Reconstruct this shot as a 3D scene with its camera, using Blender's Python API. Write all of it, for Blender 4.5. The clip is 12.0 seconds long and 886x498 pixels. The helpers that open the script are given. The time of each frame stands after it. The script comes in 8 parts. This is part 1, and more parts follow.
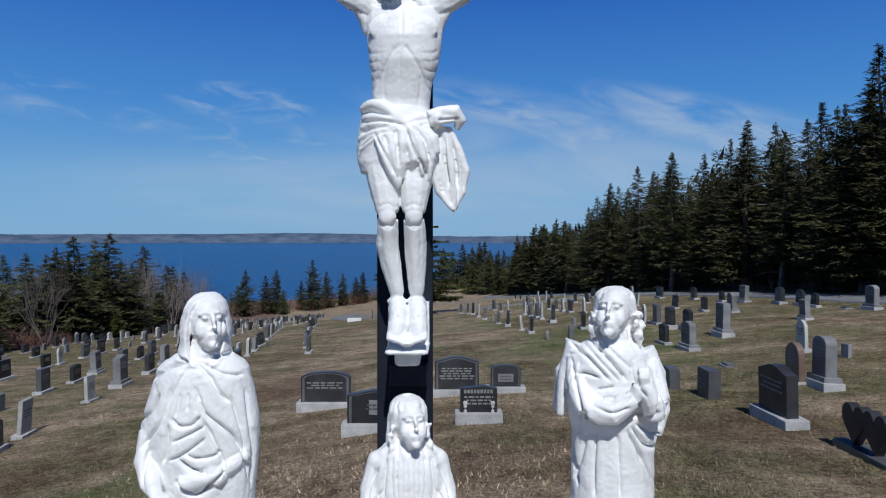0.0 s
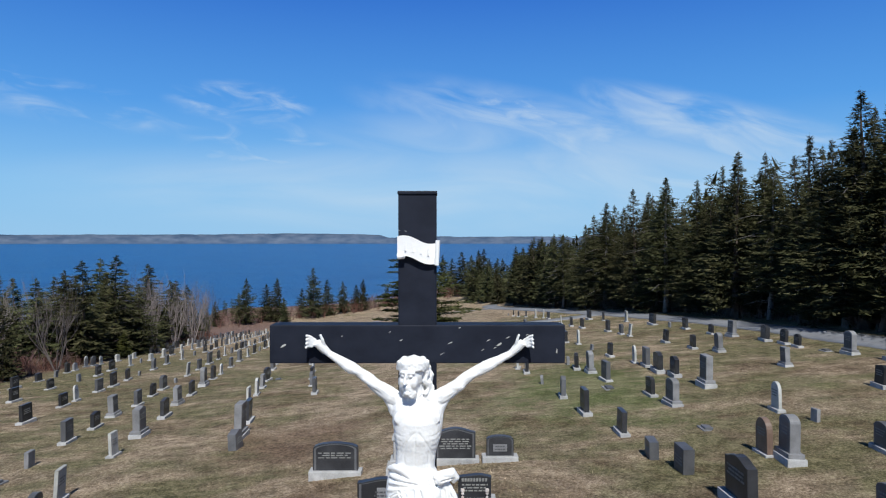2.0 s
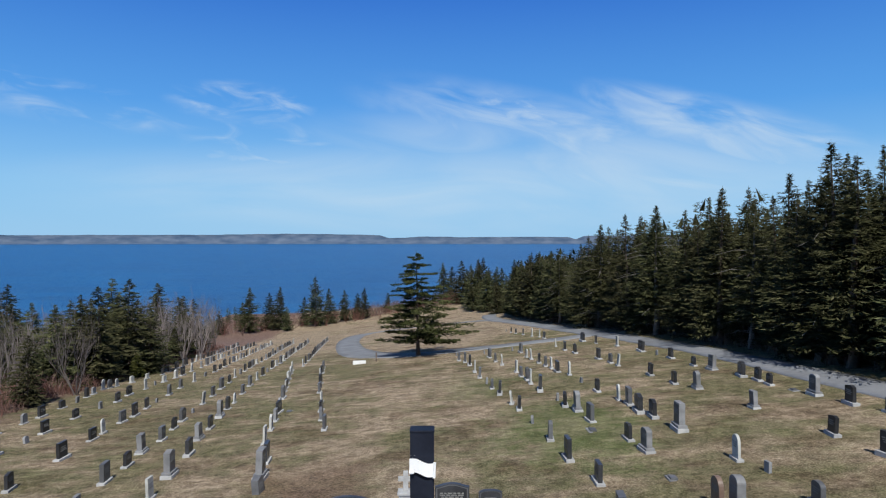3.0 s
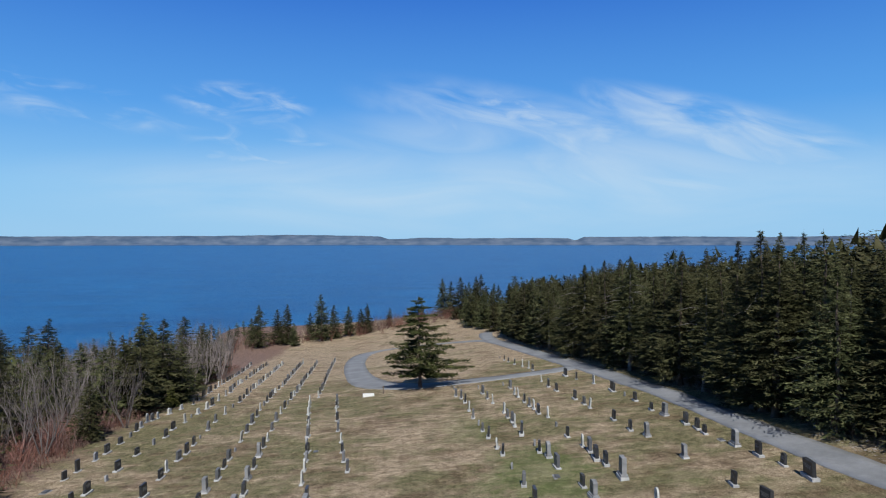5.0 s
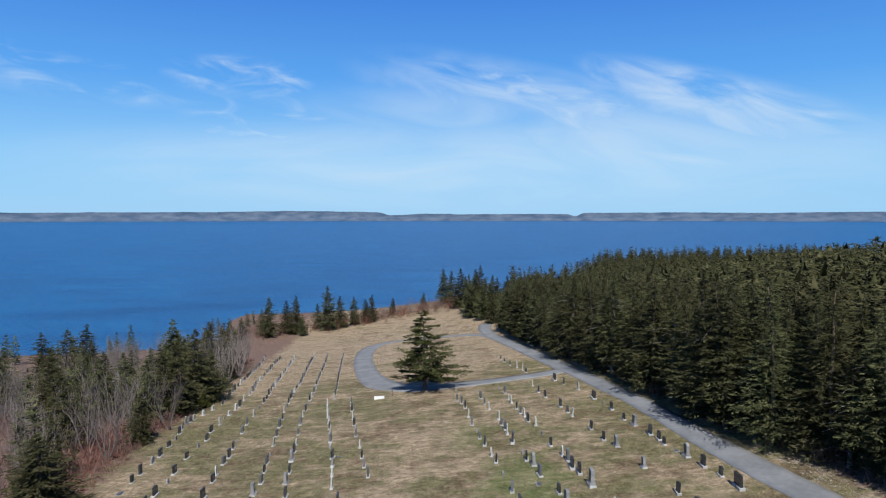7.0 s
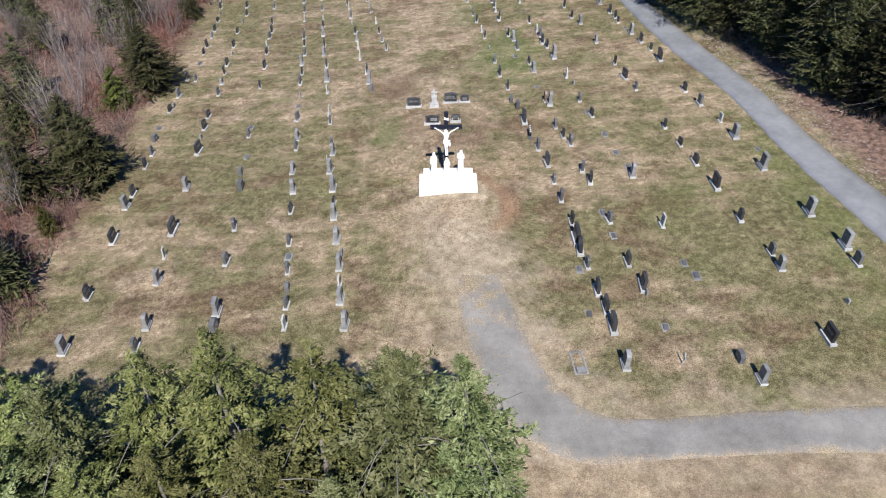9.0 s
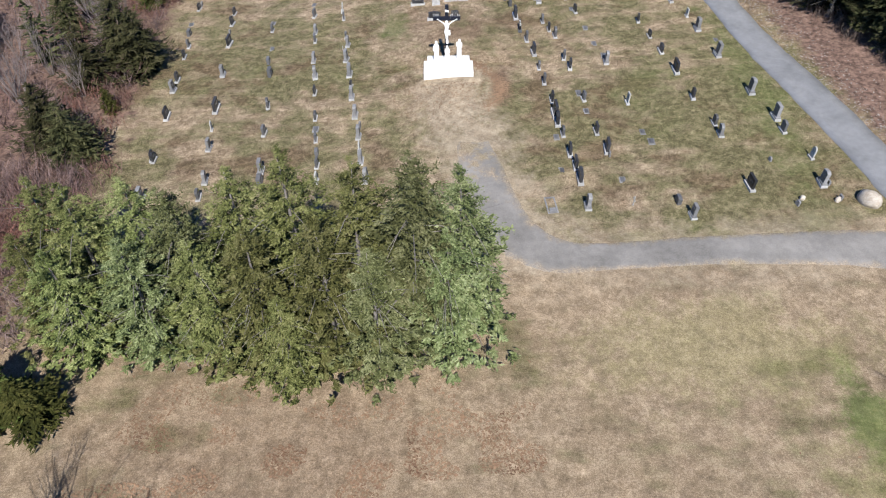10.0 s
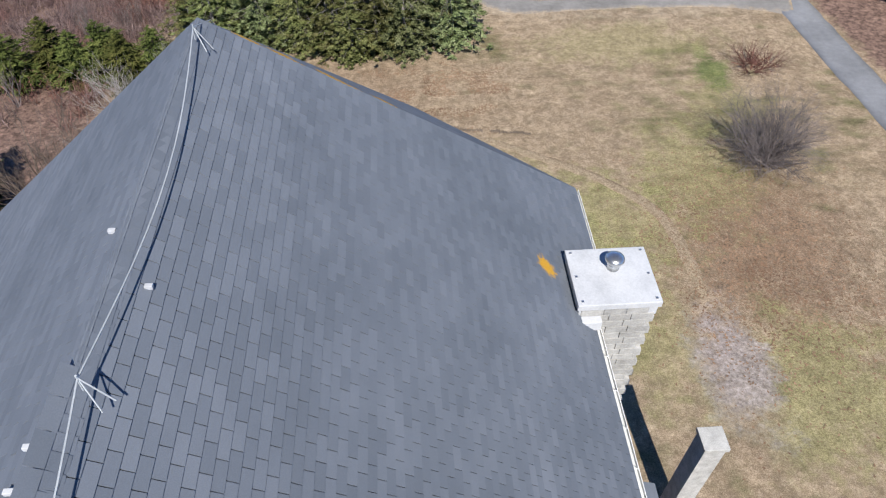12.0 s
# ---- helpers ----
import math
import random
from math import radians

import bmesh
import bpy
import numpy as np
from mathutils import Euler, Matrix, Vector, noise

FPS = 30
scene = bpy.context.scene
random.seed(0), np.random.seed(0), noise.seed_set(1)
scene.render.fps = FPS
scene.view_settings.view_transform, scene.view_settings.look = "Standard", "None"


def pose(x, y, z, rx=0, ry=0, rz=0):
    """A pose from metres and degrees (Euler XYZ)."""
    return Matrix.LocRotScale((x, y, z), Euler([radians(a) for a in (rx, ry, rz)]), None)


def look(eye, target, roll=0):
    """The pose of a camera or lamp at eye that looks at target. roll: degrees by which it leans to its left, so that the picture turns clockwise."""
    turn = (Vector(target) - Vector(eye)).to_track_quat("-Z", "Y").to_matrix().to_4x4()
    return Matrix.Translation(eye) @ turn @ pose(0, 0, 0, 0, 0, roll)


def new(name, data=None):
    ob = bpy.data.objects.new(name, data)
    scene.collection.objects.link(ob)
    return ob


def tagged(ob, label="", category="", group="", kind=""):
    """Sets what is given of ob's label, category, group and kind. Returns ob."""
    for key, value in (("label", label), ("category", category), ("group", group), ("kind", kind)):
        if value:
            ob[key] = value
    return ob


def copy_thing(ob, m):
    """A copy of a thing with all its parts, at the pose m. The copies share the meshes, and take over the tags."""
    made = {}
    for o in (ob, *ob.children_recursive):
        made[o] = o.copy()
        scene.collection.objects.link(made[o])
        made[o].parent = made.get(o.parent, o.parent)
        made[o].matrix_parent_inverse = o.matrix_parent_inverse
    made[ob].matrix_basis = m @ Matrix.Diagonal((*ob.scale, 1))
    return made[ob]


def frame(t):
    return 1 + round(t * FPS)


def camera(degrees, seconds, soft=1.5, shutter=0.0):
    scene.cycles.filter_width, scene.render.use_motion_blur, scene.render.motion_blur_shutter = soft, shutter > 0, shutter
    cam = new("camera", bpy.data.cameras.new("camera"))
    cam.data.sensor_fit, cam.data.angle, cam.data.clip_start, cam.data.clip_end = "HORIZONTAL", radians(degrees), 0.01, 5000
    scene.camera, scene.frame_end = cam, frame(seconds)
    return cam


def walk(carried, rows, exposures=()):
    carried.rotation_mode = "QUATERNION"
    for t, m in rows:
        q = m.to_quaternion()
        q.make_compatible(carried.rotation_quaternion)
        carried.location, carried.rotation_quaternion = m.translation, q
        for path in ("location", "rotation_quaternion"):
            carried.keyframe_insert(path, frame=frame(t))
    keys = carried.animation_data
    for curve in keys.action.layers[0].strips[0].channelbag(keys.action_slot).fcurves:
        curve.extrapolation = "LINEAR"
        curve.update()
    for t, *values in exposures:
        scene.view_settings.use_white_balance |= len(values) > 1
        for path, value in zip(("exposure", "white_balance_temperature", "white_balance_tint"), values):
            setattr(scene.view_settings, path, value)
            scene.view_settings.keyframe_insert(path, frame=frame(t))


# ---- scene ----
# ---------------------------------------------------------------- camera
cam = camera(66.0, 12.0, 1.15)
PATH = [
    (0, (-0.098, -1.379, 3.696), (-0.092, 0.621, 3.674), -0.0),
    (0.5, (-0.101, -1.462, 4.003), (-0.095, 0.538, 3.982), -0.0),
    (1, (-0.119, -1.682, 4.393), (-0.112, 0.318, 4.372), -0.0),
    (1.5, (-0.115, -2.094, 4.931), (-0.108, -0.094, 4.909), 0.0),
    (2, (-0.113, -2.931, 5.921), (-0.105, -0.931, 5.899), 0.0),
    (2.5, (-0.08, -4.159, 7.189), (-0.073, -2.159, 7.166), 0.0),
    (3, (-0.063, -5.867, 8.489), (-0.056, -3.867, 8.467), 0.0),
    (5, (-0.042, -15.054, 13.795), (-0.034, -13.054, 13.774), 0.0),
    (5.5, (-0.096, -17.474, 15.142), (-0.089, -15.474, 15.12), 0.0),
    (6, (-0.174, -19.735, 16.486), (-0.166, -17.735, 16.465), 0.0),
    (6.5, (-0.262, -21.829, 17.836), (-0.255, -19.829, 17.815), 0.0),
    (6.7, (-0.3, -22.68, 18.4), (-0.293, -20.68, 18.375), 0.0),
    (8.3, (-0.7, -32.144, 25.3), (-0.685, -30.363, 24.391), -0.15),
    (8.5, (-0.72, -34.064, 26.1), (-0.707, -32.339, 25.088), -0.2),
    (9, (-0.79, -38.653, 28.454), (-0.781, -37.118, 27.173), -0.4),
    (9.5, (-0.82, -43.325, 30.684), (-0.815, -41.951, 29.23), -0.45),
    (10, (-0.98, -48.428, 31.932), (-0.973, -47.053, 30.48), -0.45),
    (10.5, (-1.26, -54.74, 32.249), (-1.25, -53.373, 30.789), -0.5),
    (11, (-1.43, -62.17, 32.17), (-1.419, -60.81, 30.704), -0.6),
    (11.5, (-1.743, -70.192, 32.047), (-1.727, -68.838, 30.575), -0.4),
    (12, (-2.127, -78.587, 32.056), (-2.1, -77.237, 30.581), 0.0),
]
walk(cam, [(t, look(eye, target, roll)) for t, eye, target, roll in PATH],
     exposures=[(0.0, -0.54, 6000, 9), (0.8, -0.42, 6050, 8.5), (1.5, -0.17, 6150, 8), (2.5, -0.05, 6380, 7), (6.7, 0.04, 6420, 7), (8.3, 0.55, 6450, 10), (9.5, 0.5, 6450, 10), (10.5, 0.44, 6450, 10), (11.2, 0.46, 6450, 10), (12.0, 0.42, 6450, 10)])

# ---------------------------------------------------------------- sky and sun
SUN_TO = Vector((0.069, -0.651, 0.756)).normalized()      # towards the sun: behind the walk, a little to its right
SUN_EL = math.asin(SUN_TO.z)
SUN_AZ = math.atan2(SUN_TO.x, SUN_TO.y)

world = bpy.data.worlds.new("spring_sky")
scene.world = world
world.use_nodes = True
wn, wl = world.node_tree.nodes, world.node_tree.links
wn.clear()
w_out = wn.new("ShaderNodeOutputWorld")
w_bg = wn.new("ShaderNodeBackground")
w_bg.inputs["Strength"].default_value = 0.1
sky = wn.new("ShaderNodeTexSky")
sky.sky_type = "NISHITA"
sky.sun_disc = False
sky.sun_elevation, sky.sun_rotation = SUN_EL, SUN_AZ
sky.altitude, sky.air_density, sky.dust_density, sky.ozone_density = 20, 1.25, 0.35, 2.2
# thin cirrus, stretched along the horizon
w_co = wn.new("ShaderNodeTexCoord")
w_sep = wn.new("ShaderNodeSeparateXYZ")
wl.new(w_co.outputs["Generated"], w_sep.inputs[0])


def wmath(op, a, b=None, c=None):
    n = wn.new("ShaderNodeMath")
    n.operation = op
    n.use_clamp = False
    for i, v in enumerate((a, b, c)):
        if v is None:
            continue
        if isinstance(v, (int, float)):
            n.inputs[i].default_value = v
        else:
            wl.new(v, n.inputs[i])
    return n.outputs[0]


az = wmath("ARCTAN2", w_sep.outputs[0], w_sep.outputs[1])
el = wmath("ARCSINE", w_sep.outputs[2])


def wsmooth(value, lo, hi):
    n = wn.new("ShaderNodeMapRange")
    n.interpolation_type = "SMOOTHSTEP"
    n.inputs["From Min"].default_value, n.inputs["From Max"].default_value = lo, hi
    wl.new(value, n.inputs["Value"])
    return n.outputs[0]


def cirrus(a0, e0, ra, re, shear, scale, lo, hi, detail=7.0, w=0.0):
    """A wisp round the azimuth a0 and elevation e0 (radians), ra by re in size."""
    da = wmath("SUBTRACT", az, a0)
    de = wmath("SUBTRACT", el, e0)
    de = wmath("ADD", de, wmath("MULTIPLY", da, shear))
    co = wn.new("ShaderNodeCombineXYZ")
    wl.new(wmath("MULTIPLY", da, scale), co.inputs[0])
    wl.new(wmath("MULTIPLY", de, scale * 3.2), co.inputs[1])
    co.inputs[2].default_value = w
    nz = wn.new("ShaderNodeTexNoise")
    nz.inputs["Scale"].default_value, nz.inputs["Detail"].default_value, nz.inputs["Roughness"].default_value = 1.0, detail, 0.52
    nz.inputs["Distortion"].default_value = 0.9
    wl.new(co.outputs[0], nz.inputs["Vector"])
    body = wsmooth(nz.outputs["Fac"], lo, hi)
    r = wmath("ADD", wmath("POWER", wmath("ABSOLUTE", wmath("DIVIDE", da, ra)), 2.0), wmath("POWER", wmath("ABSOLUTE", wmath("DIVIDE", de, re)), 2.0))
    return wmath("MULTIPLY", body, wsmooth(r, 1.0, 0.0))


wisps = [
    cirrus(0.18, 0.14, 0.34, 0.075, 0.24, 5.0, 0.3, 0.72, w=1.0),
    cirrus(0.1, 0.185, 0.17, 0.035, 0.2, 11.0, 0.36, 0.78, w=4.0),
    cirrus(0.4, 0.148, 0.24, 0.05, 0.3, 8.0, 0.3, 0.74, w=2.0),
    cirrus(-0.275, 0.19, 0.12, 0.035, 0.05, 14.0, 0.42, 0.85, w=3.0),
    cirrus(-0.25, 0.13, 0.15, 0.05, 0.1, 11.0, 0.42, 0.9, w=5.0),
    cirrus(-0.52, 0.18, 0.22, 0.035, 0.1, 12.0, 0.45, 0.95, w=6.0),
    cirrus(0.17, 0.115, 0.42, 0.075, 0.12, 3.5, 0.15, 0.95, w=9.0),
    cirrus(0.1, 0.075, 0.75, 0.08, 0.0, 3.0, 0.1, 1.0, w=7.0),
]
cover = wisps[0]
for n in wisps[1:]:
    cover = wmath("MAXIMUM", cover, n)
cover = wmath("MULTIPLY", cover, 0.7)
w_mix = wn.new("ShaderNodeMix")
w_mix.data_type = "RGBA"
wl.new(cover, w_mix.inputs["Factor"])
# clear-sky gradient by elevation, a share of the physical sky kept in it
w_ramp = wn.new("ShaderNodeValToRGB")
# the two top stops, above the view, are darkened to deepen shadows
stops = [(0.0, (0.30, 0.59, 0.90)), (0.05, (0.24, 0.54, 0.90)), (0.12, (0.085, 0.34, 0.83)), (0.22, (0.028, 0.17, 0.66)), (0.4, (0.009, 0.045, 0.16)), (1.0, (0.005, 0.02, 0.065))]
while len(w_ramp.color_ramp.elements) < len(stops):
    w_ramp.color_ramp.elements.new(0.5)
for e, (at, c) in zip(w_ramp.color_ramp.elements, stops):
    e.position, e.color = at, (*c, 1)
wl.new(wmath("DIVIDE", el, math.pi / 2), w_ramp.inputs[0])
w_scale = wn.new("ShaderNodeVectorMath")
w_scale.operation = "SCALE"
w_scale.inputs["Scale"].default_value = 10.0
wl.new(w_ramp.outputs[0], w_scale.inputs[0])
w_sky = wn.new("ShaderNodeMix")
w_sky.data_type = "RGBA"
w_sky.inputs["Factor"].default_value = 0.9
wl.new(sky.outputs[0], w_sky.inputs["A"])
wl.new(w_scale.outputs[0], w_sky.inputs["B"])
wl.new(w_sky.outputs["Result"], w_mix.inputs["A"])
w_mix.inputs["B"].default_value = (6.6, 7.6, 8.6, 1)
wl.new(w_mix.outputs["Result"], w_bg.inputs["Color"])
wl.new(w_bg.outputs[0], w_out.inputs[0])

sun_data = bpy.data.lights.new("sun", "SUN")
sun_data.energy, sun_data.angle, sun_data.color = 5.1, radians(0.53), (1.0, 0.965, 0.91)
sun_ob = new("sun", sun_data)
sun_ob.matrix_world = look(SUN_TO * 200, (0, 0, 0))

# ---------------------------------------------------------------- materials


def node(nt, kind, **inputs):
    n = nt.nodes.new(kind)
    for key, value in inputs.items():
        n.inputs[key].default_value = value
    return n


def ramp(nt, fac, stops):
    n = nt.nodes.new("ShaderNodeValToRGB")
    els = n.color_ramp.elements
    while len(els) < len(stops):
        els.new(0.5)
    for e, (p, c) in zip(els, stops):
        e.position, e.color = p, (*c, 1)
    nt.links.new(fac, n.inputs[0])
    return n.outputs[0]


def mixc(nt, fac, a, b, blend="MIX"):
    n = nt.nodes.new("ShaderNodeMix")
    n.data_type, n.blend_type = "RGBA", blend
    for key, v in (("Factor", fac), ("A", a), ("B", b)):
        if isinstance(v, (int, float)):
            n.inputs[key].default_value = v
        elif isinstance(v, tuple):
            n.inputs[key].default_value = (*v, 1)
        else:
            nt.links.new(v, n.inputs[key])
    return n.outputs["Result"]


def mathn(nt, op, a, b=0.0):
    n = nt.nodes.new("ShaderNodeMath")
    n.operation = op
    for i, v in enumerate((a, b)):
        if isinstance(v, (int, float)):
            n.inputs[i].default_value = v
        else:
            nt.links.new(v, n.inputs[i])
    return n.outputs[0]


def smooth(nt, v, lo, hi):
    n = nt.nodes.new("ShaderNodeMapRange")
    n.interpolation_type = "SMOOTHSTEP"
    n.inputs["From Min"].default_value, n.inputs["From Max"].default_value = lo, hi
    nt.links.new(v, n.inputs["Value"])
    return n.outputs[0]


def start(name, rough=0.7, metal=0.0, spec=0.5):
    m = bpy.data.materials.new(name)
    m.use_nodes = True
    nt = m.node_tree
    b = nt.nodes["Principled BSDF"]
    b.inputs["Roughness"].default_value, b.inputs["Metallic"].default_value = rough, metal
    b.inputs["Specular IOR Level"].default_value = spec
    return m, nt, b


def place(nt, obj=False):
    if obj:
        return nt.nodes.new("ShaderNodeTexCoord").outputs["Object"]
    return nt.nodes.new("ShaderNodeNewGeometry").outputs["Position"]


def fractal(nt, vec, scale, detail=4.0, rough=0.55, stretch=None, dist=0.0):
    if stretch:
        mp = nt.nodes.new("ShaderNodeMapping")
        mp.inputs["Scale"].default_value = stretch
        nt.links.new(vec, mp.inputs["Vector"])
        vec = mp.outputs[0]
    n = node(nt, "ShaderNodeTexNoise", Scale=scale, Detail=detail, Roughness=rough, Distortion=dist)
    nt.links.new(vec, n.inputs["Vector"])
    return n.outputs["Fac"]


def bump(nt, b, height, strength, distance):
    n = node(nt, "ShaderNodeBump", Strength=strength, Distance=distance)
    nt.links.new(height, n.inputs["Height"])
    nt.links.new(n.outputs[0], b.inputs["Normal"])


def speckled(name, dark, light, rough=0.6, big=1.5, fine=60.0, bumps=0.3, depth=0.004, spec=0.5, metal=0.0, spread=0.25):
    """Plain matter: a blend of two colours at two scales, with a fine relief, a little different on each object."""
    m, nt, b = start(name, rough, metal, spec)
    p = place(nt)
    f1, f2 = fractal(nt, p, big, 5), fractal(nt, p, fine, 3)
    f = mathn(nt, "ADD", mathn(nt, "MULTIPLY", f1, 0.6), mathn(nt, "MULTIPLY", f2, 0.4))
    c = ramp(nt, f, [(0.36, dark), (0.64, light)])
    rnd = nt.nodes.new("ShaderNodeObjectInfo").outputs["Random"]
    val = mathn(nt, "ADD", mathn(nt, "MULTIPLY", rnd, spread), 1 - spread / 2)
    hs = nt.nodes.new("ShaderNodeHueSaturation")
    nt.links.new(val, hs.inputs["Value"])
    nt.links.new(c, hs.inputs["Color"])
    nt.links.new(hs.outputs[0], b.inputs["Base Color"])
    bump(nt, b, f2, bumps, depth)
    return m


MAT = {}
MAT["plaster"] = speckled("white_painted_plaster", (0.81, 0.81, 0.8), (0.89, 0.89, 0.88), 0.5, 3.0, 45.0, 0.35, 0.006, spread=0.02)
MAT["plinth"] = speckled("white_painted_concrete", (0.66, 0.66, 0.65), (0.8, 0.8, 0.79), 0.75, 1.2, 30.0, 0.3, 0.006, spread=0.02)
MAT["dark_granite"] = speckled("dark_polished_granite", (0.02, 0.021, 0.024), (0.05, 0.051, 0.056), 0.3, 2.0, 160.0, 0.04, 0.001, spec=0.22, spread=0.5)
MAT["mid_granite"] = speckled("mid_grey_granite", (0.07, 0.072, 0.078), (0.13, 0.132, 0.14), 0.4, 2.0, 140.0, 0.08, 0.001, spec=0.3, spread=0.5)
MAT["grey_granite"] = speckled("grey_granite", (0.13, 0.133, 0.138), (0.28, 0.28, 0.29), 0.6, 2.0, 120.0, 0.2, 0.002, spread=0.4)
MAT["rock_granite"] = speckled("rough_grey_granite", (0.3, 0.3, 0.3), (0.5, 0.5, 0.5), 0.8, 3.0, 40.0, 0.7, 0.012, spread=0.3)
MAT["marble"] = speckled("weathered_white_marble", (0.3, 0.3, 0.285), (0.52, 0.52, 0.49), 0.65, 2.5, 60.0, 0.25, 0.003, spread=0.3)
MAT["brown_granite"] = speckled("brown_granite", (0.1, 0.065, 0.05), (0.2, 0.14, 0.11), 0.45, 2.0, 120.0, 0.1, 0.001, spread=0.3)
MAT["engraved"] = speckled("pale_engraving", (0.17, 0.17, 0.165), (0.27, 0.27, 0.255), 0.8, 5.0, 80.0, 0.1, 0.001, spread=0.1)
MAT["lip_shade"] = speckled("dark_lip_shade", (0.1, 0.075, 0.055), (0.22, 0.17, 0.13), 0.95, 1.5, 18.0, 0.8, 0.04, spread=0.2)
MAT["rubble"] = speckled("pale_stone_rubble", (0.16, 0.135, 0.115), (0.38, 0.34, 0.31), 0.9, 2.0, 12.0, 0.8, 0.05, spread=0.4)
MAT["boulder"] = speckled("lichened_boulder", (0.3, 0.25, 0.2), (0.55, 0.5, 0.43), 0.9, 2.0, 12.0, 0.8, 0.05, spread=0.3)
MAT["steel"] = speckled("galvanised_steel", (0.5, 0.51, 0.52), (0.66, 0.67, 0.68), 0.3, 2.0, 20.0, 0.1, 0.002, metal=0.9, spread=0.1)
MAT["white_metal"] = speckled("white_painted_sheet_metal", (0.42, 0.43, 0.45), (0.56, 0.57, 0.59), 0.5, 2.0, 25.0, 0.08, 0.002, spread=0.04)
MAT["cable"] = speckled("grey_cable", (0.3, 0.32, 0.33), (0.45, 0.47, 0.48), 0.5, 2.0, 40.0, 0.1, 0.002)
MAT["clapboard"] = speckled("white_weathered_shingle_wall", (0.5, 0.5, 0.48), (0.66, 0.66, 0.64), 0.8, 1.0, 14.0, 0.4, 0.02, spread=0.05)
MAT["block"] = speckled("pale_painted_block", (0.27, 0.265, 0.25), (0.46, 0.45, 0.43), 0.85, 3.0, 25.0, 0.5, 0.01, spread=0.25)
MAT["trim"] = speckled("white_gutter_paint", (0.62, 0.62, 0.6), (0.76, 0.76, 0.75), 0.5, 3.0, 30.0, 0.1, 0.002, spread=0.05)
MAT["bark_grey"] = speckled("pale_grey_bark", (0.1, 0.088, 0.08), (0.27, 0.245, 0.23), 0.9, 3.0, 25.0, 0.6, 0.02, spread=0.3)
MAT["bark_pale"] = speckled("silvery_grey_bark", (0.14, 0.125, 0.117), (0.38, 0.35, 0.335), 0.9, 3.0, 25.0, 0.6, 0.02, spread=0.2)
MAT["bark_brown"] = speckled("brown_bark", (0.07, 0.05, 0.04), (0.17, 0.13, 0.105), 0.9, 3.0, 25.0, 0.6, 0.02, spread=0.3)
MAT["twig_grey"] = speckled("grey_brown_twigs", (0.085, 0.07, 0.066), (0.23, 0.195, 0.187), 0.9, 0.6, 8.0, 0.2, 0.01, spread=0.5)
MAT["ornament"] = speckled("faded_flowers", (0.5, 0.42, 0.4), (0.75, 0.72, 0.68), 0.8, 8.0, 40.0, 0.2, 0.01, spread=0.4)


def twigs(name, a, b, c):
    """Leafless scrub in drifts of three colours, lighter and darker from twig to twig."""
    m, nt, bs = start(name, 0.9, spec=0.15)
    p = place(nt)
    drift = fractal(nt, p, 0.11, 4, 0.6)
    isl = nt.nodes.new("ShaderNodeNewGeometry").outputs["Random Per Island"]
    col = ramp(nt, drift, [(0.36, a), (0.5, b), (0.64, c)])
    hs = nt.nodes.new("ShaderNodeHueSaturation")
    nt.links.new(mathn(nt, "ADD", mathn(nt, "MULTIPLY", isl, 1.0), 0.5), hs.inputs["Value"])
    nt.links.new(col, hs.inputs["Color"])
    nt.links.new(hs.outputs[0], bs.inputs["Base Color"])
    return m


MAT["scrub_twig"] = twigs("mauve_and_rust_twigs", (0.2, 0.1, 0.083), (0.16, 0.108, 0.104), (0.21, 0.16, 0.155))
MAT["rust_twig"] = twigs("rust_red_twigs", (0.17, 0.075, 0.055), (0.13, 0.07, 0.058), (0.19, 0.13, 0.11))


def timber():
    """Black paint on weathered boards, with bare grain and chips."""
    m, nt, b = start("black_painted_timber", 0.55, spec=0.2)
    p = place(nt, True)
    g = fractal(nt, p, 3.0, 6, 0.6, (1.2, 1.2, 1.6))
    chips = smooth(nt, fractal(nt, p, 5.0, 5, 0.6, (0.5, 1.0, 1.8)), 0.7, 0.715)
    c = ramp(nt, g, [(0.3, (0.008, 0.01, 0.018)), (0.7, (0.018, 0.022, 0.036))])
    c = mixc(nt, chips, c, (0.35, 0.34, 0.33))
    nt.links.new(c, b.inputs["Base Color"])
    bump(nt, b, g, 0.25, 0.004)
    return m


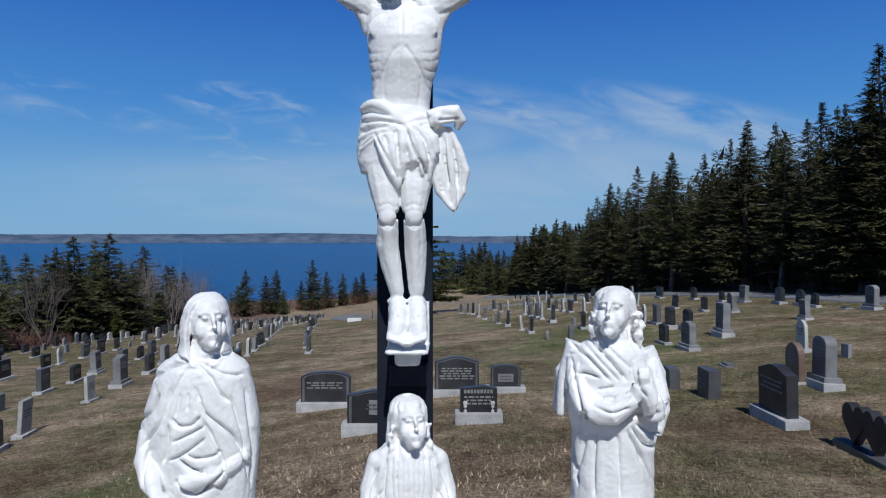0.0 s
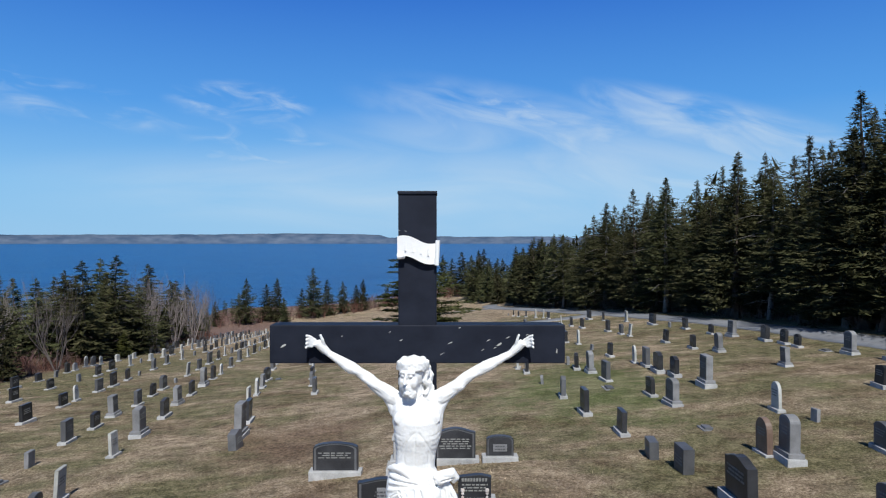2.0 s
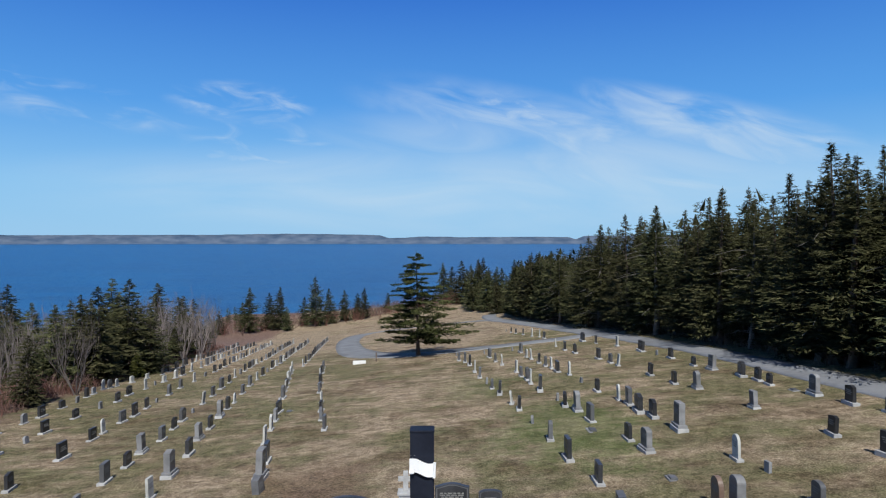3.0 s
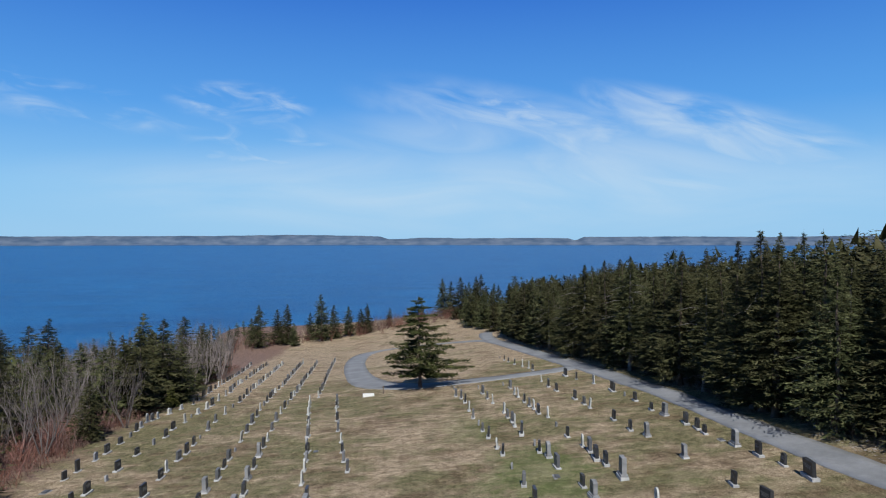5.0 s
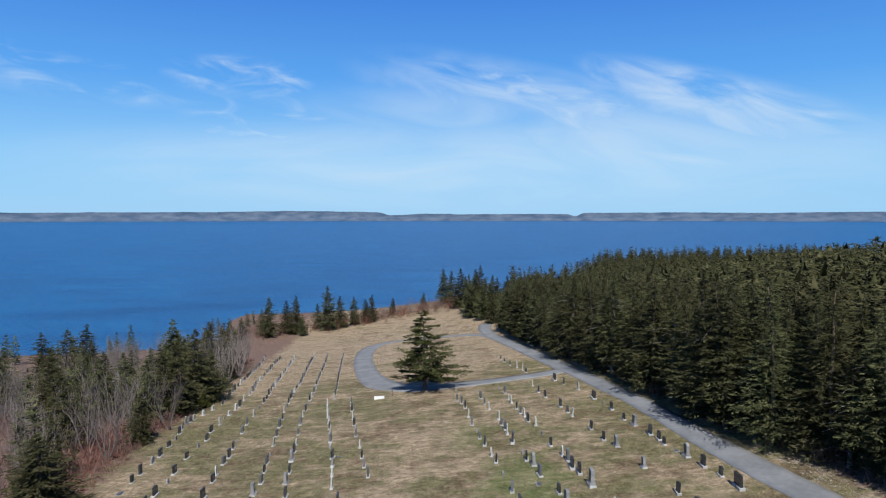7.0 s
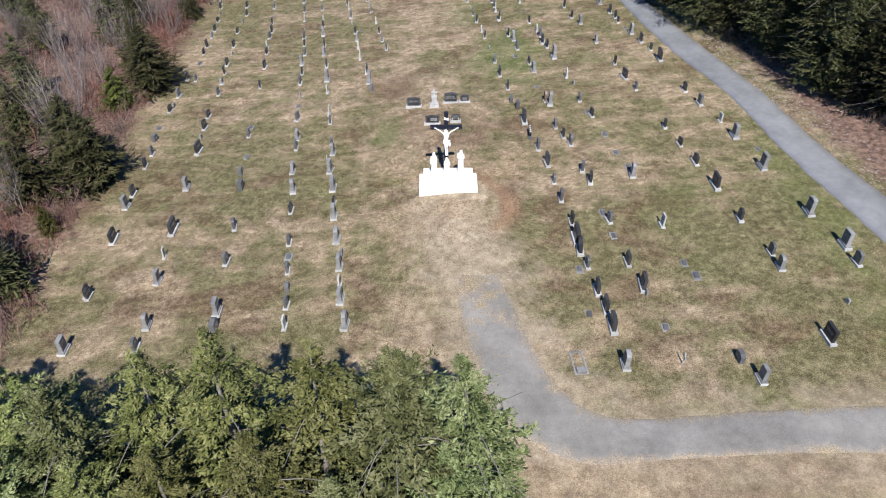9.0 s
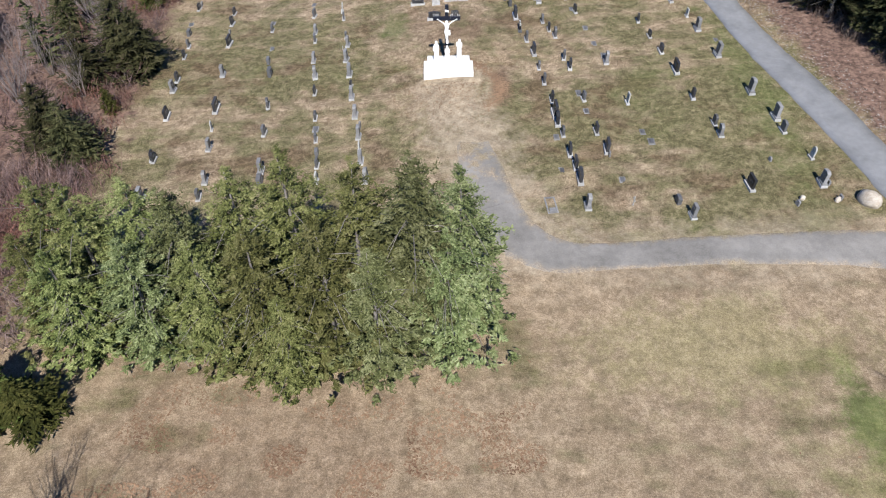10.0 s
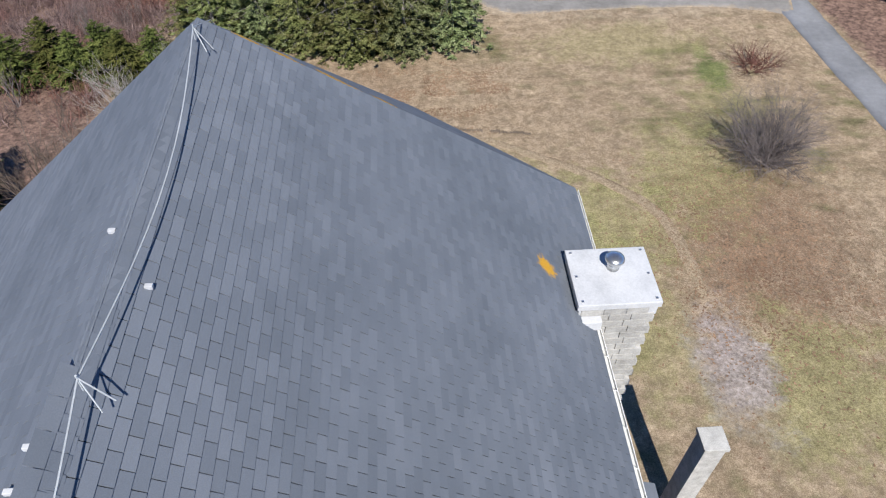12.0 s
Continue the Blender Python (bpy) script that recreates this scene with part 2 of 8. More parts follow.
def grass_colour(nt, p):
    """Dormant spring grass: straw, olive and brown thatch in patches of many sizes. Returns colour and height."""
    big = fractal(nt, p, 0.07, 5, 0.6)
    mid = fractal(nt, p, 0.55, 6, 0.62)
    streak = fractal(nt, p, 0.5, 5, 0.6, (0.45, 1.6, 1.0))
    fine = mathn(nt, "ADD", mathn(nt, "MULTIPLY", fractal(nt, p, 14.0, 7, 0.8), 0.62), mathn(nt, "MULTIPLY", fractal(nt, p, 2.2, 6, 0.75), 0.38))
    blades = fractal(nt, p, 38.0, 3, 0.7)
    sep = nt.nodes.new("ShaderNodeSeparateXYZ")
    nt.links.new(p, sep.inputs[0])
    yard = smooth(nt, sep.outputs[1], -24.0, -16.0)
    # mown shorter and smoother by the church
    fine = mathn(nt, "ADD", mathn(nt, "MULTIPLY", mathn(nt, "SUBTRACT", fine, 0.5), mathn(nt, "ADD", mathn(nt, "MULTIPLY", yard, 0.45), 0.6)), 0.505)
    straw = ramp(nt, fine, [(0.4, (0.09, 0.066, 0.04)), (0.5, (0.285, 0.215, 0.143)), (0.6, (0.58, 0.46, 0.335))])
    olive = ramp(nt, fine, [(0.4, (0.032, 0.033, 0.013)), (0.5, (0.12, 0.112, 0.052)), (0.6, (0.285, 0.25, 0.14))])
    brown = ramp(nt, fine, [(0.4, (0.035, 0.022, 0.013)), (0.5, (0.125, 0.082, 0.05)), (0.61, (0.28, 0.2, 0.135))])
    green = ramp(nt, fine, [(0.3, (0.045, 0.075, 0.016)), (0.6, (0.095, 0.15, 0.035)), (0.8, (0.16, 0.2, 0.06))])
    # the burial ground is greener than the meadow by the church, the shore meadow paler
    shore = smooth(nt, sep.outputs[1], 60.0, 105.0)
    k = mathn(nt, "ADD", mathn(nt, "MULTIPLY", mid, 0.6), mathn(nt, "MULTIPLY", streak, 0.55))
    k = mathn(nt, "ADD", k, mathn(nt, "MULTIPLY", mathn(nt, "SUBTRACT", big, 0.5), 0.7))
    k = mathn(nt, "ADD", k, mathn(nt, "MULTIPLY", mathn(nt, "SUBTRACT", yard, 0.8), 0.09))
    k = mathn(nt, "SUBTRACT", k, mathn(nt, "MULTIPLY", shore, 0.12))
    # greener among the rows than on the worn avenue between them
    rows = smooth(nt, mathn(nt, "ABSOLUTE", mathn(nt, "ADD", sep.outputs[0], 1.0)), 2.0, 8.0)
    rows = mathn(nt, "MULTIPLY", mathn(nt, "MULTIPLY", rows, yard), mathn(nt, "SUBTRACT", 1.0, shore))
    k = mathn(nt, "ADD", k, mathn(nt, "MULTIPLY", mathn(nt, "SUBTRACT", rows, 0.25), 0.07))
    c = mixc(nt, mathn(nt, "MULTIPLY", smooth(nt, k, 0.5, 0.72), 0.9), straw, olive)
    thatch = fractal(nt, p, 0.22, 6, 0.65, (1.0, 1.3, 1.0), 0.4)
    c = mixc(nt, mathn(nt, "MULTIPLY", smooth(nt, thatch, 0.5, 0.64), mathn(nt, "ADD", mathn(nt, "MULTIPLY", yard, 0.45), 0.25)), c, brown)
    lush = smooth(nt, fractal(nt, p, 0.1, 4, 0.55, (1.0, 1.4, 1.0), 0.3), 0.55, 0.72)
    c = mixc(nt, mathn(nt, "MULTIPLY", mathn(nt, "MULTIPLY", lush, 0.26), mathn(nt, "ADD", mathn(nt, "MULTIPLY", yard, 0.75), 0.25)), c, green)
    h = mathn(nt, "ADD", mathn(nt, "MULTIPLY", fine, 1.0), mathn(nt, "MULTIPLY", blades, 0.5))
    return c, h, green


def spot(nt, p, cx, cy, rx, ry, wob, lo=1.3, hi=0.45):
    """A ragged patch on the ground round (cx, cy)."""
    mp = nt.nodes.new("ShaderNodeMapping")
    mp.vector_type = "POINT"
    mp.inputs["Location"].default_value = (-cx / rx, -cy / ry, 0)
    mp.inputs["Scale"].default_value = (1 / rx, 1 / ry, 0)
    nt.links.new(p, mp.inputs["Vector"])
    v = nt.nodes.new("ShaderNodeVectorMath")
    v.operation = "LENGTH"
    nt.links.new(mp.outputs[0], v.inputs[0])
    r = mathn(nt, "ADD", v.outputs["Value"], mathn(nt, "MULTIPLY", mathn(nt, "SUBTRACT", wob, 0.5), 3.2))
    return smooth(nt, r, lo, hi)


def grass():
    m, nt, b = start("spring_grass", 0.95, spec=0.15)
    p = place(nt)
    c, h, green = grass_colour(nt, p)
    wob = fractal(nt, p, 0.6, 8, 0.75)
    litter = ramp(nt, fractal(nt, p, 9.0, 4, 0.7), [(0.34, (0.05, 0.03, 0.02)), (0.66, (0.3, 0.2, 0.135))])
    rubble = ramp(nt, fractal(nt, p, 5.0, 6, 0.75), [(0.3, (0.14, 0.11, 0.1)), (0.7, (0.5, 0.44, 0.42))])
    lawn = ramp(nt, fractal(nt, p, 11.0, 6, 0.75), [(0.4, (0.13, 0.128, 0.042)), (0.6, (0.38, 0.36, 0.165))])
    worn = ramp(nt, mathn(nt, "ADD", mathn(nt, "MULTIPLY", fractal(nt, p, 12.0, 6, 0.75), 0.6), mathn(nt, "MULTIPLY", fractal(nt, p, 1.4, 5, 0.7), 0.4)), [(0.38, (0.2, 0.15, 0.1)), (0.62, (0.5, 0.42, 0.315))])
    for cx, cy, rx, ry, k in ((0.5, -0.6, 3.2, 3.8, 0.9), (1.0, -4.6, 3.1, 4.0, 0.95), (1.7, -9.0, 3.2, 4.2, 0.85), (2.6, -13.5, 3.1, 3.6, 0.65), (4.5, -18.3, 4.2, 3.0, 0.6), (11, -19.6, 9.0, 2.6, 0.5), (22, -19.6, 9.0, 2.9, 0.5)):
        c = mixc(nt, mathn(nt, "MULTIPLY", spot(nt, p, cx, cy, rx, ry, wob, 1.5, 0.3), k), c, worn)
    scrub = ramp(nt, fractal(nt, p, 2.5, 5, 0.7), [(0.34, (0.07, 0.046, 0.038)), (0.66, (0.29, 0.19, 0.15))])
    for cx, cy, rx, ry, what, k in ((4.2, -0.6, 1.0, 3.0, litter, 0.8), (0.8, 8.4, 2.6, 1.6, litter, 0.75), (-5.0, 20.2, 2.6, 3.4, litter, 0.7), (-1.5, 12.0, 4.0, 2.4, litter, 0.5), (4.5, 10.6, 3.0, 1.0, litter, 0.5), (-11, -33, 9, 4.5, litter, 0.3), (17.5, -51, 6, 8, litter, 0.6),
                                    (20.4, -31.6, 1.4, 3.2, green, 0.72), (6.0, 26, 3.5, 7, green, 0.5), (2.5, 40, 2.5, 6, green, 0.3),
                                    (24, -3, 2, 14, green, 0.28), (9.0, -49, 5, 5, lawn, 0.5), (-4.0, -47, 13, 6, lawn, 0.55), (-17, -50, 6, 7, lawn, 0.5), (4.0, -55, 6, 7, lawn, 0.45), (15.5, -44, 4, 6, lawn, 0.5), (17, -61, 5, 5, lawn, 0.6), (9.5, -57, 2.5, 6, lawn, 0.4), (14, -27, 8, 3.5, lawn, 0.35), (20, -37, 3, 5, lawn, 0.4), (13.2, -59.4, 1.9, 4.2, rubble, 0.85), (-5, 11, 1.5, 3, green, 0.5)):
        c = mixc(nt, mathn(nt, "MULTIPLY", spot(nt, p, cx, cy, rx, ry, wob), k), c, what)
    # brown floor of the woods on both sides
    sep = nt.nodes.new("ShaderNodeSeparateXYZ")
    nt.links.new(p, sep.inputs[0])
    ragged = mathn(nt, "MULTIPLY", mathn(nt, "SUBTRACT", wob, 0.5), 14.0)
    west = mathn(nt, "ADD", mathn(nt, "ADD", sep.outputs[0], mathn(nt, "MULTIPLY", mathn(nt, "MAXIMUM", sep.outputs[1], 0.0), 0.085)), ragged)
    c = mixc(nt, smooth(nt, west, -25.5, -28.5), c, scrub)
    east = mathn(nt, "ADD", mathn(nt, "ADD", sep.outputs[0], mathn(nt, "MULTIPLY", mathn(nt, "MAXIMUM", sep.outputs[1], 0.0), 0.088)), mathn(nt, "MULTIPLY", ragged, 0.35))
    east = mathn(nt, "SUBTRACT", east, mathn(nt, "MULTIPLY", mathn(nt, "MAXIMUM", mathn(nt, "MULTIPLY", sep.outputs[1], -1.0), 0.0), 0.14))
    c = mixc(nt, smooth(nt, east, 28.6, 30.2), c, scrub)
    # lighter and darker tussocks, from a hand's width to a pace
    mott = mathn(nt, "ADD", mathn(nt, "MULTIPLY", fractal(nt, p, 1.0, 5, 0.65), 0.6), mathn(nt, "MULTIPLY", fractal(nt, p, 4.5, 4, 0.7), 0.4))
    lum = nt.nodes.new("ShaderNodeMapRange")
    for key, v in (("From Min", 0.36), ("From Max", 0.64), ("To Min", 0.72), ("To Max", 1.3)):
        lum.inputs[key].default_value = v
    nt.links.new(mott, lum.inputs["Value"])
    hs = nt.nodes.new("ShaderNodeHueSaturation")
    nt.links.new(lum.outputs[0], hs.inputs["Value"])
    nt.links.new(c, hs.inputs["Color"])
    nt.links.new(hs.outputs[0], b.inputs["Base Color"])
    bump(nt, b, h, 0.8, 0.09)
    return m


def gravel(name, dark, light, scale=22.0, edge=0.0):
    m, nt, b = start(name, 0.95, spec=0.2)
    p = place(nt)
    f1, f2, f3 = fractal(nt, p, 0.35, 5), fractal(nt, p, scale, 4, 0.7), fractal(nt, p, 2.5, 4)
    f = mathn(nt, "ADD", mathn(nt, "MULTIPLY", f1, 0.5), mathn(nt, "ADD", mathn(nt, "MULTIPLY", f2, 0.3), mathn(nt, "MULTIPLY", f3, 0.2)))
    c = ramp(nt, f, [(0.36, dark), (0.64, light)])
    if edge:
        # turf creeps in from both sides
        uv = nt.nodes.new("ShaderNodeTexCoord").outputs["UV"]
        su = nt.nodes.new("ShaderNodeSeparateXYZ")
        nt.links.new(uv, su.inputs[0])
        off = mathn(nt, "MULTIPLY", mathn(nt, "ABSOLUTE", mathn(nt, "SUBTRACT", su.outputs[1], 0.5)), 2.0)
        off = mathn(nt, "ADD", off, mathn(nt, "MULTIPLY", mathn(nt, "SUBTRACT", fractal(nt, p, 1.1, 6, 0.7), 0.5), 1.1))
        off = mathn(nt, "MAXIMUM", off, mathn(nt, "ADD", su.outputs[0], mathn(nt, "MULTIPLY", mathn(nt, "SUBTRACT", fractal(nt, p, 0.9, 6, 0.7), 0.5), 2.2)))
        turf, _, _ = grass_colour(nt, p)
        sandy = ramp(nt, f2, [(0.38, (0.2, 0.15, 0.1)), (0.62, (0.48, 0.4, 0.3))])
        c = mixc(nt, smooth(nt, off, 1 - edge, 1.0), c, mixc(nt, 0.6, turf, sandy))
    nt.links.new(c, b.inputs["Base Color"])
    bump(nt, b, f2, 0.5, 0.03)
    return m


def needles(name, dark, light, tip):
    """Spruce foliage, darker and lighter from spray to spray."""
    m, nt, b = start(name, 0.85, spec=0.1)
    p = place(nt)
    isl = nt.nodes.new("ShaderNodeNewGeometry").outputs["Random Per Island"]
    f = mathn(nt, "ADD", mathn(nt, "MULTIPLY", fractal(nt, p, 0.9, 4), 0.75), mathn(nt, "MULTIPLY", isl, 0.25))
    c = ramp(nt, f, [(0.3, dark), (0.5, light), (0.7, tip)])
    rnd = nt.nodes.new("ShaderNodeObjectInfo").outputs["Random"]
    hs = nt.nodes.new("ShaderNodeHueSaturation")
    nt.links.new(mathn(nt, "ADD", mathn(nt, "MULTIPLY", rnd, 0.7), 0.65), hs.inputs["Value"])
    nt.links.new(mathn(nt, "ADD", mathn(nt, "MULTIPLY", rnd, 0.045), 0.465), hs.inputs["Hue"])
    nt.links.new(c, hs.inputs["Color"])
    nt.links.new(hs.outputs[0], b.inputs["Base Color"])
    return m


def shingle_mat():
    """Blue-grey asphalt shingles, streaked, with orange lichen about the hips' peak and the flue."""
    m, nt, b = start("blue_grey_asphalt_shingle", 0.85, spec=0.25)
    p = place(nt)
    isl = nt.nodes.new("ShaderNodeNewGeometry").outputs["Random Per Island"]
    rnd = nt.nodes.new("ShaderNodeObjectInfo").outputs["Random"]
    r = mathn(nt, "FRACT", mathn(nt, "ADD", isl, rnd))
    grit = fractal(nt, p, 90.0, 3, 0.7)
    stain = fractal(nt, p, 0.5, 5, 0.6, (1.0, 0.6, 1.0))
    f = mathn(nt, "ADD", mathn(nt, "MULTIPLY", r, 0.14), mathn(nt, "ADD", mathn(nt, "MULTIPLY", grit, 0.3), mathn(nt, "MULTIPLY", stain, 0.5)))
    c = ramp(nt, f, [(0.25, (0.09, 0.104, 0.125)), (0.5, (0.14, 0.157, 0.185)), (0.75, (0.205, 0.223, 0.255))])
    lich = fractal(nt, p, 2.2, 6, 0.7)
    total = None
    for (cx, cy, cz), rad in (((-4.9, -69.0, 26.6), 0.5), ((-4.5, -68.7, 26.2), 0.6), ((-3.8, -68.4, 25.4), 0.55), ((-3.0, -68.1, 24.7), 0.45), ((-5.7, -56.6, 15.8), 0.9), ((0.05, -69.83, 21.97), 0.36)):
        v = nt.nodes.new("ShaderNodeVectorMath")
        v.operation = "DISTANCE"
        nt.links.new(p, v.inputs[0])
        v.inputs[1].default_value = (cx, cy, cz)
        k = mathn(nt, "DIVIDE", v.outputs["Value"], rad)
        total = k if total is None else mathn(nt, "MINIMUM", total, k)
    mask = smooth(nt, mathn(nt, "SUBTRACT", lich, mathn(nt, "MULTIPLY", total, 0.42)), 0.16, 0.3)
    # only on the hipped end's faces, but for a tuft by the flue
    sep = nt.nodes.new("ShaderNodeSeparateXYZ")
    nt.links.new(nt.nodes.new("ShaderNodeNewGeometry").outputs["True Normal"], sep.inputs[0])
    sx = nt.nodes.new("ShaderNodeSeparateXYZ")
    nt.links.new(p, sx.inputs[0])
    keep = mathn(nt, "MAXIMUM", smooth(nt, sep.outputs[1], 0.15, 0.3), smooth(nt, sx.outputs[0], -0.9, -0.6))
    mask = mathn(nt, "MULTIPLY", mask, keep)
    c = mixc(nt, mask, c, ramp(nt, grit, [(0.3, (0.42, 0.2, 0.015)), (0.7, (0.62, 0.36, 0.04))]))
    nt.links.new(c, b.inputs["Base Color"])
    bump(nt, b, grit, 0.3, 0.004)
    return m


def sea_mat():
    m, nt, b = start("blue_sea_water", 0.32, spec=0.14)
    p = place(nt)
    f1 = fractal(nt, p, 0.02, 5, 0.6, (1.0, 2.5, 1.0))
    f2 = fractal(nt, p, 0.3, 6, 0.7, (1.0, 2.0, 1.0))
    f3 = fractal(nt, p, 0.09, 6, 0.75, (0.5, 2.2, 1.0))
    f = mathn(nt, "ADD", mathn(nt, "MULTIPLY", f1, 0.4), mathn(nt, "ADD", mathn(nt, "MULTIPLY", f3, 0.3), mathn(nt, "MULTIPLY", f2, 0.3)))
    c = ramp(nt, f, [(0.4, (0.003, 0.046, 0.155)), (0.5, (0.005, 0.075, 0.225)), (0.6, (0.01, 0.118, 0.3))])
    nt.links.new(c, b.inputs["Base Color"])
    bump(nt, b, f2, 0.9, 0.6)
    return m


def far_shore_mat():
    m, nt, b = start("haze_tinted_wooded_shore", 1.0, spec=0.0)
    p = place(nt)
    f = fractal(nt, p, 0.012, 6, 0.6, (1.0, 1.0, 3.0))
    # blue of the distance haze is mixed into the woods' base colour
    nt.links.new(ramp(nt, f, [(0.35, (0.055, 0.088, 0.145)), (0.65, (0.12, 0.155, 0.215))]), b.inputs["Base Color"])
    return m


MAT["timber"], MAT["grass"], MAT["shingle"], MAT["sea"], MAT["shore"] = timber(), grass(), shingle_mat(), sea_mat(), far_shore_mat()
MAT["asphalt"] = gravel("pale_worn_asphalt", (0.15, 0.155, 0.165), (0.265, 0.27, 0.285), 30.0)
MAT["gravel"] = gravel("grey_packed_gravel", (0.15, 0.143, 0.135), (0.3, 0.285, 0.27), 14.0, 0.5)
MAT["leaf_litter"] = gravel("dead_leaf_litter", (0.12, 0.07, 0.045), (0.34, 0.22, 0.14), 6.0)
MAT["spruce"] = needles("spruce_needles", (0.016, 0.018, 0.009), (0.05, 0.055, 0.023), (0.115, 0.112, 0.055))
MAT["spruce_lone"] = needles("lone_spruce_needles", (0.016, 0.02, 0.007), (0.042, 0.05, 0.017), (0.1, 0.105, 0.04))
MAT["spruce_pale"] = needles("lichened_spruce_needles", (0.024, 0.033, 0.012), (0.118, 0.143, 0.058), (0.25, 0.275, 0.145))
MAT["spruce_mid"] = needles("old_spruce_needles", (0.022, 0.029, 0.009), (0.118, 0.138, 0.046), (0.25, 0.262, 0.115))
MAT["spruce_lime"] = needles("young_yellow_green_needles", (0.022, 0.03, 0.009), (0.06, 0.076, 0.02), (0.12, 0.13, 0.04))


def tuft_mat():
    m, nt, b = start("dry_grass_blades", 0.9, spec=0.15)
    c, _, _ = grass_colour(nt, place(nt))
    isl = nt.nodes.new("ShaderNodeNewGeometry").outputs["Random Per Island"]
    hs = nt.nodes.new("ShaderNodeHueSaturation")
    nt.links.new(mathn(nt, "ADD", mathn(nt, "MULTIPLY", isl, 0.9), 0.6), hs.inputs["Value"])
    nt.links.new(c, hs.inputs["Color"])
    nt.links.new(hs.outputs[0], b.inputs["Base Color"])
    return m


def rut_mat():
    """Turf worn thin by old wheels: pale straw patches that fade into the grass."""
    m, nt, b = start("worn_turf_rut", 0.95, spec=0.15)
    p = place(nt)
    turf, h, _ = grass_colour(nt, p)
    su = nt.nodes.new("ShaderNodeSeparateXYZ")
    nt.links.new(nt.nodes.new("ShaderNodeTexCoord").outputs["UV"], su.inputs[0])
    off = mathn(nt, "MULTIPLY", mathn(nt, "ABSOLUTE", mathn(nt, "SUBTRACT", su.outputs[1], 0.5)), 2.0)
    off = mathn(nt, "ADD", off, mathn(nt, "MULTIPLY", mathn(nt, "SUBTRACT", fractal(nt, p, 1.3, 6, 0.75), 0.5), 2.4))
    dry = ramp(nt, fractal(nt, p, 7.0, 6, 0.75), [(0.34, (0.13, 0.09, 0.055)), (0.66, (0.5, 0.41, 0.28))])
    c = mixc(nt, mathn(nt, "MULTIPLY", smooth(nt, off, 0.75, 0.2), 0.6), turf, dry)
    nt.links.new(c, b.inputs["Base Color"])
    bump(nt, b, h, 0.8, 0.09)
    return m


MAT["rut"] = rut_mat()
MAT["tuft"] = tuft_mat()
# ---------------------------------------------------------------- building helpers


def mesh_of(name, verts, faces, mat, smooth_faces=False):
    me = bpy.data.meshes.new(name)
    me.from_pydata([tuple(v) for v in verts], [], faces)
    me.materials.append(mat)
    if smooth_faces:
        me.polygons.foreach_set("use_smooth", [True] * len(me.polygons))
    me.update()
    return me


def mesh_bm(name, bm, mat, smooth_faces=False):
    me = bpy.data.meshes.new(name)
    bmesh.ops.recalc_face_normals(bm, faces=bm.faces)
    bm.to_mesh(me)
    bm.free()
    me.materials.append(mat)
    if smooth_faces:
        me.polygons.foreach_set("use_smooth", [True] * len(me.polygons))
    return me


def part(name, data, mat, parent, label="", smooth_faces=False):
    """One mesh object under a thing or a part; data is a bmesh or a finished mesh."""
    me = mesh_bm(name, data, mat, smooth_faces) if isinstance(data, bmesh.types.BMesh) else data
    ob = new(name, me)
    ob.parent = parent
    if label:
        tagged(ob, label)
    return ob


def thing(name, m, label, category, group="", kind=""):
    ob = new(name)
    ob.empty_display_size = 0.2
    ob.matrix_world = m
    return tagged(ob, label, category, group, kind)


def box(bm, x0, y0, z0, x1, y1, z1, bevel=0.0, m=None):
    r = bmesh.ops.create_cube(bm, size=1.0)
    vs = r["verts"]
    bmesh.ops.transform(bm, verts=vs, matrix=Matrix.Translation(((x0 + x1) / 2, (y0 + y1) / 2, (z0 + z1) / 2)) @ Matrix.Diagonal((x1 - x0, y1 - y0, z1 - z0, 1)))
    if bevel:
        es = list({e for v in vs for e in v.link_edges})
        r = bmesh.ops.bevel(bm, geom=es, offset=bevel, segments=2, affect="EDGES", profile=0.6)
        vs = list({v for f in r["faces"] for v in f.verts} | {v for v in vs if v.is_valid})
    if m is not None:
        bmesh.ops.transform(bm, verts=vs, matrix=m)
    return vs


def prism(bm, outline, y0, y1, bevel=0.0):
    """An outline in x and z, drawn out along y."""
    a = [bm.verts.new((x, y0, z)) for x, z in outline]
    b = [bm.verts.new((x, y1, z)) for x, z in outline]
    n = len(outline)
    fs = [bm.faces.new(a), bm.faces.new(b[::-1])]
    for i in range(n):
        fs.append(bm.faces.new((a[i], b[i], b[(i + 1) % n], a[(i + 1) % n])))
    bmesh.ops.recalc_face_normals(bm, faces=fs)
    if bevel:
        es = [e for f in fs[:2] for e in f.edges]
        bmesh.ops.bevel(bm, geom=es, offset=bevel, segments=1, affect="EDGES")


def upright(bm, outline, z0, z1):
    """An outline in x and y, drawn up from z0 to z1."""
    a = [bm.verts.new((x, y, z0)) for x, y in outline]
    b = [bm.verts.new((x, y, z1)) for x, y in outline]
    n = len(outline)
    bm.faces.new(a)
    bm.faces.new(b[::-1])
    for i in range(n):
        bm.faces.new((a[i], a[(i + 1) % n], b[(i + 1) % n], b[i]))


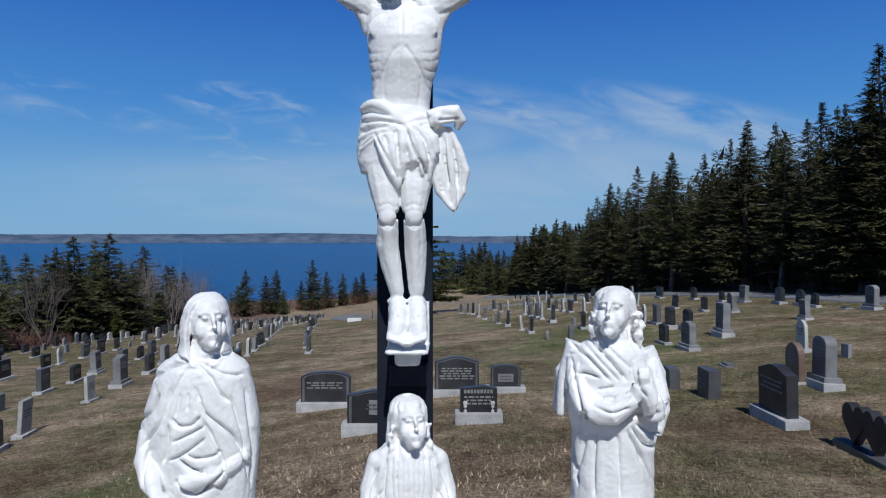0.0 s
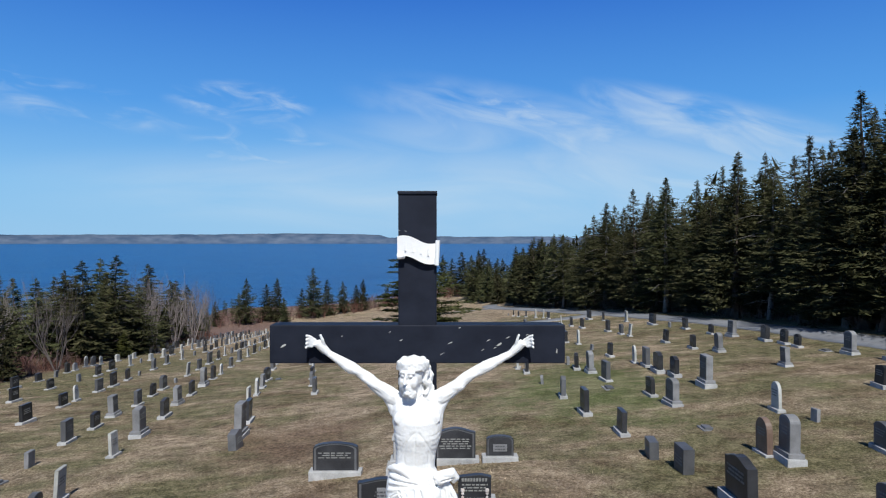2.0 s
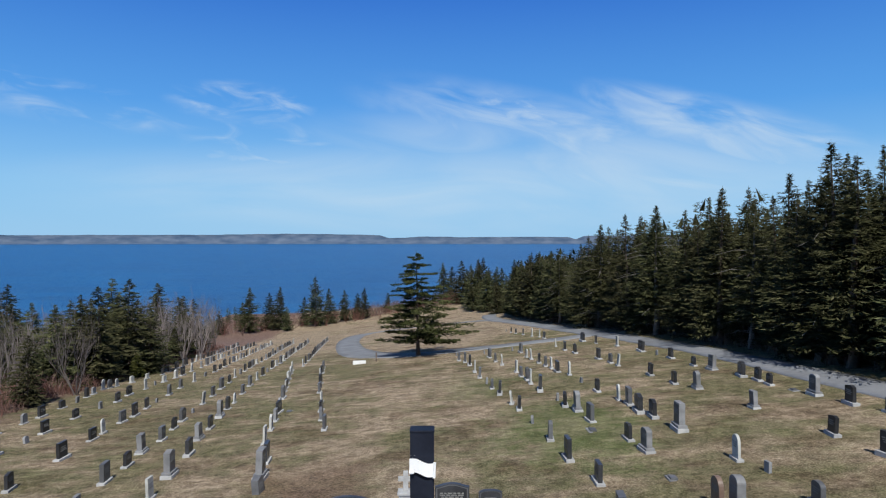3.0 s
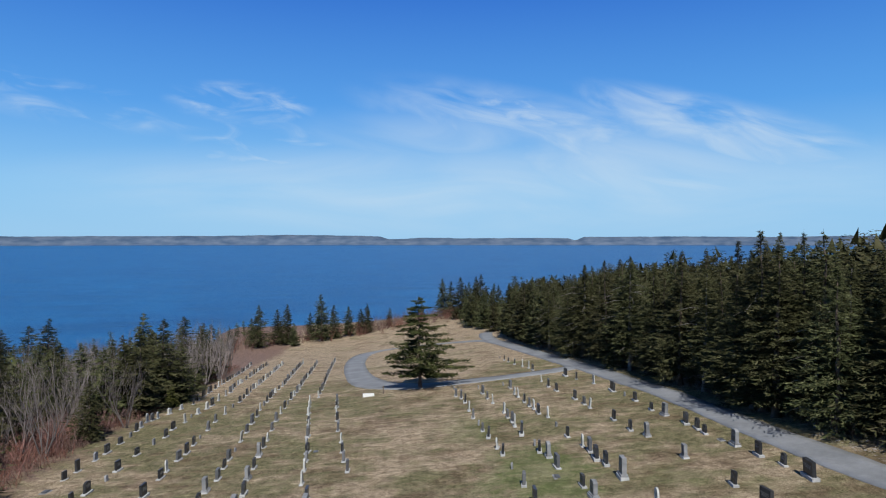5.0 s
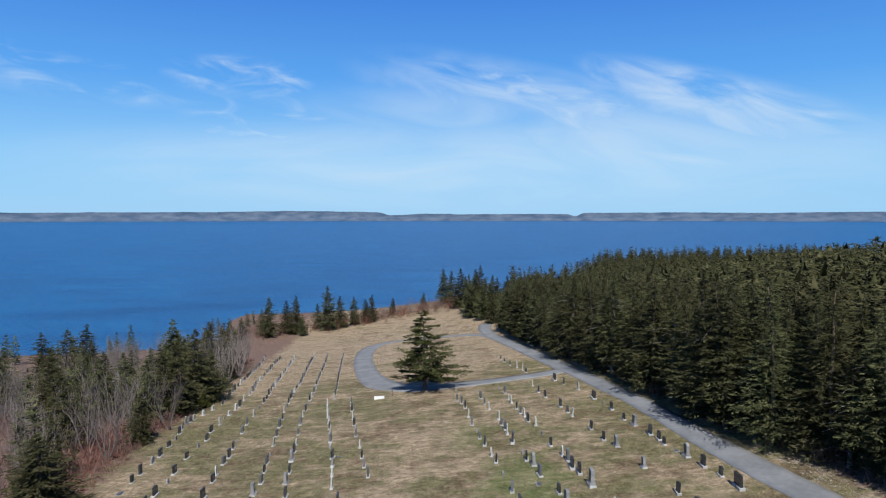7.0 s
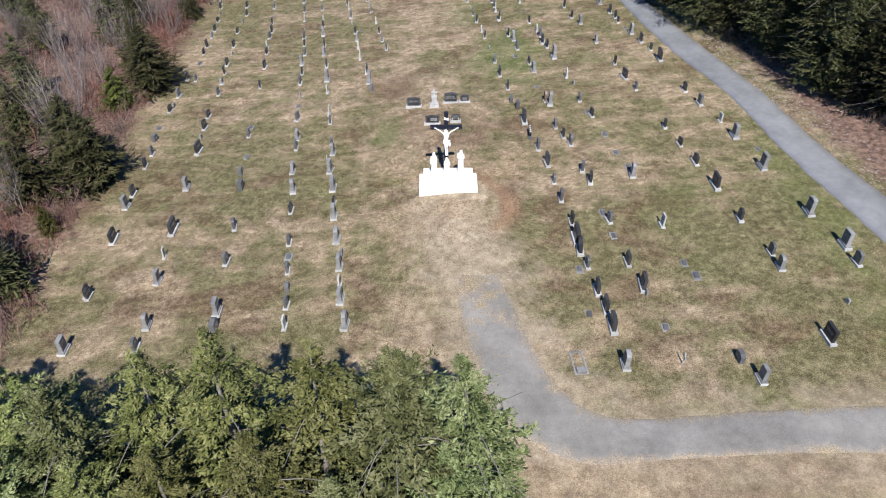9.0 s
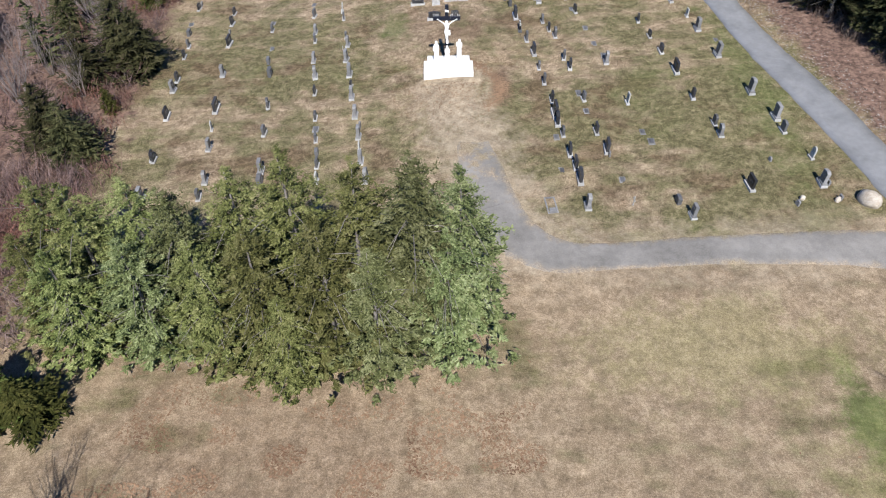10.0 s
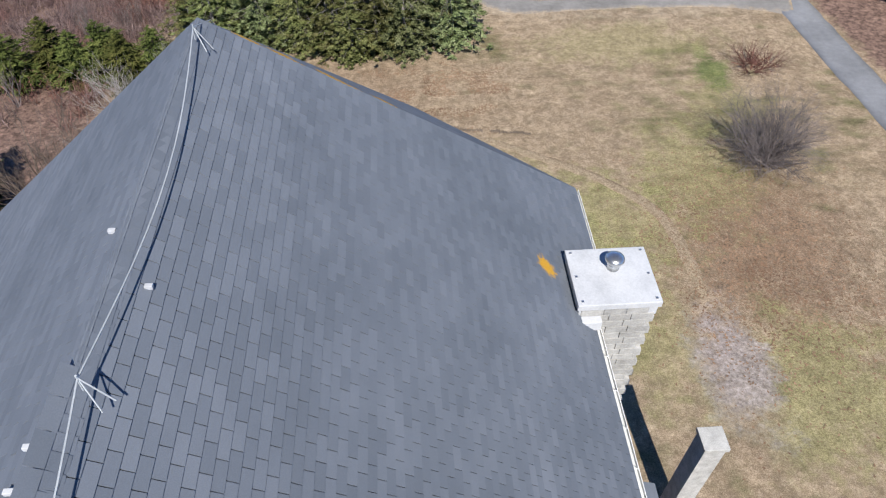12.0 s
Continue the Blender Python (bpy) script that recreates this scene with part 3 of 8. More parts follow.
def tube(bm, pts, radii, sides=6, cap=True):
    rings, pts = [], [Vector(p) for p in pts]
    ref = Vector((0.13, 0.29, 0.95)).normalized()
    for i, p in enumerate(pts):
        d = (pts[min(i + 1, len(pts) - 1)] - pts[max(i - 1, 0)]).normalized()
        u = d.cross(ref if abs(d.dot(ref)) < 0.95 else Vector((1, 0, 0))).normalized()
        v = d.cross(u)
        r = radii[i] if isinstance(radii, (list, tuple)) else radii
        rings.append([bm.verts.new(p + u * (r * math.cos(2 * math.pi * k / sides)) + v * (r * math.sin(2 * math.pi * k / sides))) for k in range(sides)])
    for a, b in zip(rings, rings[1:]):
        for k in range(sides):
            bm.faces.new((a[k], a[(k + 1) % sides], b[(k + 1) % sides], b[k]))
    if cap:
        bm.faces.new(rings[0][::-1])
        bm.faces.new(rings[-1])


def softplus(v):
    return v if v > 30 else math.log1p(math.exp(v))


def sstep(v, lo, hi):
    t = min(1.0, max(0.0, (v - lo) / (hi - lo)))
    return t * t * (3 - 2 * t)


SEA = -19.5


def land(x, y):
    """Height of the ground: level by the church, falling to the shore ahead and to the west, rising to the east."""
    yy = max(-75.0, min(y, 160.0 + 55 * sstep(x, 20, 60)))
    xx = 40 * math.tanh(x / 40)
    fall = softplus((yy - 25) / 15)
    z = 0.0168 + 0.5734 * softplus((-yy - 18) / 10) - 1.2056 * fall + 0.0708 * xx / (1 + math.exp(-(yy + 15) / 12)) + 0.007 * xx * fall
    z += 0.15 * 12 * softplus((min(x, 260) - 38) / 12) * sstep(y, -60, 20) * (1 - 0.85 * sstep(y, 100, 240))
    z += 0.85 * math.exp(-(x / 5) ** 2 - ((y - 5) / 9) ** 2)      # low mound of the calvary
    coast = max(y - (235 + 150 * sstep(x, 25, 110)), -x - (118 + 0.25 * max(y, -60) - 95 * sstep(y, 118, 175)))
    z -= 14 * sstep(coast, -12, 22) * sstep(y, -600, -200)
    return z


# ---------------------------------------------------------------- ground, sea and far shore
def spaced(lo, hi, a, b, fine):
    """Coordinates: fine from a to b, ever wider beyond."""
    out, v, s = [], a, fine
    while v > lo:
        s *= 1.22
        v -= s
        out.append(v)
    out = out[::-1] + list(np.arange(a, b, fine))
    v, s = out[-1], fine
    while v < hi:
        s *= 1.22
        v += s
        out.append(v)
    return [float(q) for q in out]


def sheet(name, xs, ys, zfun, mat):
    verts = [(x, y, zfun(x, y)) for y in ys for x in xs]
    n = len(xs)
    faces = [(j * n + i, j * n + i + 1, (j + 1) * n + i + 1, (j + 1) * n + i) for j in range(len(ys) - 1) for i in range(n - 1)]
    return new(name, mesh_of(name, verts, faces, mat, True))


def uneven(x, y):
    z = land(x, y)
    if abs(x) < 60 and -80 < y < 90:
        z += 0.05 * noise.noise((x * 0.35, y * 0.35, 0)) + 0.025 * noise.noise((x * 1.1, y * 1.1, 4))
    return z


ground = sheet("ground", spaced(-4200, 4200, -62, 62, 1.0), spaced(-4200, 420, -82, 100, 1.0), uneven, MAT["grass"])
tagged(ground, "patchy straw and olive spring turf sloping to the sea", "ground", kind="structure")


def sea_level(x, y):
    d = math.hypot(x, y)
    return SEA + 12.5 * min(1.0, d / 4600) ** 2


sea = sheet("water", spaced(-4700, 4700, -600, 600, 60), spaced(40, 4700, 60, 900, 40), sea_level, MAT["sea"])
tagged(sea, "deep blue bay with small ripples", "sea", kind="structure")


def far_shore():
    """The wooded far side of the bay: a low ridge with two gaps."""
    prof = [(-40, 11), (-33, 12), (-25, 13), (-20, 13.5), (-12, 15.5), (-7, 14.5), (-5.2, 13.5), (-4.2, 9), (-1.0, 11.5), (2, 10.5), (8, 11), (10.6, 10.5), (11.2, 7.5), (12, 12.5), (20, 13), (25, 12), (32, 13), (42, 15)]
    verts, faces = [], []
    steps = 420
    for i in range(steps + 1):
        a = -41 + 83 * i / steps
        for (a0, h0), (a1, h1) in zip(prof, prof[1:]):
            if a0 <= a <= a1:
                h = h0 + (h1 - h0) * sstep(a, a0, a1)
                break
        else:
            h = 12
        h += 0.55 * noise.noise((a * 0.9, 0, 0)) + 0.35 * noise.noise((a * 5, 3, 0))
        h *= 4.3
        for d, k in ((4480, -0.12), (4500, 0.06), (4545, 0.45 + 0.12 * noise.noise((a * 2, 9, 0))), (4600, 1.0), (4690, 0.2)):
            r = radians(a)
            verts.append((d * math.sin(r), d * math.cos(r), -7.4 + h * k))
    for i in range(steps):
        for k in range(4):
            q = i * 5 + k
            faces.append((q, q + 5, q + 6, q + 1))
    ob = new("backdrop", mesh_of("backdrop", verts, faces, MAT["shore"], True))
    tagged(ob, "low wooded shore across the bay, tinted blue for haze", "far shore", kind="structure")


far_shore()


def ribbon(name, line, mat, lift, label, category, cross=4, ragged=0.12, step=0.8, fade=(0, 0), crown=0.05, sink=0.09):
    """A road or path along (x, y, width) on the ground, with uneven edges and UVs along and across."""
    pts = []
    for i in range(len(line) - 1):
        p0, p1, p2, p3 = (line[max(0, min(len(line) - 1, i + k))] for k in (-1, 0, 1, 2))
        n = max(2, int(math.dist(p1[:2], p2[:2]) / step))
        for s in range(n):
            t = s / n
            pts.append([0.5 * (2 * b + (c - a) * t + (2 * a - 5 * b + 4 * c - d) * t * t + (3 * b - a - 3 * c + d) * t ** 3) for a, b, c, d in zip(p0, p1, p2, p3)])
    pts.append(list(line[-1]))
    verts, faces, uvs = [], [], []
    for i, (x, y, w) in enumerate(pts):
        a, b = pts[max(0, i - 1)], pts[min(len(pts) - 1, i + 1)]
        d = Vector((b[0] - a[0], b[1] - a[1])).normalized()
        nx, ny = -d.y, d.x
        far0, far1 = i * step, (len(pts) - 1 - i) * step
        for k in range(cross + 1):
            s = k / cross - 0.5
            wob = ragged * noise.noise((x * 0.8 + 9 * k, y * 0.8, 2)) if k in (0, cross) else 0
            px, py = x + nx * (s * w + wob), y + ny * (s * w + wob)
            verts.append((px, py, uneven(px, py) + lift + crown * (0.25 - s * s) - (sink * max(0.0, (abs(s) * 2 - 0.55) / 0.45) ** 2 + sink * max(0.0, 1 - min(far0 if fade[0] > 0.1 else 99, far1 if fade[1] > 0.1 else 99) / 4.0) ** 2 if fade != (0, 0) else 0)))
            u = max(1 - far0 / fade[0] if fade[0] else 0, 1 - far1 / fade[1] if fade[1] else 0, 0)
            uvs.append((u, k / cross))
    n = cross + 1
    for i in range(len(pts) - 1):
        for k in range(cross):
            q = i * n + k
            faces.append((q + n, q + n + 1, q + 1, q))
    me = mesh_of(name, verts, faces, mat, True)
    lay = me.uv_layers.new(name="UVMap")
    for lp in me.loops:
        lay.data[lp.index].uv = uvs[lp.vertex_index]
    ob = new(name, me)
    md = ob.modifiers.new("thickness", "SOLIDIFY")
    md.thickness, md.offset = 0.12, -1
    return tagged(ob, label, category, kind="structure")


ribbon("road", [(34.5, -90, 3.2), (33, -58, 3.2), (32.0, -40, 3.1), (31.3, -30, 3.1), (30.5, -20, 3.1), (29.1, -11, 3.1), (28.0, -5, 3.1), (26.7, 1, 2.9), (25.8, 6.3, 2.8), (25.0, 13.5, 2.7), (23.7, 20, 2.8), (22.8, 25, 2.9), (21.9, 32, 2.8), (21.2, 40, 2.6), (20.5, 48, 2.6), (19.4, 56, 2.6), (18.3, 66, 2.8), (16.6, 78, 2.9), (14.6, 94, 2.8), (11.7, 118, 2.8), (10.6, 128, 2.8), (11, 150, 3.2), (16, 185, 3.2)],
       MAT["asphalt"], 0.05, "pale grey asphalt lane along the spruce wood", "road", ragged=0.12)
ribbon("loop_road", [(11.6, 119, 3), (9.6, 128, 3.2), (4, 134, 3.4), (-4, 138, 3.4), (-11.5, 138.5, 3.6), (-16, 130, 3.8), (-15.6, 110, 3.6), (-12.2, 86, 3.8), (-8.6, 73, 4.6), (-3.6, 67.5, 4.6), (2, 67, 4), (9, 67.8, 3.4), (14.5, 69.2, 3.2), (17.3, 71, 3.4)],
       MAT["asphalt"], 0.04, "pale grey turning loop round a lone spruce", "road", ragged=0.12)
ribbon("drive", [(1.3, -6.0, 3.4), (1.7, -9, 3.7), (2.6, -14, 4.0), (3.6, -17.2, 4.2), (5.8, -19.3, 3.8), (9, -19.7, 2.8), (14, -19.5, 2.9), (19, -19.5, 3.1), (25, -19.8, 3.8), (30.6, -21, 5.2)],
       MAT["gravel"], 0.06, "grey packed gravel drive with turf at its edges", "drive", cross=12, ragged=0.3, fade=(12.0, 0.01), sink=0.16)
ribbon("mown_track", [(-17.5, -40.6, 0.7), (-15.2, -39.4, 0.8), (-11.7, -38.5, 0.9), (-4.4, -39.1, 1.0), (1.0, -39.8, 1.0), (4.4, -41.6, 1.0), (9.0, -44.6, 1.1), (12.0, -48.1, 1.1), (12.8, -52.1, 1.1), (13.0, -57, 1.0)],
       MAT["rut"], 0.025, "faint curved wheel track in the meadow", "track", cross=6, ragged=0.35, fade=(3, 5), crown=0.0, sink=0.1)

# ---------------------------------------------------------------- church
CH = pose(-5.435, -69.562, 0, 0, 0, 2.6)      # at the east end of the nave's ridge; local x across, y along the nave
church = thing("church", CH, "tall church with blue-grey asphalt shingle roofs and pale walls", "church")
EAVE, RIDGE = 20.54, 27.12
LOW_EAVE, LOW_RIDGE = 11.19, 15.95
BACK = -34.0
NAVE = {"ridge": (0, 0, RIDGE), "back": (0, BACK, RIDGE), "r0": (6.45, BACK, EAVE + 0.517), "s1": (6.45, -1.25, EAVE + 0.517), "s2": (7.0, -1.25, EAVE), "r1": (7.0, 3.17, EAVE), "r2": (3.05, 6.87, EAVE), "l2": (-3.05, 6.87, EAVE), "l1": (-7.0, 3.17, EAVE), "l0": (-7.0, BACK, EAVE)}
APSE = {"ridge": (0, 12.5, LOW_RIDGE), "back": (0, 5.8, LOW_RIDGE), "r0": (7.2, 5.8, LOW_EAVE), "r1": (7.2, 14.15, LOW_EAVE), "r2": (3.3, 17.6, LOW_EAVE), "l2": (-3.3, 17.6, LOW_EAVE), "l1": (-7.2, 14.15, LOW_EAVE), "l0": (-7.2, 5.8, LOW_EAVE)}

TAB, SHOW = 0.305, 0.135


def tab_mesh(w):
    """One shingle tab: a thin slab, thicker at its lower edge."""
    g = 0.006
    v = [(g, 0, 0), (w - g, 0, 0), (w - g, SHOW + 0.02, 0), (g, SHOW + 0.02, 0), (g, 0, 0.02), (w - g, 0, 0.02), (w - g, SHOW + 0.02, 0.005), (g, SHOW + 0.02, 0.005)]
    f = [(4, 5, 6, 7), (0, 1, 5, 4), (1, 2, 6, 5), (3, 0, 4, 7)]
    return v, f


def facet(roof, corners, singles=None):
    """Courses of tabs over one plane of a roof: corners run along the eave first, then up. Tabs inside singles are pieces of their own."""
    c = [Vector(p) for p in corners]
    e = (c[1] - c[0]).normalized()
    nrm = e.cross(c[-1] - c[0]).normalized()
    if nrm.z < 0:
        nrm = -nrm
    s = nrm.cross(e)
    if s.z < 0:
        s = -s
    m = Matrix((e, s, nrm)).transposed().to_4x4()
    m.translation = c[0]
    flat = [((p - c[0]).dot(e), (p - c[0]).dot(s)) for p in c]
    top = max(b for _, b in flat)
    verts, faces, k, made = [], [], 0, 0
    tv, tf = tab_mesh(TAB)
    one = None
    b = 0.0
    while b < top - 0.02:
        cut = []
        bb = min(b + SHOW * 0.5, top - 0.001)
        for (a0, b0), (a1, b1) in zip(flat, flat[1:] + flat[:1]):
            if (b0 - bb) * (b1 - bb) < 0:
                cut.append(a0 + (a1 - a0) * (bb - b0) / (b1 - b0))
        if len(cut) >= 2:
            lo, hi = min(cut), max(cut)
            a = lo - ((k % 2) * 0.5 + 0.13 * ((k * 7) % 5) / 5) * TAB
            while a < hi:
                x0, x1 = max(a, lo), min(a + TAB, hi)
                if x1 - x0 > 0.03:
                    wob = 0.004 * (random.random() - 0.5)
                    if singles and made < 300 and singles(m @ Vector((a, b, 0))) and x1 - x0 > TAB - 0.001:
                        if one is None:
                            one = mesh_of("shingle", tv, tf, MAT["shingle"])
                        ob = new("shingle", one)
                        ob.parent = roof
                        ob.matrix_basis = m @ Matrix.Translation((a, b + wob, 0.0))
                        made += 1
                    else:
                        n = len(verts)
                        q = (x1 - x0) / TAB
                        verts.extend(m @ Vector((x0 + v[0] * q, min(b + wob + v[1], top), v[2])) for v in tv)
                        faces.extend(tuple(i + n for i in f) for f in tf)
                a += TAB
        b += SHOW
        k += 1
    ob = part("shingle_field", mesh_of("shingle_field", verts, faces, MAT["shingle"]), None, roof)
    tagged(ob, kind="stuff")


def roof_shell(name, R, wall_low, inset, singles=None):
    """A gabled roof with a three-sided hipped end, on its walls."""
    roof_bm = bmesh.new()
    P = {k: roof_bm.verts.new(Vector(v) - Vector((0, 0, 0.02))) for k, v in R.items()}
    B = {k: roof_bm.verts.new(Vector(v) - Vector((0, 0, 0.3))) for k, v in R.items()}
    stepped = "s1" in R         # the eave steps in behind the chimney
    rim = ["r0", "s1", "s2", "r1", "r2", "l2", "l1", "l0"] if stepped else ["r0", "r1", "r2", "l2", "l1", "l0"]
    planes = [("s2", "r1", "ridge", "back", "r0", "s1") if stepped else ("r0", "r1", "ridge", "back"), ("r1", "r2", "ridge"), ("r2", "l2", "ridge"), ("l2", "l1", "ridge"), ("l1", "l0", "back", "ridge")]
    for q in planes:
        roof_bm.faces.new([P[k] for k in q])
        roof_bm.faces.new([B[k] for k in q][::-1])
    for a, b in zip(rim, rim[1:]):
        roof_bm.faces.new((P[a], B[a], B[b], P[b]))
    roof_bm.faces.new((P["l0"], B["l0"], B["back"], P["back"]))
    roof_bm.faces.new((P["back"], B["back"], B["r0"], P["r0"]))
    roof = part(name, roof_bm, MAT["shingle"], church, "blue-grey asphalt shingle roof with a hipped end")
    for q in planes:
        facet(roof, [R[k] for k in q], singles if "r0" in q else None)
    # caps along the hips and the ridge
    caps, caf = [], []
    for a, b in (("r1", "ridge"), ("r2", "ridge"), ("l2", "ridge"), ("l1", "ridge"), ("ridge", "back")):
        p, q = Vector(R[a]), Vector(R[b])
        d = (q - p).normalized()
        side = d.cross(Vector((0, 0, 1))).normalized()
        n = max(1, int((q - p).length / 0.16))
        drop = 0.14 if a == "ridge" else 0.1
        for i in range(n):
            s0, s1 = p + d * (i * 0.16), p + d * (i * 0.16 + 0.19)
            k = len(caps)
            for s, up in ((s0, 0.022), (s1, 0.01)):
                caps += [s + side * 0.15 - Vector((0, 0, drop - up)), s + Vector((0, 0, up)), s - side * 0.15 - Vector((0, 0, drop - up))]
            caf += [(k, k + 1, k + 4, k + 3), (k + 1, k + 2, k + 5, k + 4)]
    cap = part("ridge_cap", mesh_of("ridge_cap", caps, caf, MAT["shingle"]), None, roof)
    tagged(cap, kind="stuff")
    # gutter along the eaves
    for a, b in zip(rim, rim[1:]) if name == "apse_roof" else (("r0", "s1"), ("s2", "r1"), ("l1", "l0")):
        p, q = Vector(R[a]), Vector(R[b])
        d = (q - p).normalized()
        out = Vector((d.y, -d.x, 0))
        if out.dot(p + q - Vector((0, R["ridge"][1] * 2, 0))) < 0:
            out = -out
        gut = bmesh.new()
        sec = [(0.0, -0.04), (0.0, -0.12), (0.035, -0.14), (0.075, -0.12), (0.08, -0.04), (0.095, -0.04), (0.09, -0.135), (0.035, -0.16), (-0.015, -0.14), (-0.015, -0.04)]
        ra = [gut.verts.new(p + out * o + Vector((0, 0, z))) for o, z in sec]
        rb = [gut.verts.new(q + out * o + Vector((0, 0, z))) for o, z in sec]
        for i in range(len(sec)):
            gut.faces.new((ra[i], rb[i], rb[(i + 1) % len(sec)], ra[(i + 1) % len(sec)]))
        gutter = part("gutter", gut, MAT["trim"], roof, "white eaves gutter")
        hang = bmesh.new()
        n = int((q - p).length / 0.75)
        for i in range(n):
            s = p + d * (0.4 + 0.75 * i)
            tube(hang, [s - out * 0.06 + Vector((0, 0, 0.02)), s + out * 0.06 + Vector((0, 0, 0.005)), s + out * 0.095 + Vector((0, 0, -0.05))], 0.01, 4)
        if n:
            part("gutter_hangers", hang, MAT["trim"], roof)
        else:
            hang.free()
    wall_bm = bmesh.new()
    ring = []
    for k in (k for k in rim if k[0] != "s"):
        v = Vector(R[k])
        s = 1 - inset / 7.0
        ring.append((v.x * s, (v.y - R["ridge"][1]) * s + R["ridge"][1] if k[1] != "0" else v.y))
    upright(wall_bm, ring, wall_low, R["r1"][2] - 0.25)
    part("wall", wall_bm, MAT["clapboard"], church, "pale weathered wall")


roof_shell("nave_roof", NAVE, 1.2, 0.55, lambda p: p.x < 1.7 and -10.6 < p.y < -6.0)
roof_shell("apse_roof", APSE, 0.9, 0.5)


LOOSE = [(-0.48, 6.04, 0.06), (-0.35, 5.82, 0.12), (-0.12, 5.67, 0.05), (-0.3, 5.6, 0.04), (-0.09, 5.23, 0.04), (0.0, 4.77, 0.04), (0.18, 4.33, 0.05), (0.23, 3.97, 0.04), (0.29, 3.66, 0.03)]


def church_details():
    # cable of the lightning rod, sagging between brackets along the ridge
    marks = [(0.1, -0.6, 0.2), (0.16, -6.05, 0.2), (0.12, -11.0, 0.2), (0.05, -16.5, 0.2), (0.05, -25.0, 0.2)]
    bm = bmesh.new()
    pts = [(0.02, 2.2, 25.1 - RIDGE), (0.02, 0.5, -0.3)]
    for a, b in zip(marks, marks[1:]):
        for i in range(12):
            t = i / 12
            pts.append((a[0] + (b[0] - a[0]) * t + 0.13 * math.sin(math.pi * t), a[1] + (b[1] - a[1]) * t, 0.2 - 0.2 * math.sin(math.pi * t)))
    tube(bm, [(x, y, z + RIDGE) for x, y, z in pts], 0.009, 5)
    cable = part("lightning_cable", bm, MAT["cable"], church, "grey cable sagging along the ridge")
    for x, y, z in marks:
        bm = bmesh.new()
        tube(bm, [(x - 0.02, y, RIDGE + 0.02), (x, y, RIDGE + 0.24)], 0.01, 5)
        tube(bm, [(x, y, RIDGE + 0.2), (x + 0.2, y - 0.03, RIDGE - 0.12)], 0.008, 5)
        tube(bm, [(x, y, RIDGE + 0.2), (x + 0.14, y - 0.16, RIDGE - 0.08)], 0.007, 5)
        part("cable_bracket", bm, MAT["cable"], cable)
    bm = bmesh.new()
    tube(bm, [(x, y, RIDGE - 0.958 * y + up) for x, y, up in LOOSE], 0.014, 5)
    part("loose_cable", bm, MAT["timber"], church, "loose black cable end lying on the hipped roof")
    for x, y in ((0.3, -4.75), (-0.2, -4.05), (-0.3, -6.4), (-0.35, -6.75)):
        bm = bmesh.new()
        z = RIDGE - abs(x) * 0.94
        box(bm, -0.04, -0.025, 0, 0.04, 0.025, 0.05, 0.008, Matrix.Translation((x, y, z + 0.02)))
        part("roof_clip", bm, MAT["white_metal"], church)

    # block chimney through the eaves, capped with white sheet metal
    cx0, cx1, cy0, cy1, top = 5.98, 7.62, -1.42, 0.03, 21.62
    inner = bmesh.new()
    box(inner, cx0 + 0.21, cy0 + 0.21, 2.5, cx1 - 0.21, cy1 - 0.21, top - 0.1)
    stack = part("chimney", inner, MAT["block"], church, "pale block chimney with a white metal cap")
    base = bmesh.new()
    box(base, cx0 + 0.16, cy0 + 0.16, 2.4, cx1 - 0.16, cy1 - 0.16, top - 5.2)
    part("chimney_shaft", base, MAT["block"], stack)
    bl = bmesh.new()
    box(bl, -0.195, -0.1, -0.095, 0.195, 0.1, 0.095, 0.008)
    block = mesh_bm("block", bl, MAT["block"])
    z, row = top - 0.1, 0
    while z > top - 5.2:
        sides = (((cx0 + 0.15, cy0 + 0.12), (cx1 - 0.15, cy0 + 0.12), 0), ((cx1 - 0.12, cy0 + 0.15), (cx1 - 0.12, cy1 - 0.15), 90), ((cx1 - 0.15, cy1 - 0.12), (cx0 + 0.15, cy1 - 0.12), 0), ((cx0 + 0.12, cy1 - 0.15), (cx0 + 0.12, cy0 + 0.15), 90))
        for (x0, y0), (x1, y1), turn in sides:
            length = math.dist((x0, y0), (x1, y1))
            n = 3
            for i in range(n):
                t = (i + 0.5 + (0.14 if row % 2 else -0.14)) / n
                ob = new("block", block)
                ob.parent = stack
                ob.matrix_basis = pose(x0 + (x1 - x0) * t, y0 + (y1 - y0) * t, z, 0, 0, turn + random.uniform(-0.5, 0.5)) @ Matrix.Diagonal((length / n / 0.4, 1, 1, 1))
        z -= 0.2
        row += 1
    cap = bmesh.new()
    box(cap, cx0, cy0, top, cx1, cy1, top + 0.16, 0.02)
    box(cap, cx0 + 0.04, cy0 + 0.04, top - 0.28, cx1 - 0.04, cy1 - 0.04, top - 0.004, 0.03)
    capo = part("chimney_cap", cap, MAT["white_metal"], stack, "white sheet-metal cap")
    vent = bmesh.new()
    bmesh.ops.create_cone(vent, cap_ends=True, segments=16, radius1=0.13, radius2=0.13, depth=0.22, matrix=Matrix.Translation(((cx0 + cx1) / 2 + 0.05, (cy0 + cy1) / 2 + 0.2, top + 0.27)))
    bmesh.ops.create_uvsphere(vent, u_segments=16, v_segments=8, radius=0.2, matrix=Matrix.Translation(((cx0 + cx1) / 2 + 0.05, (cy0 + cy1) / 2 + 0.2, top + 0.42)) @ Matrix.Diagonal((1, 1, 0.5, 1)))
    part("flue_cowl", vent, MAT["steel"], stack, "shiny steel flue cowl", True)
    sc = bmesh.new()
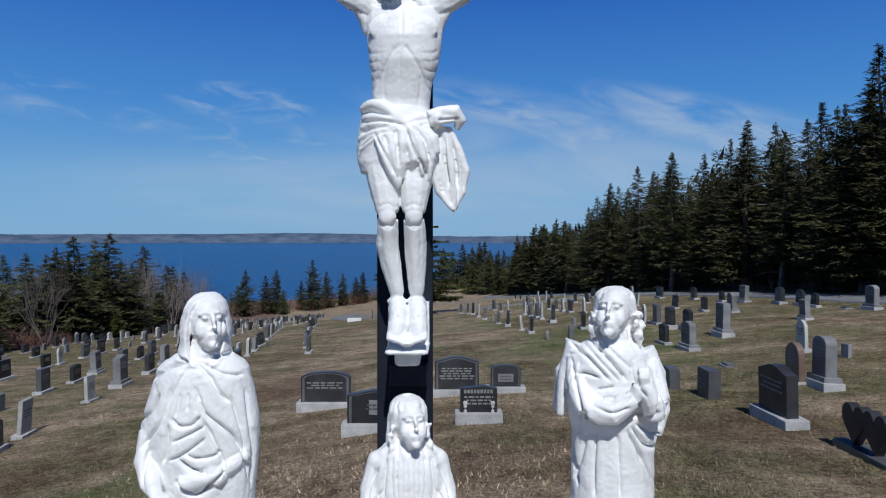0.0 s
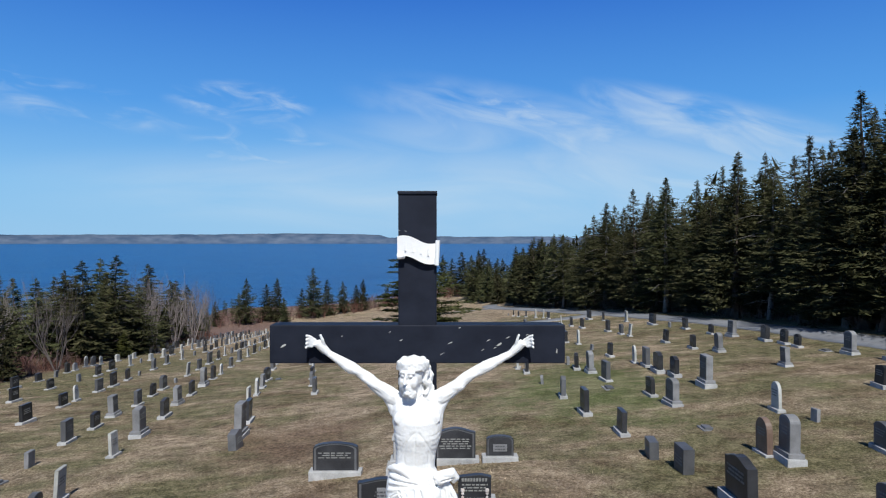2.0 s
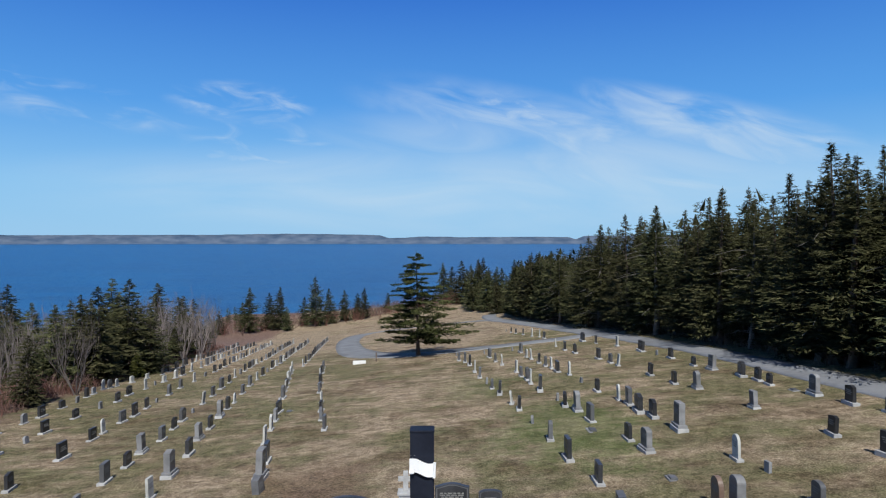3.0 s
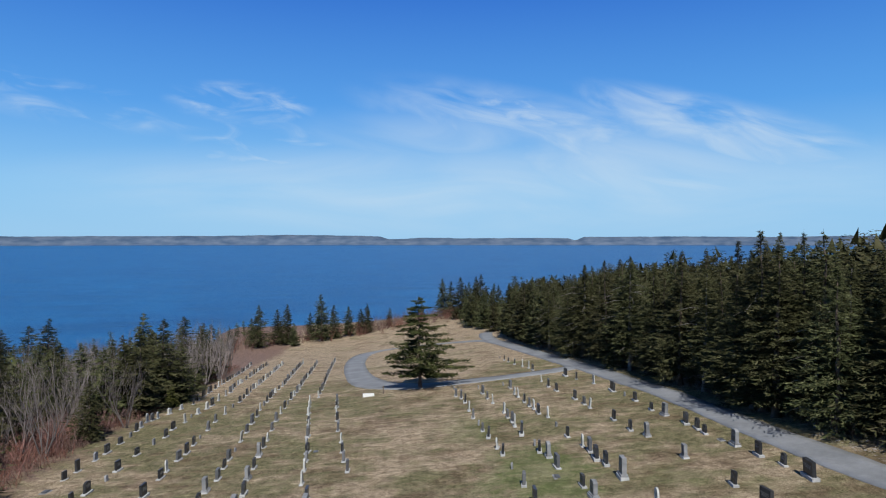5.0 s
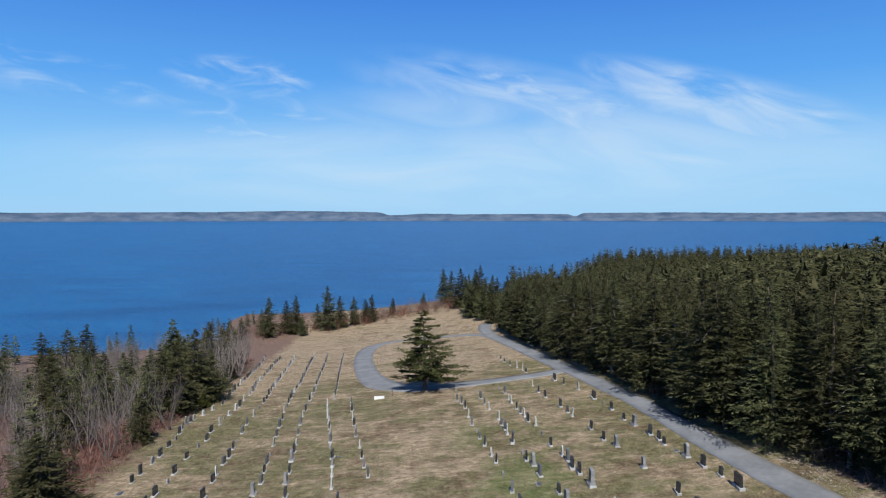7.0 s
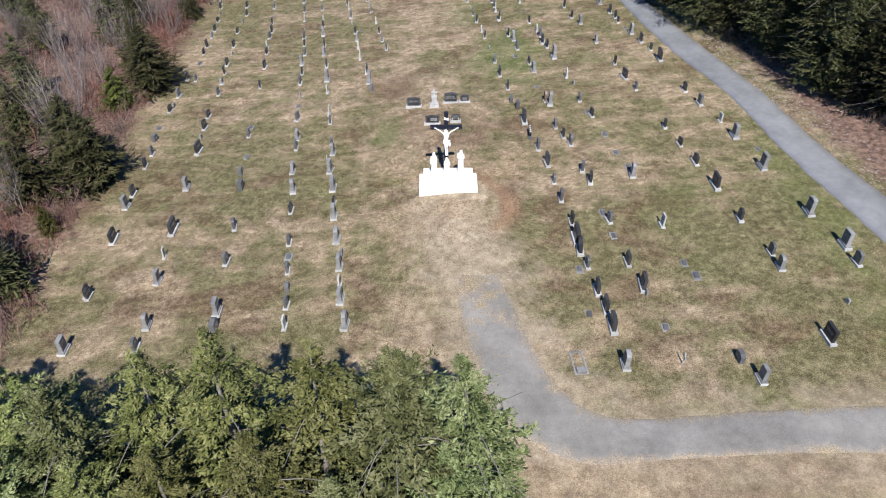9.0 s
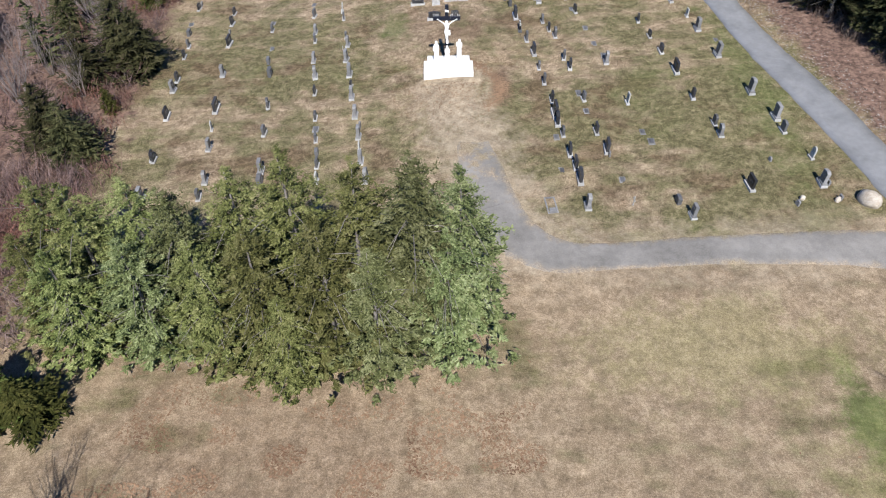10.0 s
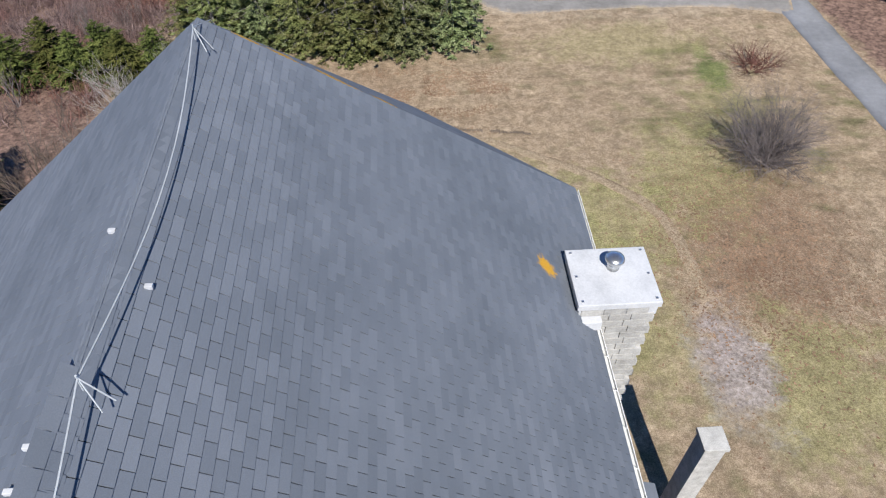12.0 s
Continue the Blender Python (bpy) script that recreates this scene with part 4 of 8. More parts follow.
    box(sc, -0.025, -0.025, 0, 0.025, 0.025, 0.02, 0.006)
    screw = mesh_bm("screw", sc, MAT["steel"])
    for x in (cx0 + 0.1, cx1 - 0.1):
        for y in (cy0 + 0.1, (cy0 + cy1) / 2, cy1 - 0.1):
            ob = new("screw", screw)
            ob.parent = stack
            ob.matrix_basis = pose(x, y, top + 0.16)
    fl = bmesh.new()
    box(fl, cx0 - 0.1, cy0 - 0.14, 21.15, cx0 + 0.5, cy0 + 0.04, 21.42, 0.03)
    part("flashing", fl, MAT["white_metal"], stack)

    # lower wing beside the nave, and a tall unseen block behind the walk
    wing = bmesh.new()
    upright(wing, [(6.3, -7.5), (11.8, -7.5), (11.8, 1.6), (6.3, 1.6)], 1.5, 5.2)
    part("wing_wall", wing, MAT["clapboard"], church, "pale wall of a low side wing")
    wr = bmesh.new()
    p = [wr.verts.new(v) for v in ((6.2, -7.9, 8.0), (12.2, -7.9, 5.3), (12.2, 1.9, 5.3), (6.2, 1.9, 8.0), (6.2, -7.9, 7.8), (12.2, -7.9, 5.1), (12.2, 1.9, 5.1), (6.2, 1.9, 7.8))]
    for q in ((0, 1, 2, 3), (7, 6, 5, 4), (0, 4, 5, 1), (1, 5, 6, 2), (2, 6, 7, 3), (3, 7, 4, 0)):
        wr.faces.new([p[i] for i in q])
    part("wing_roof", wr, MAT["shingle"], church, "blue-grey roof of a low side wing")
    # unseen block, sized and placed only to throw its shadow on the lawn
    caster = bmesh.new()
    upright(caster, [(8.2, -16.5), (12.2, -16.5), (12.2, -8.9), (8.2, -8.9)], 1.5, 27.9)
    part("transept_wall", caster, MAT["clapboard"], church, "pale unseen block beside the nave that casts the lawn shadow")
    tt = bmesh.new()
    box(tt, 8.05, -16.7, 27.9, 12.35, -8.75, 28.1, 0.03)
    box(tt, 10.9, -9.6, 28.1, 11.55, -9.0, 28.8, 0.02)
    part("transept_roof", tt, MAT["shingle"], church, "flat grey top of the unseen shadow block with a small stack")
    s2 = bmesh.new()
    box(s2, 12.95, 1.3, 1.5, 13.75, 2.1, 9.2, 0.02)
    box(s2, 12.88, 1.23, 9.2, 13.82, 2.17, 9.4, 0.03)
    part("side_chimney", s2, MAT["block"], church, "pale square chimney of the side wing")


church_details()
# ---------------------------------------------------------------- calvary
GZ = land(0, 1.6)
plinth = thing("plinth", Matrix.Translation((-0.15, 1.75, 0)), "white painted concrete plinth in two steps", "plinth")
bm = bmesh.new()
box(bm, -2.06, -0.95, GZ - 0.4, 2.06, 0.95, 1.06, 0.03)
part("lower_step", bm, MAT["plinth"], plinth)
bm = bmesh.new()
box(bm, -1.76, -0.7, 1.06, 1.76, 0.85, 1.6, 0.03)
part("upper_block", bm, MAT["plinth"], plinth)

CX, CY = -0.28, 2.05         # middle of the cross, front face of its beams
cross = thing("wooden_cross", Matrix.Translation((CX, CY, 1.6)), "tall black-painted wooden cross with chipped paint", "cross")
bm = bmesh.new()
box(bm, -0.14, 0.0, 0.0, 0.14, 0.2, 4.67, 0.008)
part("upright", bm, MAT["timber"], cross)
bm = bmesh.new()
box(bm, -1.08, -0.004, 3.43, 1.08, 0.196, 3.71, 0.008)
part("crossbeam", bm, MAT["timber"], cross)
bm = bmesh.new()
box(bm, -0.145, -0.01, 4.665, 0.145, 0.215, 4.69, 0.006)
part("top_board", bm, MAT["timber"], cross)
# flakes where the paint has come off
bm = bmesh.new()
flake = random.Random(12)
for x, z, w, h in [(0.52, 3.6, 0.05, 0.012), (0.6, 3.57, 0.07, 0.02), (0.66, 3.62, 0.04, 0.01), (0.57, 3.545, 0.03, 0.01), (0.48, 3.53, 0.045, 0.008), (-0.98, 3.56, 0.09, 0.018), (-0.2, 3.66, 0.04, 0.007), (-0.12, 3.6, 0.03, 0.012), (0.24, 3.58, 0.05, 0.008), (1.02, 3.52, 0.012, 0.05), (0.8, 3.64, 0.03, 0.008), (0.31, 3.69, 0.03, 0.006), (-0.55, 3.63, 0.02, 0.006), (0.18, 3.5, 0.05, 0.005)]:
    n = 7
    ring = [(x + w * 0.4 * math.cos(6.283 * k / n) * flake.uniform(0.5, 1.2), z + h * 0.36 * math.sin(6.283 * k / n) * flake.uniform(0.5, 1.3) + 0.15 * w * math.cos(6.283 * k / n)) for k in range(n)]
    prism(bm, ring, -0.0065, -0.003)
tagged(part("bare_patch", bm, MAT["marble"], cross, "pale chips where paint has flaked"), kind="stuff")
bm = bmesh.new()
box(bm, -0.065, -0.16, 1.4, 0.115, 0.0, 1.5, 0.01)
part("foot_block", bm, MAT["timber"], cross)
# the scroll, its bars of lettering painted white
bm = bmesh.new()
n = 14
sv = []
for i in range(n + 1):
    t = i / n
    x = -0.145 + 0.29 * t
    z = 4.285 - 0.05 * t + 0.016 * math.sin(2 * math.pi * t)
    y = -0.03 - 0.02 * math.sin(math.pi * t)
    sv.append([bm.verts.new((x, y + q, z + s)) for q, s in ((0, -0.075), (0, 0.075), (0.03, 0.075), (0.03, -0.075))])
for a, b in zip(sv, sv[1:]):
    for k in range(4):
        bm.faces.new((a[k], b[k], b[(k + 1) % 4], a[(k + 1) % 4]))
bm.faces.new(sv[0])
bm.faces.new(sv[-1][::-1])
tube(bm, [sv[n][0].co + Vector((-0.004, -0.012, -0.012)), sv[n][1].co + Vector((0.004, -0.012, 0.02))], 0.017, 10)
tube(bm, [sv[0][0].co + Vector((0.002, -0.014, 0.0)), sv[2][0].co + Vector((0.01, -0.012, 0.002))], 0.02, 10)
scroll = part("scroll", bm, MAT["plaster"], cross, "white curled scroll")
bm = bmesh.new()
for i in range(4):
    x = -0.09 + 0.055 * i
    box(bm, x, -0.054, 4.255 - 0.012 * i, x + 0.012, -0.046, 4.305 - 0.012 * i)
part("lettering", bm, MAT["plaster"], scroll)


def sculpt(name, blobs, folds, m, label, voxel=0.012, rough=0.0035):
    """A statue as one mesh: rounded masses and limbs melted together, then creased with folds and weathered."""
    bm = bmesh.new()
    for b in blobs:
        if b[0] == "e":         # ellipsoid: centre, radii, turn
            _, c, r, *turn = b
            bmesh.ops.create_uvsphere(bm, u_segments=20, v_segments=12, radius=1.0, matrix=Matrix.Translation(c) @ pose(0, 0, 0, *(turn[0] if turn else (0, 0, 0))) @ Matrix.Diagonal((*r, 1)))
        elif b[0] == "t":       # limb along points with radii
            tube(bm, b[1], b[2], 12)
        elif b[0] == "l":       # loft: rings of (z, cx, cy, rx, ry)
            rings = []
            for z, cx, cy, rx, ry in b[1]:
                rings.append([bm.verts.new((cx + rx * math.cos(2 * math.pi * k / 32), cy + ry * math.sin(2 * math.pi * k / 32), z)) for k in range(32)])
            for p, q in zip(rings, rings[1:]):
                for k in range(32):
                    bm.faces.new((p[k], p[(k + 1) % 32], q[(k + 1) % 32], q[k]))
            bm.faces.new(rings[0][::-1])
            bm.faces.new(rings[-1])
        elif b[0] == "h":       # shell open to the front: rings of (z, cx, cy, rx, ry, half opening), thickness, turn
            N, grid = 28, []
            for z, cx, cy, rx, ry, op in b[1]:
                row = []
                for k in range(N + 1):
                    a = math.radians(-90 + b[3] + op + (360 - 2 * op) * k / N)
                    c, s_ = math.cos(a), math.sin(a)
                    row.append((bm.verts.new((cx + rx * c, cy + ry * s_, z)), bm.verts.new((cx + max(0.002, rx - b[2]) * c, cy + max(0.002, ry - b[2]) * s_, z - (b[2] if rx < b[2] * 2 else 0)))))
                grid.append(row)
            for p, q in zip(grid, grid[1:]):
                for k in range(N):
                    bm.faces.new((p[k][0], p[k + 1][0], q[k + 1][0], q[k][0]))
                    bm.faces.new((p[k][1], q[k][1], q[k + 1][1], p[k + 1][1]))
                for k in (0, N):
                    bm.faces.new((p[k][0], q[k][0], q[k][1], p[k][1]))
            for row in (grid[0], grid[-1]):
                for k in range(N):
                    bm.faces.new((row[k][0], row[k][1], row[k + 1][1], row[k + 1][0]))
        elif b[0] == "b":       # block
            box(bm, *b[1], 0.02)
    bmesh.ops.recalc_face_normals(bm, faces=bm.faces)
    me = bpy.data.meshes.new(name)
    bm.to_mesh(me)
    bm.free()
    tmp = new(name, me)
    r = tmp.modifiers.new("melt", "REMESH")
    r.mode, r.voxel_size, r.use_smooth_shade = "VOXEL", voxel, True
    s = tmp.modifiers.new("ease", "SMOOTH")
    s.factor, s.iterations = 0.5, 1
    dg = bpy.context.evaluated_depsgraph_get()
    out = bpy.data.meshes.new_from_object(tmp.evaluated_get(dg))
    bpy.data.objects.remove(tmp)
    out.name = name
    n = len(out.vertices)
    co = np.empty(3 * n)
    no = np.empty(3 * n)
    out.vertices.foreach_get("co", co)
    out.vertices.foreach_get("normal", no)
    co, no = co.reshape(-1, 3), no.reshape(-1, 3)
    d = folds(co, no)
    d = d + np.array([rough * (noise.noise((p[0] * 16, p[1] * 16, p[2] * 16)) + 0.5 * noise.noise((p[0] * 55, p[1] * 55, p[2] * 55))) for p in co])
    co = co + no * d[:, None]
    out.vertices.foreach_set("co", co.reshape(-1))
    out.materials.clear()
    out.materials.append(MAT["plaster"])
    out.polygons.foreach_set("use_smooth", [True] * len(out.polygons))
    out.update()
    ob = new(name, out)
    ob.matrix_world = m
    return tagged(ob, label, "statue", "white statues of the calvary")


def surface(rings):
    """The front (or back) of a loft: y at a given x and z."""
    def at(x, z, front=True, out=0.0):
        rs = sorted(rings)
        z = min(max(z, rs[0][0]), rs[-1][0])
        for p, q in zip(rs, rs[1:]):
            if p[0] <= z <= q[0]:
                t = (z - p[0]) / (q[0] - p[0])
                cx, cy, rx, ry = (u + (v - u) * t for u, v in zip(p[1:], q[1:]))
                k = max(-0.96, min(0.96, (x - cx) / rx))
                return cy + (-1 if front else 1) * (ry * math.sqrt(1 - k * k) + out)
        return rs[-1][2]
    return at


def fold(at, line, r, front=True, out=0.0, ends=0.45):
    """A ridge of cloth along (x, z) points on a surface, thin at both ends."""
    pts = []
    for i in range(len(line) - 1):
        p0, p1, p2, p3 = (line[max(0, min(len(line) - 1, i + k))] for k in (-1, 0, 1, 2))
        for s in range(4):
            t = s / 4
            pts.append([0.5 * (2 * b + (c - a) * t + (2 * a - 5 * b + 4 * c - d) * t * t + (3 * b - a - 3 * c + d) * t ** 3) for a, b, c, d in zip(p0, p1, p2, p3)])
    pts.append(list(line[-1]))
    n = len(pts) - 1
    return ("t", [(x, at(x, z, front, out), z) for x, z in pts], [r * (ends + (1 - ends) * math.sin(math.pi * min(1, max(0, 0.08 + 0.84 * i / n)))) for i in range(len(pts))])


def creases(lines, hair=None):
    """Valleys of cloth along (x, z) lines, each with a swelling beside it; lines of (points, depth, width, back).
    hair: (x, y, z low, z high, face x, face z, face half width, face half height), combed into locks."""
    def folds(co, no):
        d = np.zeros(len(co))
        for pts, depth, w, back in lines:
            q = []
            for i in range(len(pts) - 1):
                p0, p1, p2, p3 = (pts[max(0, min(len(pts) - 1, i + k))] for k in (-1, 0, 1, 2))
                for s in range(5):
                    t = s / 5
                    q.append([0.5 * (2 * b + (c - a) * t + (2 * a - 5 * b + 4 * c - e) * t * t + (3 * b - a - 3 * c + e) * t ** 3) for a, b, c, e in zip(p0, p1, p2, p3)])
            q.append(list(pts[-1]))
            q = np.array(q)
            best = np.full(len(co), 9.0)
            along = np.zeros(len(co))
            n = len(q) - 1
            for i in range(n):
                a, e = q[i], q[i + 1] - q[i]
                u = np.clip(((co[:, 0] - a[0]) * e[0] + (co[:, 2] - a[1]) * e[1]) / (e @ e + 1e-12), 0, 1)
                r = np.hypot(co[:, 0] - a[0] - u * e[0], co[:, 2] - a[1] - u * e[1])
                m = r < best
                best[m] = r[m]
                along[m] = (i + u[m]) / n
            f = np.clip(np.minimum(along, 1 - along) * 5 + 0.15, 0, 1)
            side = np.clip((no[:, 1] if back else -no[:, 1]) * 3 + 0.5, 0, 1)
            d += side * f * depth * (0.2 * np.exp(-((best - 2.0 * w) / (1.5 * w)) ** 2) - 1.6 * np.exp(-(best / np.maximum(0.005, 0.42 * w)) ** 1.5))
        if hair:
            hx, hy, z0, z1, fx, fz, fw, fh = hair
            a = np.arctan2(co[:, 0] - hx, -(co[:, 1] - hy))
            m = np.clip((co[:, 2] - z0) * 30, 0, 1) * np.clip((z1 - co[:, 2]) * 30, 0, 1)
            face = ((co[:, 0] - fx) / fw) ** 2 + ((co[:, 2] - fz) / fh) ** 2
            m = m * np.where(co[:, 1] < hy, np.clip((face - 1.0) * 4, 0, 1), 1)
            d += m * 0.0045 * np.sin(13 * a + 2.2 * np.sin(co[:, 2] * 38 + 2 * a))
        return d
    return folds


def head(x, y, z, s=1.0, turn=0.0, nod=0.0):
    """A plain head with the simple planes of a face, looking towards -y."""
    m = pose(0, 0, 0, nod, 0, turn)

    def at(dx, dy, dz):
        v = m @ Vector((dx * s, dy * s, dz * s))
        return (x + v.x, y + v.y, z + v.z)
    e = (nod, 0, turn)
    return [("e", at(0, 0.01, 0.01), (0.076 * s, 0.095 * s, 0.112 * s), e), ("e", at(0, -0.03, -0.055), (0.056 * s, 0.06 * s, 0.075 * s), e),
            ("t", [at(0, -0.09, 0.03), at(0, -0.106, -0.005), at(0, -0.118, -0.03), at(0, -0.09, -0.038)], [0.009 * s, 0.011 * s, 0.014 * s, 0.01 * s]),
            ("t", [at(-0.058, -0.064, 0.032), at(-0.03, -0.083, 0.04), at(0, -0.087, 0.036), at(0.03, -0.083, 0.04), at(0.058, -0.064, 0.032)], [0.008 * s, 0.01 * s, 0.01 * s, 0.01 * s, 0.008 * s]),
            ("e", at(-0.031, -0.079, 0.015), (0.016 * s, 0.012 * s, 0.009 * s), e), ("e", at(0.031, -0.079, 0.015), (0.016 * s, 0.012 * s, 0.009 * s), e),
            ("e", at(-0.038, -0.052, -0.035), (0.034 * s, 0.032 * s, 0.045 * s), e), ("e", at(0.038, -0.052, -0.035), (0.034 * s, 0.032 * s, 0.045 * s), e),
            ("t", [at(-0.022, -0.086, -0.066), at(0, -0.097, -0.062), at(0.022, -0.086, -0.066)], [0.006 * s, 0.009 * s, 0.006 * s]),
            ("t", [at(-0.017, -0.084, -0.077), at(0, -0.093, -0.077), at(0.017, -0.084, -0.077)], [0.006 * s, 0.009 * s, 0.006 * s]),
            ("e", at(0, -0.08, -0.108), (0.024 * s, 0.022 * s, 0.02 * s), e)]


def strand(x, y, z0, z1, dx, r, wob, phase, back=0.0):
    """A wavy lock of hair."""
    n = 9
    return ("t", [(x + dx * i / n + wob * math.sin(phase + 1.5 * i), y + back * i / n + wob * 0.6 * math.cos(phase + 1.3 * i), z0 + (z1 - z0) * i / n) for i in range(n + 1)], [r * (0.85 + 0.3 * math.sin(phase * 3 + 2.1 * i)) * (1 - 0.4 * (i / n) ** 3) for i in range(n + 1)])


# --- figure on the cross
def crucified():
    X = CX
    y = 1.9
    L = []
    L += head(X - 0.035, y - 0.08, 4.985, 0.98, -22, 3)
    # hair, beard and woven wreath
    L += [("e", (X - 0.02, y - 0.035, 5.055), (0.09, 0.1, 0.062)), ("e", (X - 0.005, y + 0.02, 4.96), (0.098, 0.07, 0.12))]
    for k in range(4):
        L += [strand(X - 0.09 - 0.006 * k, y - 0.05 + 0.03 * k, 5.03, 4.84 - 0.01 * k, -0.005, 0.02, 0.008, k * 1.3), strand(X + 0.06 + 0.01 * k, y - 0.06 + 0.035 * k, 5.03, 4.8 - 0.015 * k, 0.02, 0.023, 0.01, k * 1.7)]
    for k in range(5):
        L += [strand(X - 0.075 + 0.016 * k, y - 0.15 + 0.01 * abs(k - 2), 4.905, 4.84, 0.0, 0.014, 0.003, k)]
    for j in range(4):
        L += [("t", [(X - 0.025 + (0.1 + 0.008 * math.cos(7 * a + j)) * math.cos(a), y - 0.045 + 0.11 * math.sin(a), 5.055 + 0.024 * math.sin(4 * a + 1.57 * j) + 0.006 * math.sin(11 * a + j)) for a in np.linspace(0, 6.283, 40)], 0.0115)]
    for k in range(16):
        a = 6.283 * k / 16
        L += [("e", (X - 0.022 + 0.07 * math.cos(a), y - 0.04 + 0.075 * math.sin(a), 5.085 + 0.012 * math.sin(5 * a)), (0.024, 0.026, 0.016), (0, 0, math.degrees(a)))]
    L += [("t", [(X - 0.01, y - 0.03, 4.92), (X, y + 0.0, 4.79)], [0.055, 0.066])]
    # trunk
    torso = [(4.13, X - 0.025, y, 0.155, 0.1), (4.25, X - 0.02, y, 0.146, 0.1), (4.36, X - 0.01, y, 0.14, 0.096), (4.44, X - 0.003, y - 0.005, 0.143, 0.108), (4.54, X + 0.006, y - 0.014, 0.164, 0.124), (4.65, X + 0.008, y - 0.014, 0.178, 0.124), (4.74, X + 0.008, y, 0.184, 0.112), (4.8, X + 0.005, y + 0.01, 0.18, 0.092), (4.84, X + 0.003, y + 0.012, 0.13, 0.07), (4.87, X, y + 0.012, 0.07, 0.05)]
    L += [("l", torso)]
    V = []
    for s in (-1, 1):
        L += [("e", (X + 0.006 + s * 0.08, y - 0.092, 4.69), (0.085, 0.017, 0.062))]
        # ribs and their arch, belly, collar bones
        for k in range(5):
            V += [(((X + s * 0.172, 4.6 - 0.038 * k), (X + s * 0.14, 4.575 - 0.04 * k), (X + s * (0.085 + 0.008 * k), 4.567 - 0.036 * k)), 0.0017, 0.01, 0)]
        V += [(((X + s * 0.01, 4.6), (X + s * 0.045, 4.56), (X + s * 0.095, 4.475), (X + s * 0.12, 4.41)), 0.004, 0.016, 0),
              (((X + s * 0.03, 4.8), (X + s * 0.09, 4.8), (X + s * 0.15, 4.825)), 0.003, 0.014, 0),
              (((X + s * 0.07, 4.5), (X + s * 0.085, 4.42), (X + s * 0.075, 4.33)), 0.0025, 0.016, 0)]
        hx, hz = (-1.04, 5.23) if s < 0 else (0.52, 5.23)
        sh, el, wr = Vector((X + s * 0.18, y + 0.0, 4.825)), Vector((X + s * 0.42, y + 0.06, 4.985)), Vector((hx - s * 0.12, y + 0.1, hz - 0.12))
        mid = sh.lerp(el, 0.5)
        fore = el.lerp(wr, 0.3)
        L += [("t", [sh - Vector((s * 0.09, 0, 0.05)), sh, sh.lerp(el, 0.25), mid, el], [0.05, 0.056, 0.054, 0.047, 0.038]),
              ("t", [mid + Vector((0, -0.015, -0.016)), sh.lerp(el, 0.75) + Vector((0, -0.01, -0.012))], [0.032, 0.026]),
              ("t", [el, fore, el.lerp(wr, 0.65), wr], [0.039, 0.043, 0.033, 0.025]),
              ("t", [sh - Vector((s * 0.02, -0.01, 0.13)), sh - Vector((s * 0.0, 0.0, 0.06)), sh.lerp(el, 0.2) - Vector((0, 0, 0.02))], [0.03, 0.034, 0.03]),
              ("t", [wr, wr + Vector((s * 0.045, -0.005, 0.045)), wr + Vector((s * 0.085, -0.02, 0.085))], [0.026, 0.034, 0.03])]
        palm = wr + Vector((s * 0.08, -0.018, 0.08))
        for k in range(4):
            b = palm + Vector((s * (0.012 + 0.006 * k), 0.0, 0.018 - 0.014 * k))
            L += [("t", [b, b + Vector((s * 0.036, -0.022, 0.03 - 0.008 * k)), b + Vector((s * (0.058 - 0.004 * k), -0.05, 0.042 - 0.016 * k))], [0.0125, 0.0115, 0.009])]
        L += [("t", [wr + Vector((s * 0.03, -0.01, 0.05)), wr + Vector((s * 0.04, -0.035, 0.105)), wr + Vector((s * 0.055, -0.045, 0.145))], [0.014, 0.012, 0.009])]
    V += [(((X, 4.78), (X + 0.004, 4.7), (X + 0.002, 4.62)), 0.003, 0.01, 0), (((X - 0.005, 4.56), (X - 0.01, 4.45), (X - 0.012, 4.34)), 0.003, 0.01, 0)]
    # legs, the knees a little bent, both slanting to the same side
    for s, hip, kx, ax, fx in ((-1, X - 0.09, X - 0.066, X - 0.028, X - 0.018), (1, X + 0.062, X + 0.056, X + 0.066, X + 0.074)):
        L += [("t", [(hip + s * 0.012, y, 4.18), (hip + s * 0.008, y - 0.04, 4.07), (hip * 0.5 + kx * 0.5, y - 0.075, 3.94), (kx, y - 0.1, 3.83)], [0.1, 0.09, 0.075, 0.053]),
              ("e", (kx, y - 0.122, 3.815), (0.042, 0.032, 0.048)), ("t", [(kx, y - 0.115, 3.77), (kx, y - 0.08, 3.66), (ax, y - 0.045, 3.46)], [0.03, 0.03, 0.024]),
              ("t", [(kx, y - 0.09, 3.8), (kx + s * 0.006, y - 0.045, 3.68), (kx * 0.6 + ax * 0.4 + s * 0.004, y - 0.035, 3.58), (ax, y - 0.03, 3.45), (ax, y - 0.035, 3.4)], [0.05, 0.056, 0.05, 0.035, 0.033]),
              ("t", [(ax, y - 0.02, 3.42), (fx, y - 0.085, 3.36), (fx, y - 0.125, 3.3), (fx + s * 0.004, y - 0.15, 3.255)], [0.038, 0.046, 0.048, 0.04]),
              ("e", (ax + s * 0.033, y - 0.03, 3.41), (0.014, 0.016, 0.016)), ("e", (ax - s * 0.03, y - 0.035, 3.415), (0.014, 0.016, 0.016))]
        for k in range(5):
            a = fx + s * (-0.034 + 0.017 * k)
            L += [("t", [(a, y - 0.15, 3.275), (a + s * 0.002 * (k - 2), y - 0.2, 3.225 + 0.007 * k)], [0.014 if k else 0.018, 0.011 if k else 0.015])]
